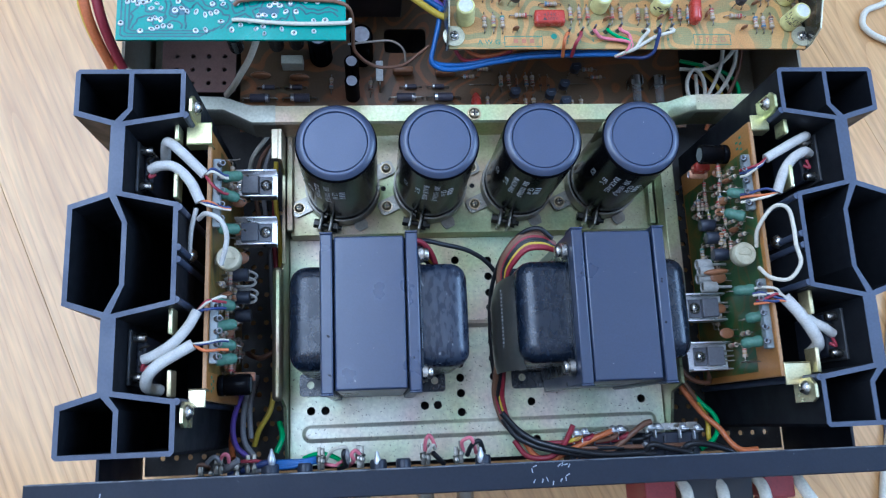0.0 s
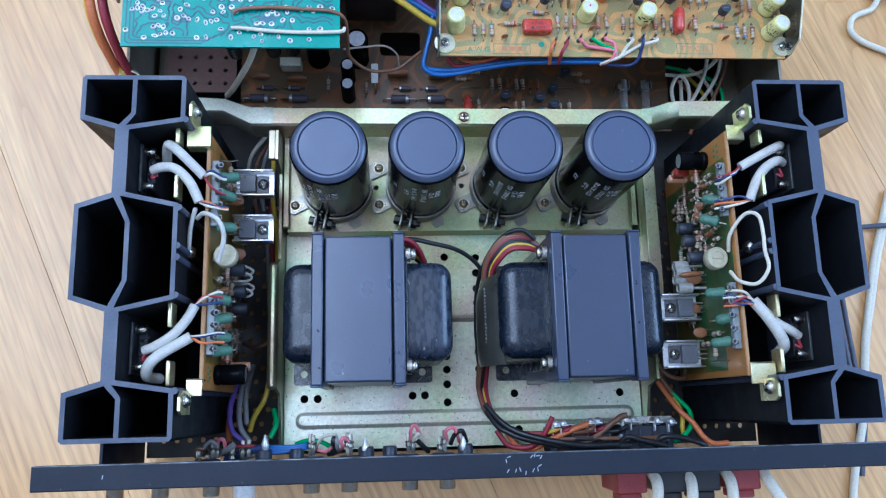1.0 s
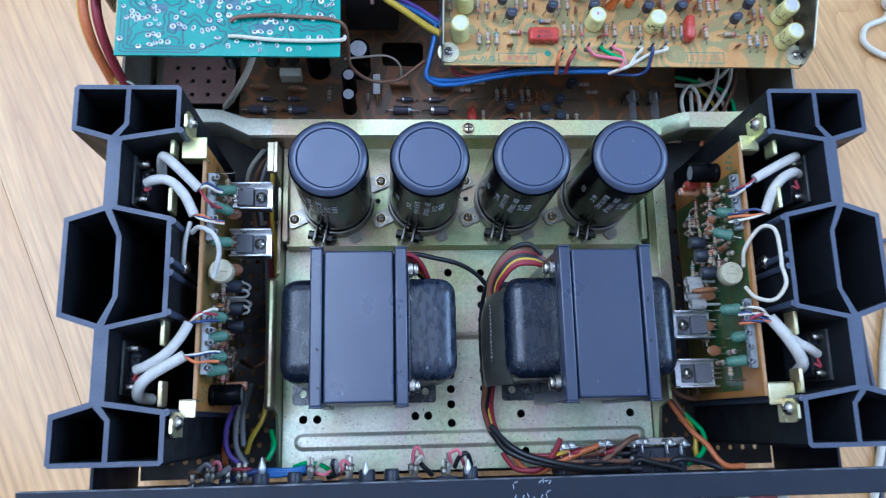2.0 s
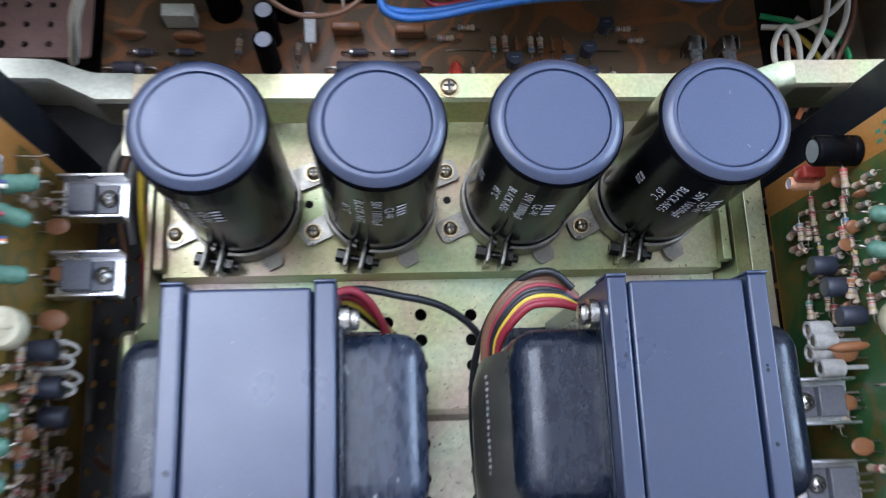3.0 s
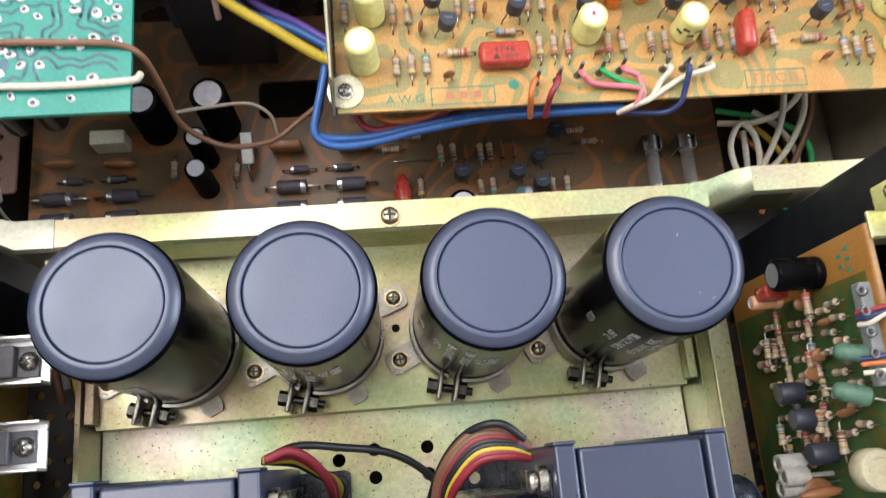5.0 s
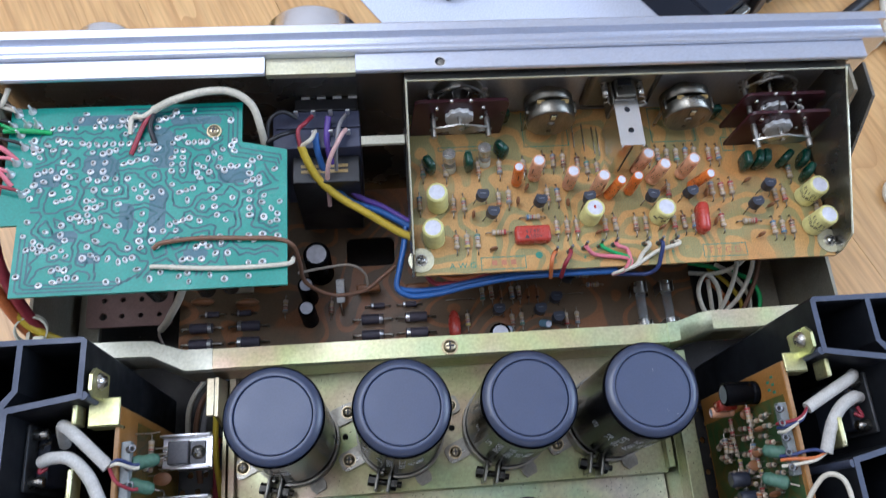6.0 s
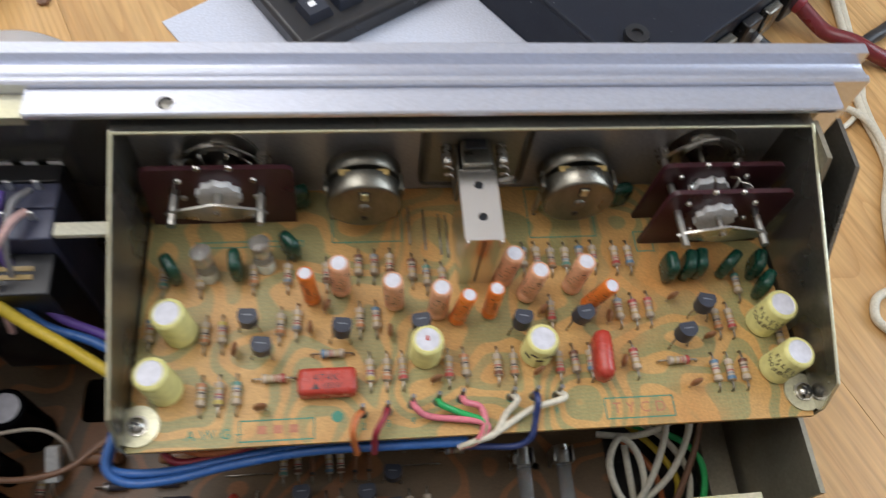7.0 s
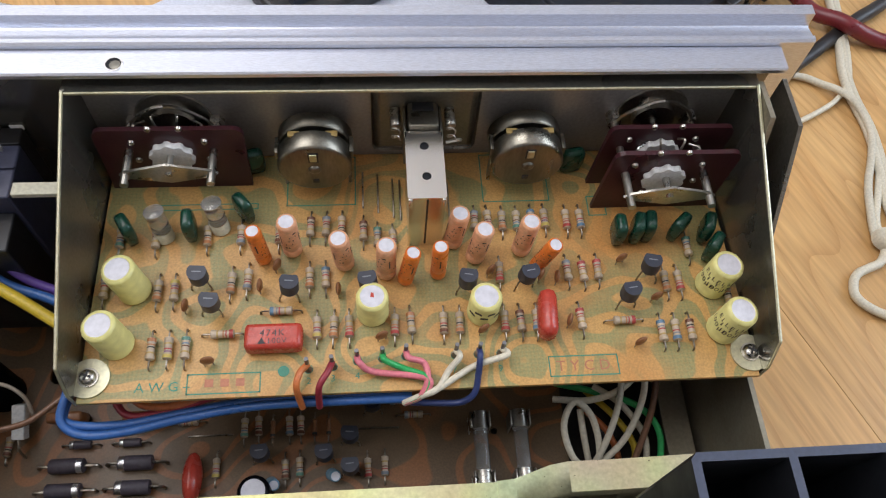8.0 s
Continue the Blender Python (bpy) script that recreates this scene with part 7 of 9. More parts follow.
    for k in range(22):
        y, z = r.uniform(-0.047, 0.010), r.uniform(0.022, 0.070)
        if k > 14:
            y, z = r.uniform(0.014, 0.058), r.uniform(0.020, 0.076)
        part("resistor", RES[r.randrange(7)], None, b, at=put(y, z, r.choice((0, 90, 0, 90, 20, 70))) @ Z((0, 0, r.uniform(0, 0.004))))
    for row, (z, lean) in enumerate(((0.074, 0), (0.066, 0), (0.057, 90), (0.049, 0), (0.038, 90), (0.029, 0))):
        for k in range(7):
            y = -0.0460 + 0.0062 * k + 0.0020 * (row % 2) + r.uniform(-0.001, 0.001)
            if abs(y - 0.0025) < 0.006 and z > 0.065:
                continue
            part("resistor", RES[r.randrange(7)], None, b, at=put(y, z + r.uniform(-0.0015, 0.0015), lean + r.uniform(-8, 8)) @ Z((0, 0, r.uniform(0, 0.002))) @ Matrix.Diagonal((0.82, 0.82, 0.82, 1)))
    for y, z, k in ((-0.048, 0.058, 80), (-0.040, 0.069, 20), (-0.031, 0.062, 70), (-0.013, 0.070, 30), (-0.006, 0.053, 60), (-0.024, 0.040, 10)):
        part("disc_capacitor", DISC, None, b, "brown disc capacitor", at=put(y, z, k) @ Matrix.Diagonal((1.1, 1.1, 1.1, 1)))
    for y, z in ((-0.040, 0.050), (-0.033, 0.044), (0.055, 0.072)):
        part("bare_lead", Shape().tube([(0, 0, 0), (0.0005, 0, 0.007), (0.0003, 0.0004, 0.010)], 0.0003, 6), LEAD, b, at=put(y, z))
    # two driver transistors, each in an aluminium channel that reaches inwards
    for y in (0.0498, 0.0238):
        ch = part("heat_channel", Shape().box(0.0045, 0.0262, y - 0.0076, y + 0.0076, 0.0420, 0.0431, 0.0003).box(0.0045, 0.0262, y - 0.0076, y - 0.0065, 0.0425, 0.0495, 0.0003).box(0.0045, 0.0262, y + 0.0065, y + 0.0076, 0.0425, 0.0495, 0.0003), ALU, b, "bent aluminium cooling channel")
        part("transistor", Shape().box(0.0075, 0.0165, y - 0.0050, y + 0.0050, 0.0431, 0.0470, 0.0005).box(0.0165, 0.0232, y - 0.0049, y + 0.0049, 0.0431, 0.0444, 0.0002), [GREY_EPOXY], ch, "grey tab transistor")
        for e in (-0.0026, 0, 0.0026):
            part("pin", Shape().box(0.0015, 0.0076, y + e - 0.0004, y + e + 0.0004, 0.0445, 0.0450), LEAD, ch)
        sc = Shape().lathe([(0.0031, 0), (0.0031, 0.0006), (0.0026, 0.0012), (0.0019, 0.0021), (0.0004, 0.0024)], 16).box(-0.0015, 0.0015, -0.0003, 0.0003, 0.0020, 0.00252, 0, 1).box(-0.0003, 0.0003, -0.0015, 0.0015, 0.0020, 0.00253, 0, 1)
        part("screw", sc, [NICKEL, BLACK_PLASTIC], ch, at=pose(0.0202, y, 0.0444, 0, 0, 30))
    return b


driver_board(pose(-0.1352, 0.0985, 0.0700), OLIVE_BOARD, "olive and tan", ((0.0424, 0.0088, 10), (0.0331, 0.0074, -15), (0.0163, 0.0078, 0), (-0.0202, 0.0062, -10), (-0.0301, 0.0070, 10), (-0.0391, 0.0068, -5), (-0.0458, 0.0074, 5)), 0.0016, looped=True)
driver_board(pose(0.1335, 0.0985, 0.0720, 0, 0, 180), DRIVER_BOARD, "green and tan", ((-0.0288, 0.0070, -15), (-0.0177, 0.0098, -20), (0.0208, 0.0098, 0), (0.0341, 0.0054, 8), (0.0463, 0.0092, 5)), 0.0027)

# ---- brackets, clips and output transistors at the heat sinks
ZINC_CLIP = mat("bright_yellow_zinc", (0.66, 0.63, 0.38), 0.34, 0.85, (0.56, 0.50, 0.20), 60, 0.6, hue=0.04)
DULL_PLATE = mat("dull_grey_plate", (0.060, 0.060, 0.062), 0.45, 0.3, (0.035, 0.035, 0.036), 120, 0.6)
CLIPS = {(-1, 1): (-0.1456, -0.1338, 0.1535, 0.1648), (-1, -1): (-0.1414, -0.1338, 0.0310, 0.0393), (1, 1): (0.1336, 0.1430, 0.1578, 0.1662), (1, -1): (0.1340, 0.1470, 0.0308, 0.0416)}
for sx in (-1, 1):
    for yb, k in ((0.169, 1), (0.028, -1)):
        br = thing("board_bracket", (sx * 0.1400, yb, 0.150), "yellow-zinc bracket clipping the driver board to the heat sink", "bracket", "board brackets")
        xa, xc = sorted((sx * 0.1418, sx * 0.1405))
        wpart("upright", Shape().plate([(yb - 0.0055, 0.158), (yb + 0.0055, 0.158), (yb + 0.0055, 0.173), (yb + 0.0025, 0.1765), (yb - 0.0035, 0.1765), (yb - 0.0055, 0.173)], (), xa, xc, at=Matrix(((0, 0, 1, 0), (1, 0, 0, 0), (0, 1, 0, 0), (0, 0, 0, 1)))), ZINC_CLIP, br)
        x0, x1, y0, y1 = CLIPS[(sx, k)]
        wpart("clip", Shape().box(x0, x1, y0, y1, 0.1628, 0.1640, 0.0004).box(x0, x1, y0 if k > 0 else y1 - 0.0012, y0 + 0.0012 if k > 0 else y1, 0.1560, 0.1640, 0.0004), ZINC_CLIP, br, "square yellow-zinc board clip")
        s2 = Shape().lathe([(0.0034, 0), (0.0034, 0.0007), (0.0029, 0.0014), (0.0020, 0.0026), (0.0004, 0.0029)], 16)
        wpart("screw", s2, NICKEL, br, at=Matrix.Translation((sx * 0.1404, yb + 0.001, 0.1690)) @ pose(0, 0, 0, 0, -sx * 90, 0))
    for y, z1 in ((0.1600, 0.1690), (0.1320, 0.1680), (0.0690, 0.1690), (0.0415, 0.1680)):
        x = sx * 0.1490
        solid("insulator_tab", Shape().box(x - 0.0010, x + 0.0010, y - 0.0056, y + 0.0062, z1 - 0.010, z1, 0.0006), ZINC_CLIP, "pale yellow-zinc tab at the heat sink", "tab", "heat sink tabs")
    mids = Shape().lathe([(0.0036, 0), (0.0036, 0.0008), (0.0030, 0.0018), (0.0020, 0.0032), (0.0004, 0.0035)], 16)
    solid("screw", mids, NICKEL, "nickel screw in the heat sink wall", "screw", at=Matrix.Translation((sx * 0.1448, 0.1020, 0.1540)) @ pose(0, 0, 0, 0, -sx * 90, 0))
    for y in (0.1445, 0.0545):
        tr = thing("power_transistor", (sx * 0.167, y, 0.128), "black flat power transistor screwed to the heat sink", "transistor", "power transistors")
        xm = sorted((sx * 0.1697, sx * 0.1682))
        wpart("plate", Shape().box(xm[0], xm[1], y - 0.0125, y + 0.0125, 0.122, 0.160, 0.0005), DULL_PLATE, tr)
        wpart("body", Shape().box(min(sx * 0.1682, sx * 0.1635), max(sx * 0.1682, sx * 0.1635), y - 0.0105, y + 0.0105, 0.124, 0.152, 0.0012), BLACK_EPOXY, tr)
        for e in (-0.009, 0.009):
            wpart("screw", Shape().rod((sx * 0.1682, y + e, 0.156), (sx * 0.1625, y + e, 0.156), 0.0022, 12, 0, 0.0004), NICKEL, tr)
        for e in (-0.004, 0.0, 0.004):
            wpart("pin", Shape().tube([(sx * 0.1660, y + e, 0.152), (sx * 0.1645, y + e, 0.158), (sx * 0.1600, y + e * 1.2, 0.1605)], 0.0006, 6), LEAD, tr)

# ---- white sleeved leads from the power transistors to the boards
SL = "white glass-fibre sleeved lead"
for pts, r in (([(-0.1585, 0.1500, 0.150), (-0.1560, 0.1540, 0.160), (-0.1535, 0.1545, 0.1650), (-0.1480, 0.1500, 0.1660), (-0.1365, 0.1385, 0.1640)], 0.0027), ([(-0.1620, 0.1420, 0.1620), (-0.1570, 0.1430, 0.1645), (-0.1500, 0.1420, 0.1650), (-0.1430, 0.1350, 0.1650), (-0.1385, 0.1255, 0.1635)], 0.0027),
               ([(-0.1620, 0.0530, 0.1615), (-0.1560, 0.0550, 0.1640), (-0.1480, 0.0600, 0.1650), (-0.1420, 0.0670, 0.1650), (-0.1385, 0.0740, 0.1640)], 0.0026), ([(-0.1580, 0.0400, 0.1480), (-0.1610, 0.0410, 0.1580), (-0.1590, 0.0460, 0.1635), (-0.1530, 0.0515, 0.1640), (-0.1400, 0.0590, 0.1635)], 0.0030),
               ([(0.1640, 0.1560, 0.1600), (0.1600, 0.1540, 0.1640), (0.1520, 0.1500, 0.1650), (0.1390, 0.1430, 0.1635)], 0.0027), ([(0.1640, 0.1465, 0.1600), (0.1590, 0.1460, 0.1645), (0.1520, 0.1420, 0.1650), (0.1465, 0.1350, 0.1650), (0.1425, 0.1250, 0.1635)], 0.0028),
               ([(0.1385, 0.0725, 0.1640), (0.1440, 0.0650, 0.1650), (0.1500, 0.0565, 0.1640), (0.1540, 0.0500, 0.1610), (0.1545, 0.0460, 0.1520)], 0.0032), ([(0.1420, 0.0700, 0.1625), (0.1500, 0.0610, 0.1640), (0.1560, 0.0575, 0.1640), (0.1620, 0.0545, 0.1610)], 0.0026)):
    wire("sleeved_lead", pts, r * 0.9, WHITE_SLEEVE, SL + " from a power transistor to the driver board", "lead", "white sleeved leads")
wire("wire", [(-0.1410, 0.1230, 0.1600), (-0.1425, 0.1130, 0.1620), (-0.1445, 0.1020, 0.1560)], 0.0011, WHITE_SLEEVE, "thin white wire to a heat sink screw", group="thin white wires")
wire("wire", [(-0.1400, 0.1180, 0.1600), (-0.1350, 0.1190, 0.1660), (-0.1280, 0.1150, 0.1680), (-0.1255, 0.1070, 0.1660), (-0.1290, 0.0960, 0.1600)], 0.0012, WHITE_SLEEVE, "thin white wire arching over the board edge", group="thin white wires")
wire("wire", [(0.1310, 0.0990, 0.1580), (0.1300, 0.1070, 0.1640), (0.1360, 0.1160, 0.1700), (0.1410, 0.1140, 0.1740), (0.1420, 0.1040, 0.1750), (0.1420, 0.0960, 0.1750), (0.1430, 0.0870, 0.1750), (0.1380, 0.0800, 0.1720), (0.1320, 0.0820, 0.1660), (0.1300, 0.0880, 0.1600)], 0.0010, CREAM_WIRE, "thin white wire looping round a screw", group="thin white wires")
for sx, base in ((-1, ((-0.1365, 0.1385), (-0.1385, 0.1255), (-0.1385, 0.0740), (-0.1400, 0.0590))), (1, ((0.1390, 0.1430), (0.1425, 0.1250), (0.1385, 0.0725), (0.1420, 0.0700)))):
    r3 = random.Random(3 + sx)
    for k, (x, y) in enumerate(base):
        for m, label in ((NAVY_WIRE, "dark blue"), (ORANGE_WIRE, "orange") if k % 2 else (RED_WIRE, "red"), (CREAM_WIRE, "cream")):
            yo = y - (0.004 if y > 0.1 else -0.002) + r3.uniform(-0.005, 0.005)
            xe = sx * 0.1265
            wire("wire", [(x, y, 0.1635), ((x * 0.5 + xe * 0.5) + sx * 0.001, (y + yo) / 2 + r3.uniform(-0.002, 0.002), 0.1665), (xe + sx * 0.002, yo, 0.1630 - 0.001 * (sx < 0)), (xe - sx * 0.0015 * (k % 2), yo, 0.1600)], 0.0007, m, "thin " + label + " wire at the terminal strip", group="terminal wires")
    for y, z in ((0.1445, 0.1605), (0.0545, 0.1605)):
        wire("wire", [(sx * 0.1600, y - 0.0045, z), (sx * 0.1625, y - 0.0060, z + 0.001), (sx * 0.1610, y - 0.0020, z + 0.0015)], 0.0008, RED_WIRE, "thin red wire at a power transistor", group="transistor wires")

# ---- transformer wires between the two cores
TW = "transformer wires"
wire("wire", [(-0.0420, 0.1130, 0.118), (-0.033, 0.1160, 0.115), (-0.020, 0.1145, 0.110), (-0.006, 0.1120, 0.104), (0.005, 0.1060, 0.098), (0.0110, 0.0980, 0.092), (0.0115, 0.0850, 0.085), (0.0075, 0.060, 0.079), (0.0085, 0.045, 0.077)], 0.0013, BLACK_WIRE, "black transformer wire crossing the plate", group=TW)
for k, (m, label) in enumerate(((RED_WIRE, "red"), (RED_WIRE, "red"), (YELLOW_WIRE, "yellow"), (BLACK_WIRE, "black"))):
    wire("wire", [(-0.0420 - 0.001 * k, 0.1125, 0.122 - 0.004 * k), (-0.0350, 0.1145 - 0.0012 * k, 0.121 - 0.005 * k), (-0.0285, 0.1105 - 0.0012 * k, 0.115 - 0.005 * k), (-0.0245 + 0.001 * k, 0.1030, 0.105 - 0.005 * k), (-0.0245, 0.0960, 0.092 - 0.004 * k)], 0.0014, m, label + " transformer wire dipping behind the bell", group=TW)
LUG_END = [[(xl - 0.009, 0.0070, 0.091), (xl - 0.003, 0.0085, 0.0955), (xl, 0.0102, 0.0945)] if xl < 0.1 else [(0.060, 0.0035, 0.093), (xl - 0.02, 0.0030, 0.093), (xl, 0.0030, 0.089)] for xl in (0.0515, 0.0580, 0.0515, 0.0905, 0.104, 0.0775, 0.116, 0.0715)]
for k, (m, label) in enumerate(((RED_WIRE, "red"), (RED_WIRE, "red"), (YELLOW_WIRE, "yellow"), (BLACK_WIRE, "black"), (BLACK_WIRE, "black"), (RED_WIRE, "red"), (BROWN_WIRE, "brown"), (BROWN_WIRE, "brown"))):
    o = 0.0010 * k
    ex = (0.0108 - o * 0.6, 0.0455, 0.096 - 0.0016 * (k % 3))
    wire("wire", [(0.0370, 0.1065 + o * 0.5, 0.126), (0.0300, 0.1075 + o * 1.1, 0.128), (0.0220 - o * 0.3, 0.1070 + o * 1.15, 0.127), (0.0160 - o * 0.6, 0.1020 + o * 0.8, 0.123), (0.0122 - o * 0.6, 0.0950 + o * 0.3, 0.116), (0.0118 - o * 0.45, 0.0800, 0.109), (0.0118 - o * 0.45, 0.0620, 0.102), ex,
                     (0.0105 - o * 0.6, 0.0330, 0.088 - o * 0.3), (0.0135 - o * 0.3, 0.0210 - o * 0.4, 0.084), (0.0200 + o * 0.5, 0.0120 - o * 0.5, 0.085), (0.0300 + o, 0.0075 - o * 0.4, 0.087)] + LUG_END[k], 0.0013, m, label + " transformer wire bundled towards the rear", group=TW)
wire("wire", [(0.0350, 0.1120, 0.130), (0.0280, 0.1170, 0.132), (0.0200, 0.1160, 0.128), (0.0135, 0.1105, 0.118), (0.0090, 0.1020, 0.107), (0.0062, 0.0900, 0.096), (0.0060, 0.0700, 0.086), (0.0078, 0.0520, 0.080)], 0.0012, BLACK_WIRE, "black transformer wire arching over the bundle", group=TW)
# varnished paper wrapped round the bundle beside the bell
section = [(0.0135, 0.1395), (0.0105, 0.1370), (0.0070, 0.1310), (0.0045, 0.1230), (0.0035, 0.1140), (0.0040, 0.1050), (0.0060, 0.0970)]
rows = [(0.0440, 0.0018, 0.0), (0.0480, 0.0006, 0.0), (0.0560, 0.0, 0.0), (0.0700, 0.0, 0.0), (0.0820, 0.0, 0.0), (0.0880, 0.0010, 0.001), (0.0930, 0.0028, 0.002)]
sv = [(x + dx, y - 0.0035 * (0.1395 - z) / 0.04 * (y > 0.08), z - dz) for y, dx, dz in rows for x, z in section]
sv += [(x + 0.0005, y, z - 0.0004) for x, y, z in sv]
n0, n1 = len(section), len(rows) * len(section)
sf = [(k * n0 + i, (k + 1) * n0 + i, (k + 1) * n0 + i + 1, k * n0 + i + 1) for k in range(len(rows) - 1) for i in range(n0 - 1)]
sf += [tuple(reversed([i + n1 for i in f])) for f in sf]
rim = [k * n0 for k in range(len(rows))] + [(len(rows) - 1) * n0 + i for i in range(1, n0)] + [k * n0 + n0 - 1 for k in range(len(rows) - 2, -1, -1)] + list(range(n0 - 2, 0, -1))
sf += [(a, b, b + n1, a + n1) for a, b in zip(rim, rim[1:] + rim[:1])]
SPEAKER_WHITE = mat("cream_white_vinyl", (0.80, 0.76, 0.62), 0.42, 0, (0.72, 0.68, 0.54), 90, 0.5)
FADED_PRINT = mat("faded_pale_print", (0.34, 0.34, 0.33), 0.5, 0, (0.12, 0.12, 0.11), 500, 0.9)
wrapper = thing("wire_wrapper", (0.008, 0.068, 0.095), "dark varnished paper wrapped round the transformer wires", "wrapper")
wpart("sheet", Shape().add(sv, sf), VARNISHED, wrapper)
for k in range(16):
    y = 0.0560 + 0.0019 * k
    wpart("printed_bar", Shape().box(0, 0.0012 if k % 3 else 0.0008, 0, 0.0010, 0, 0.00008, at=Matrix.Translation((0.0060, y, 0.1290)) @ pose(0, 0, 0, 0, -58, 0)), FADED_PRINT, wrapper)

# ---- rear terminals
strip = thing("terminal_strip", (0.084, 0.011, 0.075), "tinned tag strip with soldered lugs behind black blocks", "terminal strip")
wpart("base", Shape().box(0.0475, 0.0930, 0.0106, 0.0118, 0.0712, 0.0905, 0.0003).box(0.0930, 0.1185, 0.0110, 0.0150, 0.0890, 0.0905, 0.0003), STEEL, strip)
for k, (x, y) in enumerate(((0.0490, 0.0128), (0.0535, 0.0132), (0.0690, 0.0138), (0.0735, 0.0140), (0.0900, 0.0145), (0.0945, 0.0142), (0.1085, 0.0135), (0.1165, 0.0128))):
    wpart("lug", Shape().box(x - 0.0021, x + 0.0021, y - 0.0026, y - 0.0012, 0.0890, 0.0985, 0.0005).box(x - 0.0021, x - 0.0014, y - 0.0070, y - 0.0015, 0.0915, 0.0950, 0.0002).lathe([(0.0016, 0), (0.0024, 0.0010), (0.0020, 0.0024), (0.0007, 0.0032)], 12, 0, pose(x, y - 0.0012, 0.0935)), SOLDER, strip)
for x0, x1 in ((0.0460, 0.0815), (0.0870, 0.1190)):
    tb = thing("terminal_block", ((x0 + x1) / 2, 0.003, 0.0712), "black moulded terminal block inside the rear panel", "terminal block", "terminal blocks")
    wpart("body", Shape().box(x0, x1, -0.0040, 0.0098, 0.0712, 0.0895, 0.0008), BLACK_EPOXY, tb)
    for k in range(4):
        xs = x0 + (x1 - x0) * (k + 0.5) / 4
        wpart("barrier", Shape().box(xs - 0.0006, xs + 0.0006, -0.0035, 0.0080, 0.0895, 0.0918, 0.0003), BLACK_EPOXY, tb)
for x, y in ((0.0850, 0.0030), (0.0885, 0.0010), (0.1080, 0.0012), (0.1120, 0.0008)):
    solid("wire_ferrule", Shape().rod((x, y, 0.0915), (x + 0.0012, y + 0.0015, 0.0965), 0.0011, 10), SOLDER, "tinned wire end at a terminal block", "ferrule", "ferrules")
wire("wire", [(0.0160, 0.0090, 0.0860), (0.0220, 0.0010, 0.0860), (0.0290, -0.0010, 0.0870), (0.0360, 0.0000, 0.0890), (0.0420, 0.0060, 0.0930), (0.0470, 0.0160, 0.0960)], 0.0015, RED_WIRE, "red wire soldered to a tag", group="rear terminal wires")
wire("wire", [(0.0190, 0.0140, 0.0840), (0.0270, 0.0010, 0.0840), (0.0360, -0.0020, 0.0860), (0.0460, 0.0030, 0.0910), (0.0570, 0.0080, 0.0950), (0.0680, 0.0120, 0.0970)], 0.0016, ORANGE_WIRE, "orange wire soldered to a tag", group="rear terminal wires")
wire("wire", [(0.0490, -0.0020, 0.0880), (0.0600, -0.0010, 0.0900), (0.0700, 0.0030, 0.0930), (0.0790, 0.0100, 0.0960), (0.0860, 0.0150, 0.0970), (0.0900, 0.0160, 0.0970)], 0.0016, BROWN_WIRE, "brown wire soldered to a tag", group="rear terminal wires")
wire("wire", [(0.0090, 0.0240, 0.0920), (0.0160, 0.0160, 0.0910), (0.0220, 0.0110, 0.0920), (0.0300, 0.0070, 0.0950), (0.0450, 0.0030, 0.0980), (0.0630, -0.0000, 0.0990), (0.0840, 0.0000, 0.0980)], 0.0017, BLACK_WIRE, "black wire along the rear panel", group="rear terminal wires")
wire("wire", [(0.0100, 0.0210, 0.0890), (0.0160, 0.0120, 0.0890), (0.0220, 0.0080, 0.0900), (0.0320, 0.0040, 0.0930), (0.0530, -0.0000, 0.0960), (0.0680, -0.0010, 0.0970), (0.0910, -0.0010, 0.0960)], 0.0017, BLACK_WIRE, "black wire along the rear panel", group="rear terminal wires")
wire("wire", [(0.0850, -0.0010, 0.0940), (0.0890, 0.0040, 0.0980), (0.0970, 0.0020, 0.0990), (0.1090, -0.0010, 0.0980), (0.1140, -0.0040, 0.0940)], 0.0016, BLACK_WIRE, "black wire bridging the terminal blocks", group="rear terminal wires")
wire("wire", [(0.1070, -0.0020, 0.0940), (0.1090, 0.0030, 0.0980), (0.1190, 0.0030, 0.0990), (0.1320, -0.0010, 0.0980), (0.1380, -0.0050, 0.0940)], 0.0016, BLACK_WIRE, "black wire bridging the terminal blocks", group="rear terminal wires")
wire("wire", [(0.1140, 0.0380, 0.0780), (0.1190, 0.0280, 0.0820), (0.1240, 0.0180, 0.0880), (0.1300, 0.0110, 0.0920), (0.1340, 0.0030, 0.0960), (0.1390, -0.0010, 0.0980), (0.1480, -0.0010, 0.0970)], 0.0016, ORANGE_WIRE, "orange wire near the rear corner", group="rear terminal wires")
wire("wire", [(0.1240, 0.0250, 0.0800), (0.1270, 0.0160, 0.0840), (0.1260, 0.0080, 0.0860), (0.1270, 0.0040, 0.0840)], 0.0014, YELLOW_WIRE, "yellow wire near the rear corner", group="rear terminal wires")
wire("wire", [(0.1210, 0.0320, 0.0780), (0.1260, 0.0250, 0.0810), (0.1310, 0.0180, 0.0850), (0.1310, 0.0110, 0.0880), (0.1270, 0.0050, 0.0900), (0.1190, -0.0000, 0.0900)], 0.0014, GREEN_WIRE, "green wire near the rear corner", group="rear terminal wires")
wire("wire", [(-0.1130, 0.0040, 0.1000), (-0.1050, 0.0040, 0.1020), (-0.0970, 0.0040, 0.1030), (-0.0900, 0.0050, 0.1020), (-0.0870, 0.0030, 0.0980)], 0.0011, BLUE_WIRE, "blue wire along the jacks", group="jack wires")
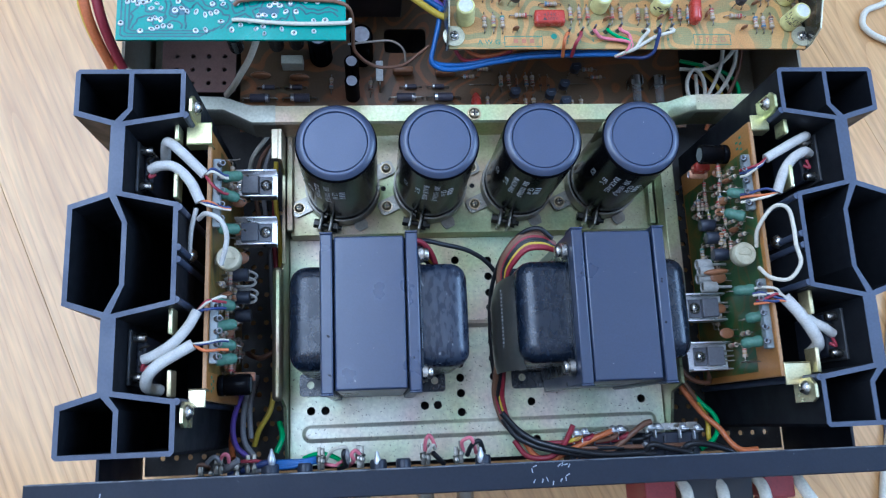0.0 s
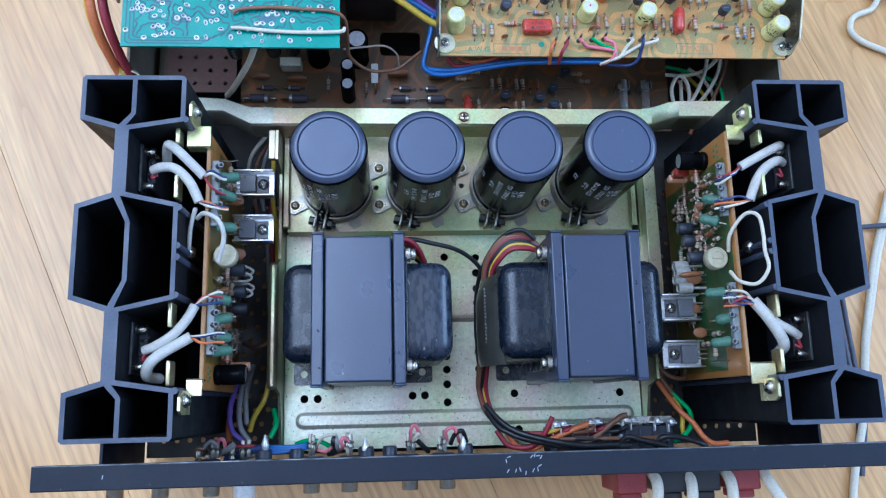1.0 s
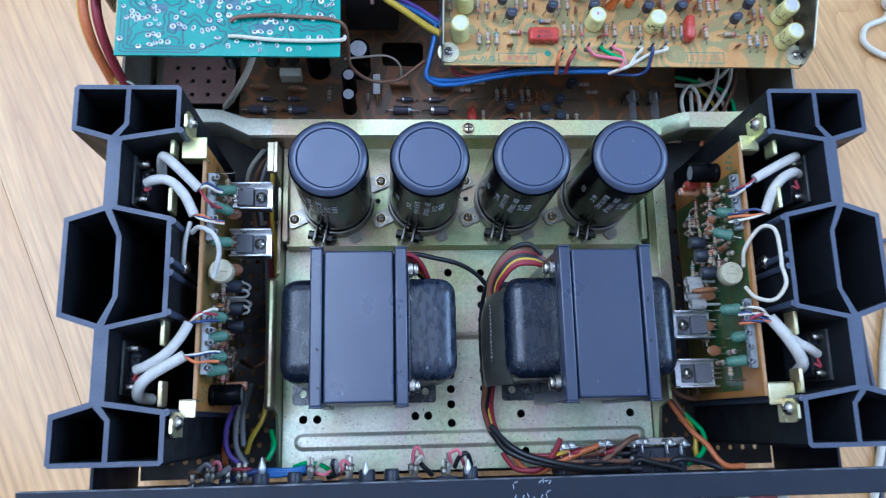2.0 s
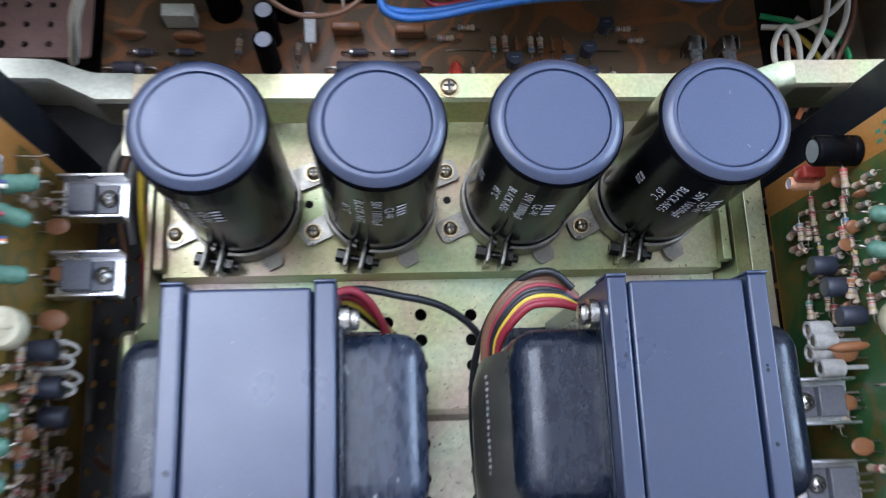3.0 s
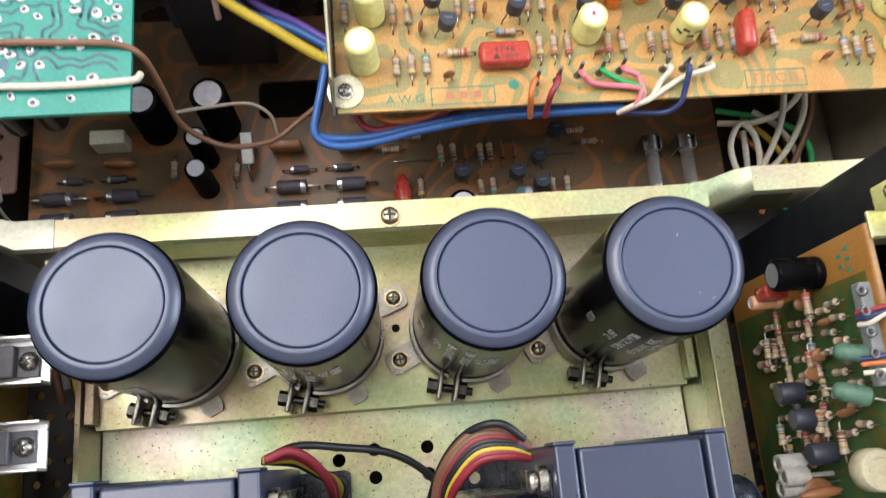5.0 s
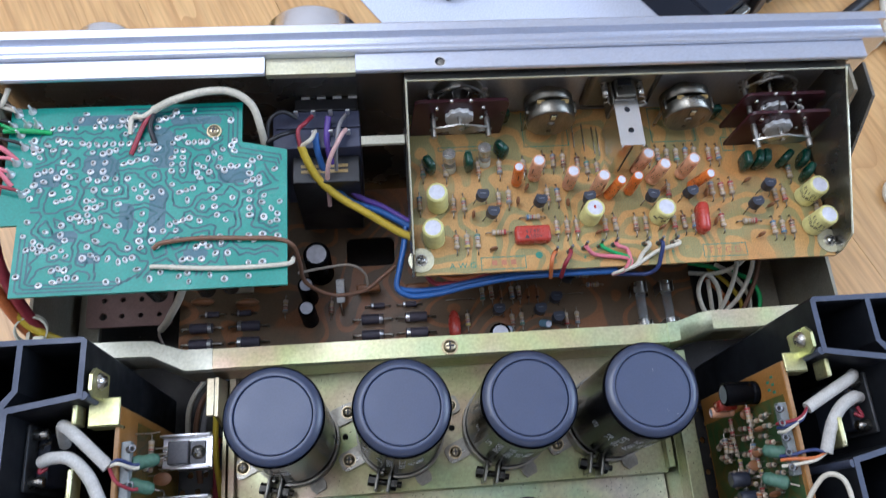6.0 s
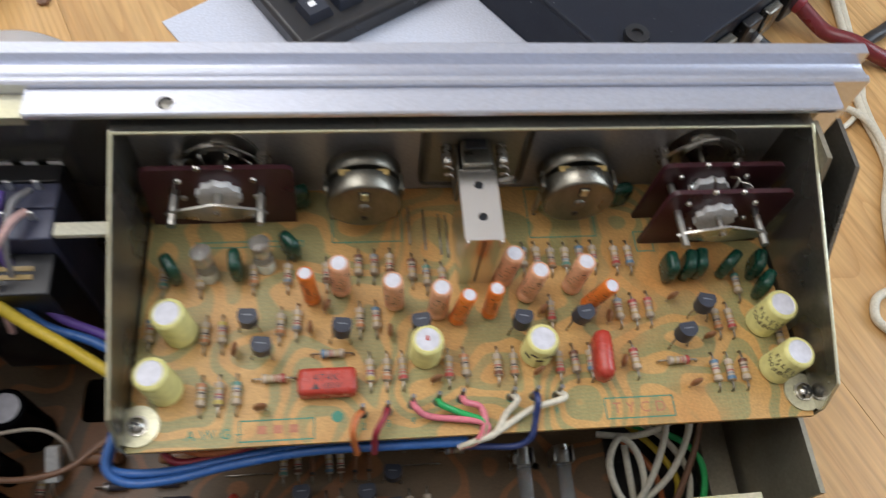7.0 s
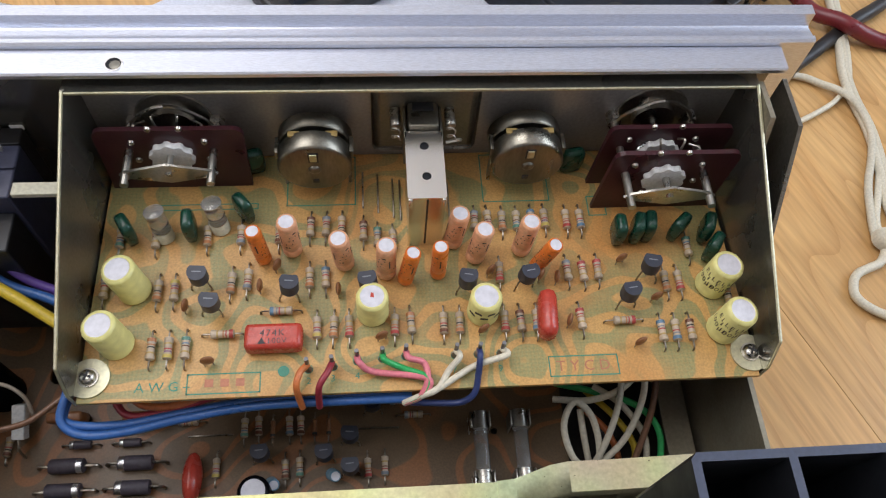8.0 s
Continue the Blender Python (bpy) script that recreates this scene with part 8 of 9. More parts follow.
wire("wire", [(-0.1130, 0.0030, 0.1000), (-0.1050, 0.0030, 0.1020), (-0.0970, 0.0030, 0.1030), (-0.0900, 0.0040, 0.1020), (-0.0870, 0.0030, 0.0980)], 0.0011, BLUE_WIRE, "blue wire along the jacks", group="jack wires")
wire("wire", [(-0.1130, 0.0020, 0.1000), (-0.1050, 0.0020, 0.1020), (-0.0970, 0.0030, 0.1030), (-0.0900, 0.0030, 0.1020), (-0.0870, 0.0020, 0.0980)], 0.0011, BLUE_WIRE, "blue wire along the jacks", group="jack wires")
wire("wire", [(-0.1130, 0.0010, 0.1000), (-0.1050, 0.0010, 0.1020), (-0.0970, 0.0020, 0.1030), (-0.0900, 0.0030, 0.1020), (-0.0870, 0.0020, 0.0980)], 0.0011, BLUE_WIRE, "blue wire along the jacks", group="jack wires")
wire("wire", [(-0.0970, 0.0050, 0.0980), (-0.0900, 0.0070, 0.1020), (-0.0830, 0.0060, 0.1030), (-0.0780, 0.0030, 0.1010), (-0.0770, -0.0010, 0.0960)], 0.0012, GREEN_WIRE, "green wire at a jack", group="jack wires")
wire("wire", [(-0.0870, 0.0010, 0.0980), (-0.0840, 0.0060, 0.1040), (-0.0810, 0.0090, 0.1070), (-0.0750, 0.0100, 0.1080), (-0.0750, 0.0080, 0.1040)], 0.0009, CREAM_WIRE, "cream wire at a jack", group="jack wires")
wire("wire", [(-0.0750, 0.0090, 0.1060), (-0.0760, 0.0060, 0.1070), (-0.0750, 0.0010, 0.1020), (-0.0790, -0.0010, 0.0960)], 0.0014, BLACK_WIRE, "dark wire at a jack", group="jack wires")
wire("wire", [(-0.0750, 0.0090, 0.1060), (-0.0740, 0.0050, 0.1070), (-0.0750, 0.0000, 0.1000)], 0.0013, GREY_WIRE, "grey wire at a jack", group="jack wires")
wire("wire", [(-0.0670, 0.0050, 0.1040), (-0.0700, 0.0080, 0.1070), (-0.0720, 0.0060, 0.1070), (-0.0710, 0.0030, 0.1040), (-0.0740, 0.0000, 0.0960)], 0.001, PINK_WIRE, "pink wire at a jack", group="jack wires")
wire("wire", [(-0.0870, 0.0020, 0.1000), (-0.0820, 0.0010, 0.1020), (-0.0800, 0.0010, 0.1020), (-0.0770, 0.0030, 0.1040)], 0.0009, PINK_WIRE, "pink wire at a jack", group="jack wires")
wire("wire", [(-0.0340, 0.0050, 0.1040), (-0.0340, 0.0110, 0.1080), (-0.0320, 0.0140, 0.1090), (-0.0300, 0.0110, 0.1080), (-0.0290, 0.0080, 0.1060)], 0.001, PINK_WIRE, "pink wire looping at a jack", group="jack wires")
wire("wire", [(-0.0330, 0.0030, 0.1020), (-0.0320, 0.0070, 0.1070), (-0.0300, 0.0090, 0.1080), (-0.0290, 0.0070, 0.1050)], 0.001, CREAM_WIRE, "cream wire at a jack", group="jack wires")
wire("wire", [(-0.0300, 0.0050, 0.1040), (-0.0270, 0.0020, 0.1010), (-0.0240, -0.0010, 0.0970)], 0.0014, BLACK_WIRE, "dark wire at a jack", group="jack wires")
wire("wire", [(-0.0140, 0.0050, 0.1040), (-0.0150, 0.0100, 0.1080), (-0.0110, 0.0120, 0.1090), (-0.0090, 0.0090, 0.1080), (-0.0070, 0.0040, 0.1000)], 0.001, PINK_WIRE, "pink wire looping at a jack", group="jack wires")
wire("wire", [(-0.0120, 0.0030, 0.1020), (-0.0100, 0.0080, 0.1070), (-0.0060, 0.0100, 0.1080), (-0.0030, 0.0040, 0.1000)], 0.0013, BLACK_WIRE, "dark wire at a jack", group="jack wires")
wire("wire", [(-0.1430, -0.0010, 0.0970), (-0.1360, 0.0020, 0.1010), (-0.1320, 0.0040, 0.1040), (-0.1290, 0.0060, 0.1050)], 0.0017, GREY_WIRE, "grey cable at a jack", group="jack wires")
wire("wire", [(-0.1350, -0.0020, 0.0970), (-0.1260, 0.0010, 0.1010), (-0.1190, 0.0030, 0.1040), (-0.1140, 0.0040, 0.1050)], 0.0018, NAVY_WIRE, "dark blue cable at a jack", group="jack wires")
wire("wire", [(-0.1300, -0.0020, 0.0970), (-0.1200, 0.0000, 0.1010), (-0.1130, 0.0020, 0.1020)], 0.0017, GREY_WIRE, "grey cable at a jack", group="jack wires")
wire("wire", [(-0.1470, 0.0010, 0.0980), (-0.1450, 0.0050, 0.1040), (-0.1410, 0.0080, 0.1070), (-0.1390, 0.0060, 0.1050), (-0.1420, 0.0030, 0.1000)], 0.0011, GREY_WIRE, "grey wire at a jack", group="jack wires")
wire("wire", [(-0.1390, 0.0060, 0.1040), (-0.1360, 0.0090, 0.1070), (-0.1340, 0.0080, 0.1070), (-0.1340, 0.0050, 0.1040), (-0.1330, 0.0030, 0.0980)], 0.001, PINK_WIRE, "pink wire at a jack", group="jack wires")
wire("wire", [(-0.1280, 0.0050, 0.1040), (-0.1230, 0.0050, 0.1060), (-0.1200, 0.0050, 0.1050), (-0.1160, 0.0040, 0.1020)], 0.0009, RED_WIRE, "dull red wire at a jack", group="jack wires")
wire("wire", [(-0.1510, 0.0000, 0.0980), (-0.1490, 0.0040, 0.1040), (-0.1460, 0.0040, 0.1040), (-0.1450, 0.0020, 0.0980)], 0.0011, BROWN_WIRE, "brown wire at a jack", group="jack wires")
for k, (m, label, pts) in enumerate(((BROWN_WIRE, "brown", [(0.1120, 0.0480, 0.086), (0.1170, 0.0390, 0.090), (0.1280, 0.0360, 0.088), (0.1330, 0.0420, 0.080)]), (BROWN_WIRE, "brown", [(0.1130, 0.0470, 0.076), (0.1200, 0.0330, 0.080), (0.1300, 0.0180, 0.078)]))):
    wire("wire", pts, 0.0014, m, label + " wire near the rear corner", group="rear corner wires")
for m, label, pts in ((PURPLE_WIRE, "purple", [(-0.1330, 0.0400, 0.075), (-0.1360, 0.0250, 0.083), (-0.1340, 0.0130, 0.086), (-0.1270, 0.0060, 0.086)]), (GREY_WIRE, "grey", [(-0.1290, 0.0480, 0.070), (-0.1310, 0.0300, 0.080), (-0.1300, 0.0150, 0.083), (-0.1240, 0.0060, 0.084)]), (GREY_WIRE, "grey", [(-0.1260, 0.0500, 0.066), (-0.1280, 0.0330, 0.078), (-0.1270, 0.0160, 0.080)]),
                      (YELLOW_WIRE, "yellow", [(-0.1150, 0.0400, 0.078), (-0.1170, 0.0300, 0.080), (-0.1230, 0.0200, 0.078), (-0.1260, 0.0120, 0.074)]), (GREEN_WIRE, "green", [(-0.1120, 0.0240, 0.078), (-0.1100, 0.0160, 0.082), (-0.1130, 0.0080, 0.084)]), (ORANGE_WIRE, "orange", [(-0.1400, 0.0240, 0.060), (-0.1385, 0.0140, 0.074), (-0.1360, 0.0060, 0.080)]),
                      (BROWN_WIRE, "brown", [(-0.1330, 0.0640, 0.060), (-0.1240, 0.0600, 0.070), (-0.1150, 0.0640, 0.070)])):
    wire("wire", pts, 0.0015, m, label + " wire beside the base plate", group="left corner wires")
for x, y, top_z in ((-0.1480, 0.0035, 0.104), (-0.1430, 0.0012, 0.104), (-0.1402, 0.0066, 0.110), (-0.1380, 0.0062, 0.110), (-0.1300, 0.0045, 0.107), (-0.1246, 0.0060, 0.110), (-0.1214, 0.0062, 0.110), (-0.0884, 0.0070, 0.113), (-0.0870, 0.0068, 0.112), (-0.0685, 0.0072, 0.113), (-0.0668, 0.0070, 0.112), (-0.0352, 0.0072, 0.111), (-0.0328, 0.0066, 0.111), (-0.0155, 0.0072, 0.113), (-0.0180, 0.0062, 0.108)):
    pn = thing("jack_tag", (x, y, 0.090), "dark tinned phono jack tag standing up", "jack tag", "jack tags")
    reach = y + (top_z - 0.110) * 0.4 + 0.0022
    wpart("tag", Shape().box(x - 0.0011, x + 0.0011, -0.0010, reach, 0.1040, 0.1048, 0.0002).tube([(x - 0.0015, reach - 0.0050, 0.1036), (x - 0.0010, reach - 0.0046, 0.1054), (x + 0.0010, reach - 0.0042, 0.1054), (x + 0.0015, reach - 0.0046, 0.1036)], 0.0005, 6).lathe([(0.0016, 0), (0.0018, 0.0012), (0.0009, 0.0030)], 10, 0, Matrix.Translation((x, reach - 0.0075, 0.1046)) @ pose(0, 0, 0, -90)), CLAMP, pn)
for x, y in ((-0.1127, 0.0085), (-0.0589, 0.0050), (-0.0052, 0.0052)):
    pn = thing("ground_tag", (x, y, 0.090), "bright solder blob on an earth tag", "jack tag", "earth tags")
    wpart("blob", Shape().lathe([(0.0008, 0), (0.0019, 0.0020), (0.0022, 0.0042), (0.0017, 0.0062), (0.0010, 0.0078), (0.0006, 0.0094), (0.0003, 0.0098)], 14, 0, Matrix.Translation((x, y - 0.0075, 0.1045)) @ pose(0, 0, 0, -86)), SOLDER, pn)
for x, wide in ((-0.1137, 1.15), (-0.0960, 1.0), (-0.0584, 1.1), (-0.0455, 1.0), (-0.0038, 1.05), (-0.0360, 1.6), (-0.0163, 1.6), (-0.0870, 1.5), (-0.0675, 1.5), (-0.1300, 1.3), (-0.1420, 1.3)):
    deep = 1.7 if wide < 1.2 else 0.9
    solid("jack_collar", Shape().lathe([(0.0036, 0), (0.0039, 0.0006), (0.0039, 0.0050), (0.0034, 0.0056), (0.0020, 0.0056)], 20, 0, Matrix.Translation((x, -0.0066, 0.1020)) @ pose(0, 0, 0, -90) @ Matrix.Diagonal((wide, 1.25, deep, 1))), BLACK_EPOXY, "black insulating collar of a phono jack", "collar", "jack collars")

DULL_RED = mat("dull_red_plastic", (0.26, 0.035, 0.035), 0.5, 0, (0.20, 0.025, 0.025), 60, 0.5)
# ---- rear sockets, seen past the panel's edge
for k, x in enumerate((-0.188, -0.165, -0.139, -0.087, -0.067, -0.035, -0.015)):
    jk = thing("phono_socket", (x, -0.009, 0.110), "nickel phono socket on the rear panel", "socket", "phono sockets")
    wpart("barrel", Shape().lathe([(0.0058, 0), (0.0058, 0.002), (0.0048, 0.002), (0.0043, 0.0030), (0.0043, 0.0105), (0.0040, 0.0110), (0.0034, 0.0110), (0.0032, 0.007)], 24, 0, Matrix.Translation((x, -0.0086, 0.112)) @ pose(0, 0, 0, 90)), POT_STEEL, jk)
plug = thing("phono_plug", (-0.122, -0.012, 0.110), "white phono plug pushed into the rear panel", "plug")
wpart("shell", Shape().lathe([(0.0055, 0), (0.0055, 0.016), (0.0040, 0.022), (0.0025, 0.030)], 20, 0, Matrix.Translation((-0.122, -0.0105, 0.112)) @ pose(0, 0, 0, 90)), WHITE_PLASTIC, plug)
wpart("collar", Shape().lathe([(0.0060, 0), (0.0060, 0.003)], 20, 0, Matrix.Translation((-0.122, -0.0086, 0.112)) @ pose(0, 0, 0, 90)), STEEL, plug)
for k, (x, m, label) in enumerate(((0.082, DULL_RED, "dull red"), (0.104, BLACK_PLASTIC, "black"), (0.122, BLACK_PLASTIC, "black"), (0.144, DULL_RED, "dull red"))):
    tb = thing("speaker_terminal", (x, -0.016, 0.100), label + " push speaker terminal on the rear panel", "terminal", "speaker terminals")
    wpart("body", Shape().box(x - 0.0080, x + 0.0080, -0.0240, -0.0088, 0.092, 0.125, 0.0012), m, tb)
    wpart("lever", Shape().box(x - 0.0060, x + 0.0060, -0.0285, -0.0240, 0.106, 0.121, 0.0012), m, tb)
for k, (x, xe) in enumerate(((0.094, 0.092), (0.1125, 0.112), (0.134, 0.136), (0.155, 0.172))):
    wire("speaker_cable", [(x, -0.0120, 0.118), (x + 0.001, -0.0200, 0.126), ((x + xe) / 2 + 0.001, -0.0330, 0.122), (xe, -0.0480, 0.100), (xe + 0.004, -0.0650, 0.060), (xe + 0.012, -0.0900, 0.022), (xe + 0.03, -0.20, 0.0185)], 0.0030, SPEAKER_WHITE, "white speaker cable leaving the rear terminals", "cable", "speaker cables")
BAR = mat("pale_scuff", (0.42, 0.45, 0.50), 0.6)
for k, (x, y, a) in enumerate(((0.0070, -0.0055, 60), (0.0105, -0.0055, 75), (0.0185, -0.0055, 60), (0.0205, -0.0052, 100), (0.0075, 0.0006, 20), (0.0180, 0.0006, 40), (0.0208, 0.0008, 10), (0.0193, 0.0010, 80), (0.0222, 0.0002, 60), (0.0063, -0.0012, 100), (0.0150, -0.0066, 80), (0.0125, -0.0050, 110), (0.0215, -0.0035, 30), (-0.1700, -0.003, 80))):
    wpart("scuff", Shape().box(-0.0009, 0.0009, -0.00018, 0.00018, 0, 0.00006), BAR, rear, at=pose(x, y, 0.1850, 0, 0, a))

# ---- wires by the side plates and the front corner
for pts, m, label in (([(0.134, 0.2290, 0.085), (0.146, 0.2265, 0.090), (0.157, 0.2290, 0.094), (0.164, 0.2360, 0.098), (0.166, 0.2450, 0.100)], CREAM_WIRE, "cream"), ([(0.158, 0.2400, 0.098), (0.1555, 0.2250, 0.094), (0.150, 0.2120, 0.088), (0.144, 0.2030, 0.080)], CREAM_WIRE, "cream"), ([(0.166, 0.2400, 0.098), (0.1640, 0.2260, 0.095), (0.157, 0.2130, 0.088), (0.147, 0.2050, 0.080)], CREAM_WIRE, "cream"),
                      ([(0.146, 0.2030, 0.078), (0.138, 0.2080, 0.086), (0.1355, 0.2180, 0.090), (0.1400, 0.2255, 0.092), (0.1460, 0.2200, 0.090), (0.1480, 0.2080, 0.084), (0.1440, 0.1980, 0.076)], CREAM_WIRE, "cream"), ([(0.1425, 0.2240, 0.088), (0.1430, 0.2150, 0.086), (0.1450, 0.2060, 0.080)], CREAM_WIRE, "cream"),
                      ([(0.136, 0.2360, 0.082), (0.150, 0.2310, 0.085), (0.164, 0.2250, 0.086), (0.171, 0.2160, 0.084), (0.170, 0.2040, 0.078), (0.163, 0.196, 0.070)], GREEN_WIRE, "green"), ([(0.148, 0.2340, 0.078), (0.157, 0.2230, 0.080), (0.163, 0.2120, 0.078), (0.161, 0.2010, 0.072)], YELLOW_WIRE, "yellow"), ([(0.146, 0.2300, 0.074), (0.155, 0.2180, 0.076), (0.158, 0.2060, 0.072), (0.155, 0.196, 0.066)], ORANGE_WIRE, "orange"),
                      ([(0.172, 0.2420, 0.094), (0.1690, 0.2250, 0.090), (0.162, 0.2080, 0.080), (0.156, 0.198, 0.070)], BROWN_WIRE, "brown"), ([(0.149, 0.2330, 0.086), (0.158, 0.2260, 0.086), (0.166, 0.2150, 0.082), (0.167, 0.204, 0.074)], CREAM_WIRE, "cream")):
    wire("wire", pts, 0.0012, m, label + " wire looping beside the main board", group="side wires")
for pts, m, r, label in (([(-0.1985, 0.2700, 0.150), (-0.2010, 0.2480, 0.158), (-0.1990, 0.2260, 0.150), (-0.1930, 0.2080, 0.120), (-0.1860, 0.2000, 0.090)], ORANGE_WIRE, 0.0026, "orange"), ([(-0.1900, 0.2700, 0.150), (-0.1950, 0.2480, 0.156), (-0.1930, 0.2260, 0.148), (-0.1880, 0.2080, 0.118), (-0.1820, 0.2000, 0.090)], RED_WIRE, 0.0026, "red"),
                         ([(-0.2010, 0.2650, 0.148), (-0.2050, 0.2440, 0.150), (-0.2000, 0.2220, 0.140), (-0.1900, 0.2080, 0.122), (-0.1740, 0.2010, 0.105), (-0.160, 0.1970, 0.090)], YELLOW_WIRE, 0.0020, "yellow")):
    wire("sleeved_cable", pts, r, m, label + " cable at the chassis edge", "cable", "left cables")
solid("cable_tie", Shape().lathe([(0.0062, 0), (0.0070, 0), (0.0070, 0.004), (0.0062, 0.004)], 24, 0, pose(-0.1900, 0.2075, 0.120, 35, 20), caps=False).box(-0.1880, -0.1830, 0.1990, 0.2030, 0.119, 0.123, 0.0008), CREAM_PLASTIC, "cream plastic cable tie round the wires", "cable tie")
wire("sleeved_cable", [(-0.1165, 0.2190, 0.143), (-0.1210, 0.2120, 0.136), (-0.1280, 0.2095, 0.122), (-0.1350, 0.2115, 0.103), (-0.1427, 0.2140, 0.0842)], 0.0018, CREAM_WIRE, "cream sleeved cable dropping from under the board", "cable")
wire("wire", [(-0.1425, 0.2140, 0.0845), (-0.1450, 0.2135, 0.0790), (-0.1460, 0.2120, 0.0720), (-0.1465, 0.2100, 0.0600)], 0.0007, TAN_WIRE, "thin strand leaving the cream cable", group="gap wires")
for pts, m, label in (([(-0.1100, 0.1900, 0.075), (-0.1180, 0.1800, 0.078), (-0.1230, 0.1620, 0.072), (-0.1220, 0.1450, 0.066)], GREY_WIRE, "grey"), ([(-0.1140, 0.1920, 0.070), (-0.1240, 0.1780, 0.072), (-0.1280, 0.1600, 0.066), (-0.1260, 0.1400, 0.060)], BROWN_WIRE, "brown"), ([(-0.1200, 0.1940, 0.070), (-0.1300, 0.1780, 0.070), (-0.1330, 0.1600, 0.060)], CREAM_WIRE, "cream"), ([(-0.1130, 0.1700, 0.090), (-0.1145, 0.1500, 0.080), (-0.1130, 0.1280, 0.070), (-0.1140, 0.1100, 0.060)], YELLOW_WIRE, "yellow"),
                      ([(-0.1160, 0.1600, 0.070), (-0.1170, 0.1300, 0.066), (-0.1150, 0.1000, 0.060)], RED_WIRE, "red"), ([(-0.1200, 0.1250, 0.060), (-0.1180, 0.0900, 0.062), (-0.1160, 0.0600, 0.060)], GREY_WIRE, "grey"), ([(0.1120, 0.1880, 0.085), (0.1150, 0.1750, 0.095), (0.1180, 0.1660, 0.085), (0.1200, 0.1500, 0.060)], GREEN_WIRE, "green"), ([(0.1140, 0.1860, 0.080), (0.1180, 0.1760, 0.090), (0.1200, 0.1650, 0.080), (0.1240, 0.1500, 0.056)], GREY_WIRE, "grey")):
    wire("wire", pts, 0.0014, m, label + " wire in the gap by the base plate", group="gap wires")

# ---------------------------------------------------------------- things on the floor
solid("sheet_of_paper", Shape().box(-0.1485, 0.1485, -0.105, 0.105, 0, 0.0012), PAPER, "white sheet of paper lying on the floor", "paper", at=pose(0.1275, 0.4945, FLOOR, 0, 0, 35))
keyboard = thing("keyboard", pose(0.1466, 0.6252, FLOOR + 0.0012, 0, 0, 33), "black computer keyboard lying on the paper", "keyboard")
part("case", Shape().box(-0.190, 0.190, -0.070, 0.070, 0, 0.014, 0.003), BLACK_PLASTIC, keyboard)
keycap = Shape().add([(-0.0080, -0.0080, 0), (0.0080, -0.0080, 0), (0.0080, 0.0080, 0), (-0.0080, 0.0080, 0), (-0.0064, -0.0060, 0.006), (0.0064, -0.0060, 0.006), (0.0064, 0.0070, 0.006), (-0.0064, 0.0070, 0.006)], [(4, 5, 6, 7), (0, 1, 5, 4), (1, 2, 6, 5), (2, 3, 7, 6), (3, 0, 4, 7)]).mesh("key", [KEY])
legend = Shape().box(-0.0028, 0.0014, -0.0010, 0.0030, 0.00605, 0.0061).mesh("key_legend", [BARS])
for i in range(18):
    for j in range(6):
        k = part("key", keycap, None, keyboard, at=pose(-0.170 + 0.020 * i, -0.051 + 0.0200 * j, 0.0135))
        if j < 5 and (i + j) % 2 == 0:
            part("key_legend", legend, None, k)

box = thing("instrument_case", pose(0.2605, 0.5389, FLOOR + 0.0012, 0, 0, 36.5), "black metal equipment case lying upside down with rubber feet", "case")
part("shell", Shape().box(-0.120, 0.120, -0.0625, 0.0625, 0, 0.0365, 0.0012), BLACK_STEEL, box)
part("side_fold", Shape().box(-0.1206, -0.1196, -0.060, 0.060, 0.001, 0.0340, 0.0003), BLACK_STEEL, box)
for dx, dy in ((-0.0998, -0.0382), (0.100, -0.0382), (-0.0998, 0.040), (0.100, 0.040)):
    part("foot", Shape().lathe([(0.0066, 0), (0.0070, 0.002), (0.0066, 0.0045), (0.0032, 0.0045), (0.0028, 0.0030)], 24, 0, pose(dx, dy, 0.0365)), BLACK_PLASTIC, box, "round rubber foot")
for k in range(6):
    part("terminal", Shape().box(-0.098 + 0.022 * k, -0.084 + 0.022 * k, -0.0690, -0.0625, 0.006, 0.026 + 0.003 * (k % 2), 0.0012), BLACK_PLASTIC if k % 2 else DARK_STEEL, box, "small connector on the case")

CORD = "cream power cord lying on the floor"
zf = FLOOR + 0.003
wire("mains_cable", [(0.285, 0.440, zf), (0.318, 0.437, zf), (0.331, 0.431, zf), (0.340, 0.422, zf + 0.003), (0.346, 0.411, zf + 0.003), (0.348, 0.394, zf + 0.002), (0.344, 0.378, zf), (0.338, 0.365, zf), (0.334, 0.353, zf), (0.3295, 0.331, zf), (0.332, 0.327, zf)], 0.0021, CREAM_WIRE, CORD, "cable", "mains cables")
wire("mains_cable", [(0.300, 0.400, zf), (0.315, 0.406, zf), (0.333, 0.416, zf), (0.344, 0.426, zf), (0.350, 0.435, zf), (0.3565, 0.461, zf), (0.362, 0.500, zf), (0.370, 0.560, zf)], 0.0016, CREAM_WIRE, CORD, "cable", "mains cables")
wire("mains_cable", [(0.3485, 0.376, zf), (0.339, 0.353, zf), (0.333, 0.338, zf), (0.3325, 0.328, zf)], 0.0019, CREAM_WIRE, CORD, "cable", "mains cables")
wire("mains_cable", [(0.332, 0.327, zf), (0.332, 0.321, zf), (0.327, 0.314, zf), (0.320, 0.311, zf), (0.313, 0.308, zf), (0.309, 0.303, zf), (0.308, 0.295, zf), (0.316, 0.287, zf), (0.334, 0.279, zf), (0.36, 0.268, zf)], 0.0023, CREAM_WIRE, CORD + ", looped", "cable", "mains cables")
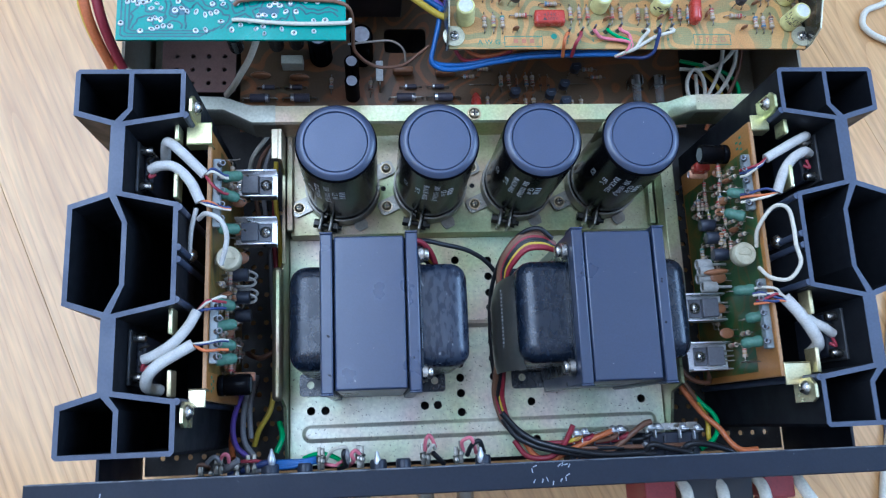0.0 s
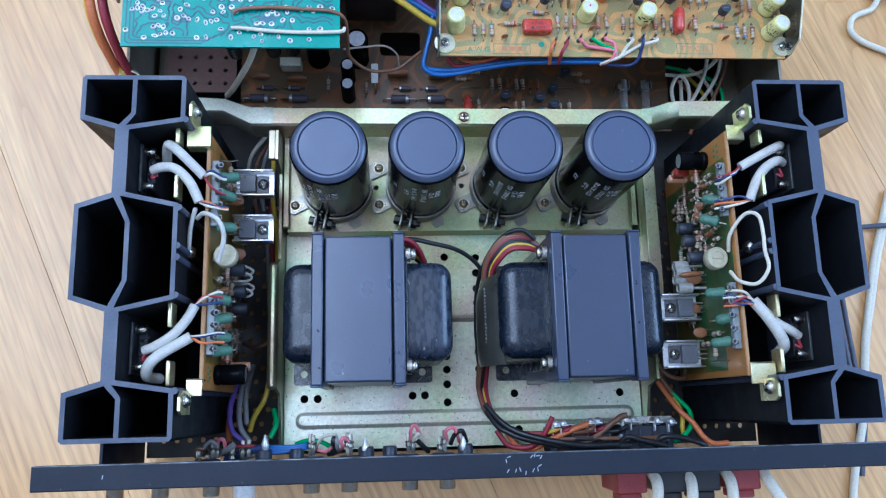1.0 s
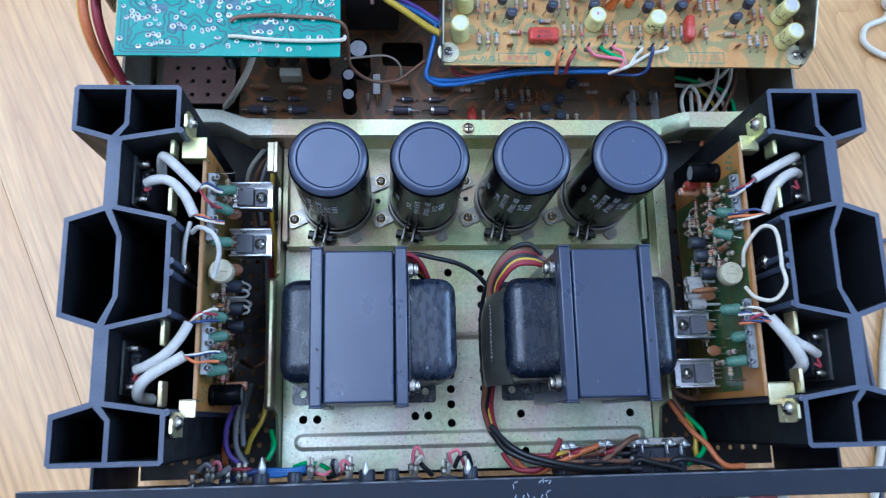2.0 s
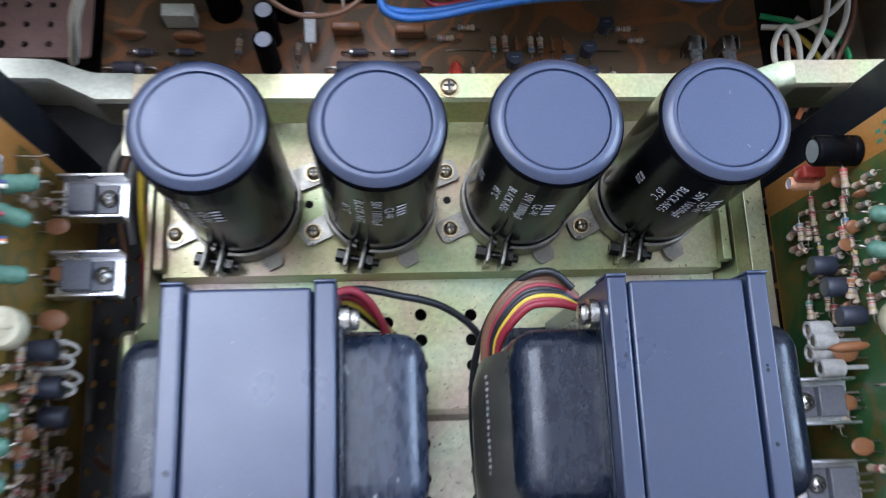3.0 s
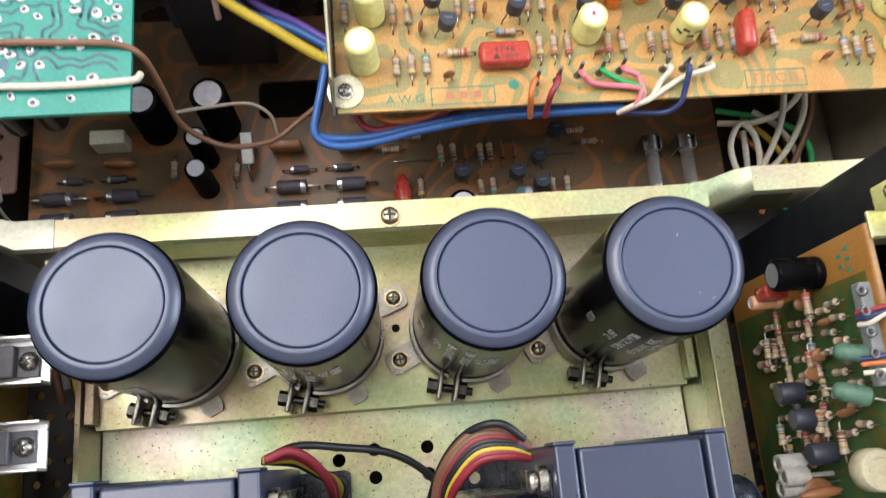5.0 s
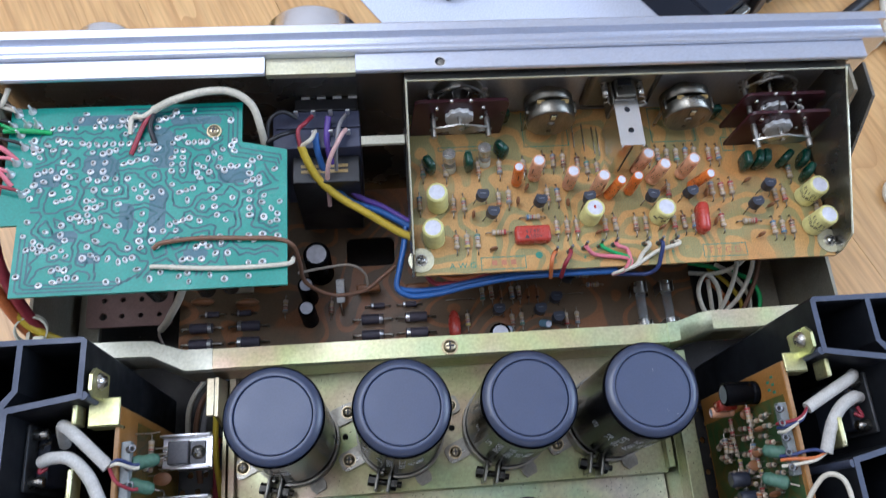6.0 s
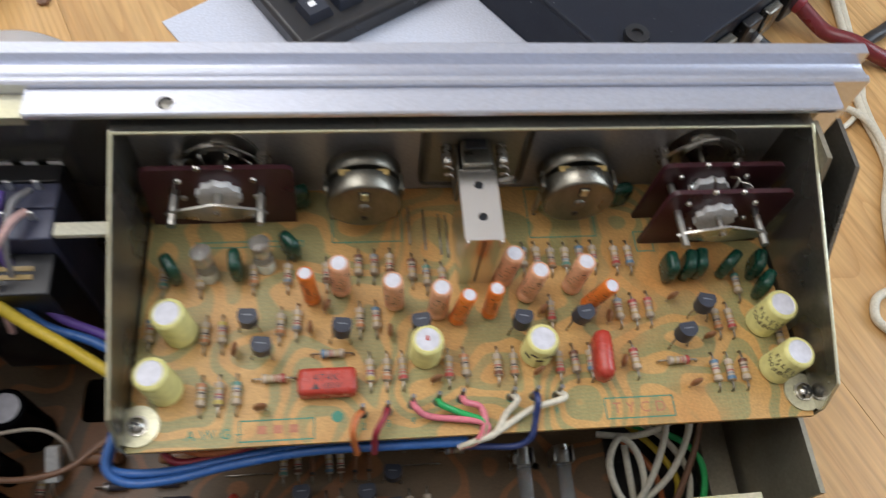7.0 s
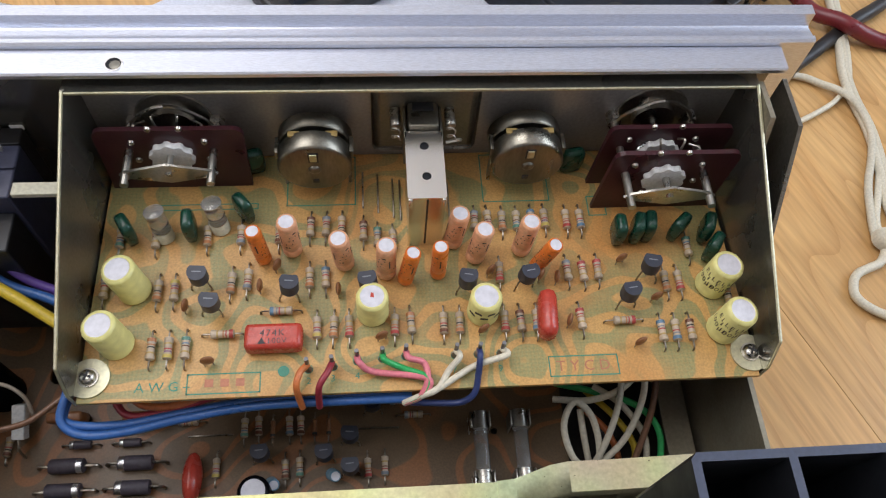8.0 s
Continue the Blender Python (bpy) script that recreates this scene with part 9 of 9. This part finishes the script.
for dx in (0.0015, 0.0042):
    wire("mains_cable", [(0.358 + dx, 0.520, zf), (0.352 + dx, 0.470, zf), (0.3455 + dx, 0.440, zf), (0.3445 + dx, 0.420, zf), (0.3465 + dx, 0.397, zf), (0.3445 + dx, 0.371, zf), (0.341 + dx, 0.345, zf), (0.344 + dx, 0.310, zf), (0.352 + dx, 0.270, zf)], 0.0024, CREAM_WIRE, "cream flat cord lying on the floor", "cable", "flat cord strands")
solid("cord_knot", Shape().lathe([(0.003, 0), (0.0058, 0.002), (0.0062, 0.006), (0.0048, 0.009), (0.002, 0.010)], 16, 0, pose(0.3315, 0.3265, FLOOR, 0, 12)), CREAM_WIRE, "cream cord knot on the floor", "knot")
for dx in (0.002, 0.0048):
    wire("mains_cable", [(0.318 + dx, 0.170, zf), (0.308 + dx, 0.142, zf), (0.300 + dx, 0.119, zf), (0.293 + dx * 0.8, 0.090, zf), (0.286 + dx * 0.6, 0.060, zf), (0.278 + dx * 0.5, 0.010, zf), (0.271 + dx * 0.4, -0.015, zf), (0.265 + dx * 0.4, -0.039, zf), (0.255 + dx * 0.4, -0.10, zf)], 0.0022, CREAM_WIRE, "cream flat mains cord beside the amplifier", "cable", "flat cord strands")
for dx in (0, 0.0042):
    wire("mains_cable", [(0.262 + dx, 0.150, zf), (0.270 + dx, 0.110, zf), (0.271 + dx, 0.090, zf), (0.272 + dx, 0.072, zf), (0.274 + dx, 0.047, zf), (0.277 + dx, 0.010, zf - 0.001), (0.270 + dx, -0.030, zf - 0.001)], 0.0017, DARK_CORD, "dark slate cord beside the heat sink", "cable", "slate cables")
wire("mains_cable", [(0.262, 0.1425, zf), (0.285, 0.1420, zf), (0.310, 0.143, zf + 0.004), (0.33, 0.143, zf + 0.004), (0.40, 0.150, zf)], 0.0018, DARK_CORD, "dark slate cord running off across the floor", "cable", "slate cables")
wire("test_lead", [(0.308, 0.515, zf + 0.016), (0.322, 0.502, zf + 0.012), (0.335, 0.488, zf + 0.006), (0.342, 0.481, zf + 0.005), (0.351, 0.473, zf + 0.008), (0.358, 0.467, zf + 0.008), (0.369, 0.464, zf + 0.004), (0.381, 0.461, zf + 0.002), (0.42, 0.456, zf + 0.002), (0.48, 0.458, zf + 0.002)], 0.0047, DARK_RED, "dark red test lead on the floor", "lead", "test leads")
wire("test_lead", [(0.296, 0.424, zf + 0.001), (0.318, 0.443, zf + 0.001), (0.336, 0.456, zf + 0.001), (0.350, 0.467, zf), (0.370, 0.481, zf + 0.001), (0.386, 0.491, zf + 0.001), (0.44, 0.530, zf + 0.001)], 0.0042, BLACK_WIRE, "black test lead on the floor", "lead", "test leads")
solid("lead_plug", Shape().rod((0.3085, 0.5145, zf + 0.016), (0.3260, 0.4975, zf + 0.011), 0.0056, 16, 0, 0.0012), RED_WIRE, "bright red plug sleeve on the test lead", "plug")
probe = thing("test_probe", (0.290, 0.470, FLOOR), "black and silver test probe lying on the floor", "probe")
wpart("grip", Shape().rod((0.275, 0.487, 0.030), (0.302, 0.463, 0.023), 0.0042, 16, 0, 0.001), BLACK_PLASTIC, probe)
for t in (0.25, 0.55):
    p = Vector((0.275, 0.487, 0.030)).lerp(Vector((0.302, 0.463, 0.023)), t)
    q = p + (Vector((0.302, 0.463, 0.023)) - Vector((0.275, 0.487, 0.030))).normalized() * 0.003
    wpart("ring", Shape().rod(p, q, 0.0046, 16), STEEL, probe)
wpart("tip", Shape().rod((0.275, 0.487, 0.030), (0.268, 0.494, 0.032), 0.0028, 14), WHITE_PLASTIC, probe)
for x, y in ((-0.130, 0.522), (-0.121, 0.511), (-0.120, 0.532)):
    bead = Shape()
    for a in range(5):
        bead.lathe([(0.0004, 0), (0.0020, 0.0010), (0.0018, 0.0026), (0.0004, 0.0034)], 8, 0, pose(x + 0.0020 * math.cos(a * 1.2566 + x * 90), y + 0.0020 * math.sin(a * 1.2566 + x * 90), FLOOR))
    solid("dried_seed_head", bead, BROWN_WIRE, "dark brown dried seed head on the floor", "seed head", "seed heads")
AMBER = mat("olive_amber_glass", (0.42, 0.30, 0.06), 0.15, 0, (0.36, 0.25, 0.05), 30, 0.4, transmission=0.6, bump=0)
dish = thing("glass_dish", (-0.176, 0.532, FLOOR), "olive amber glass dish standing on the floor", "dish")
part("bowl", Shape().lathe([(0.020, 0), (0.024, 0.002), (0.030, 0.022), (0.0315, 0.026), (0.029, 0.026), (0.022, 0.006), (0.004, 0.005)], 48), AMBER, dish)
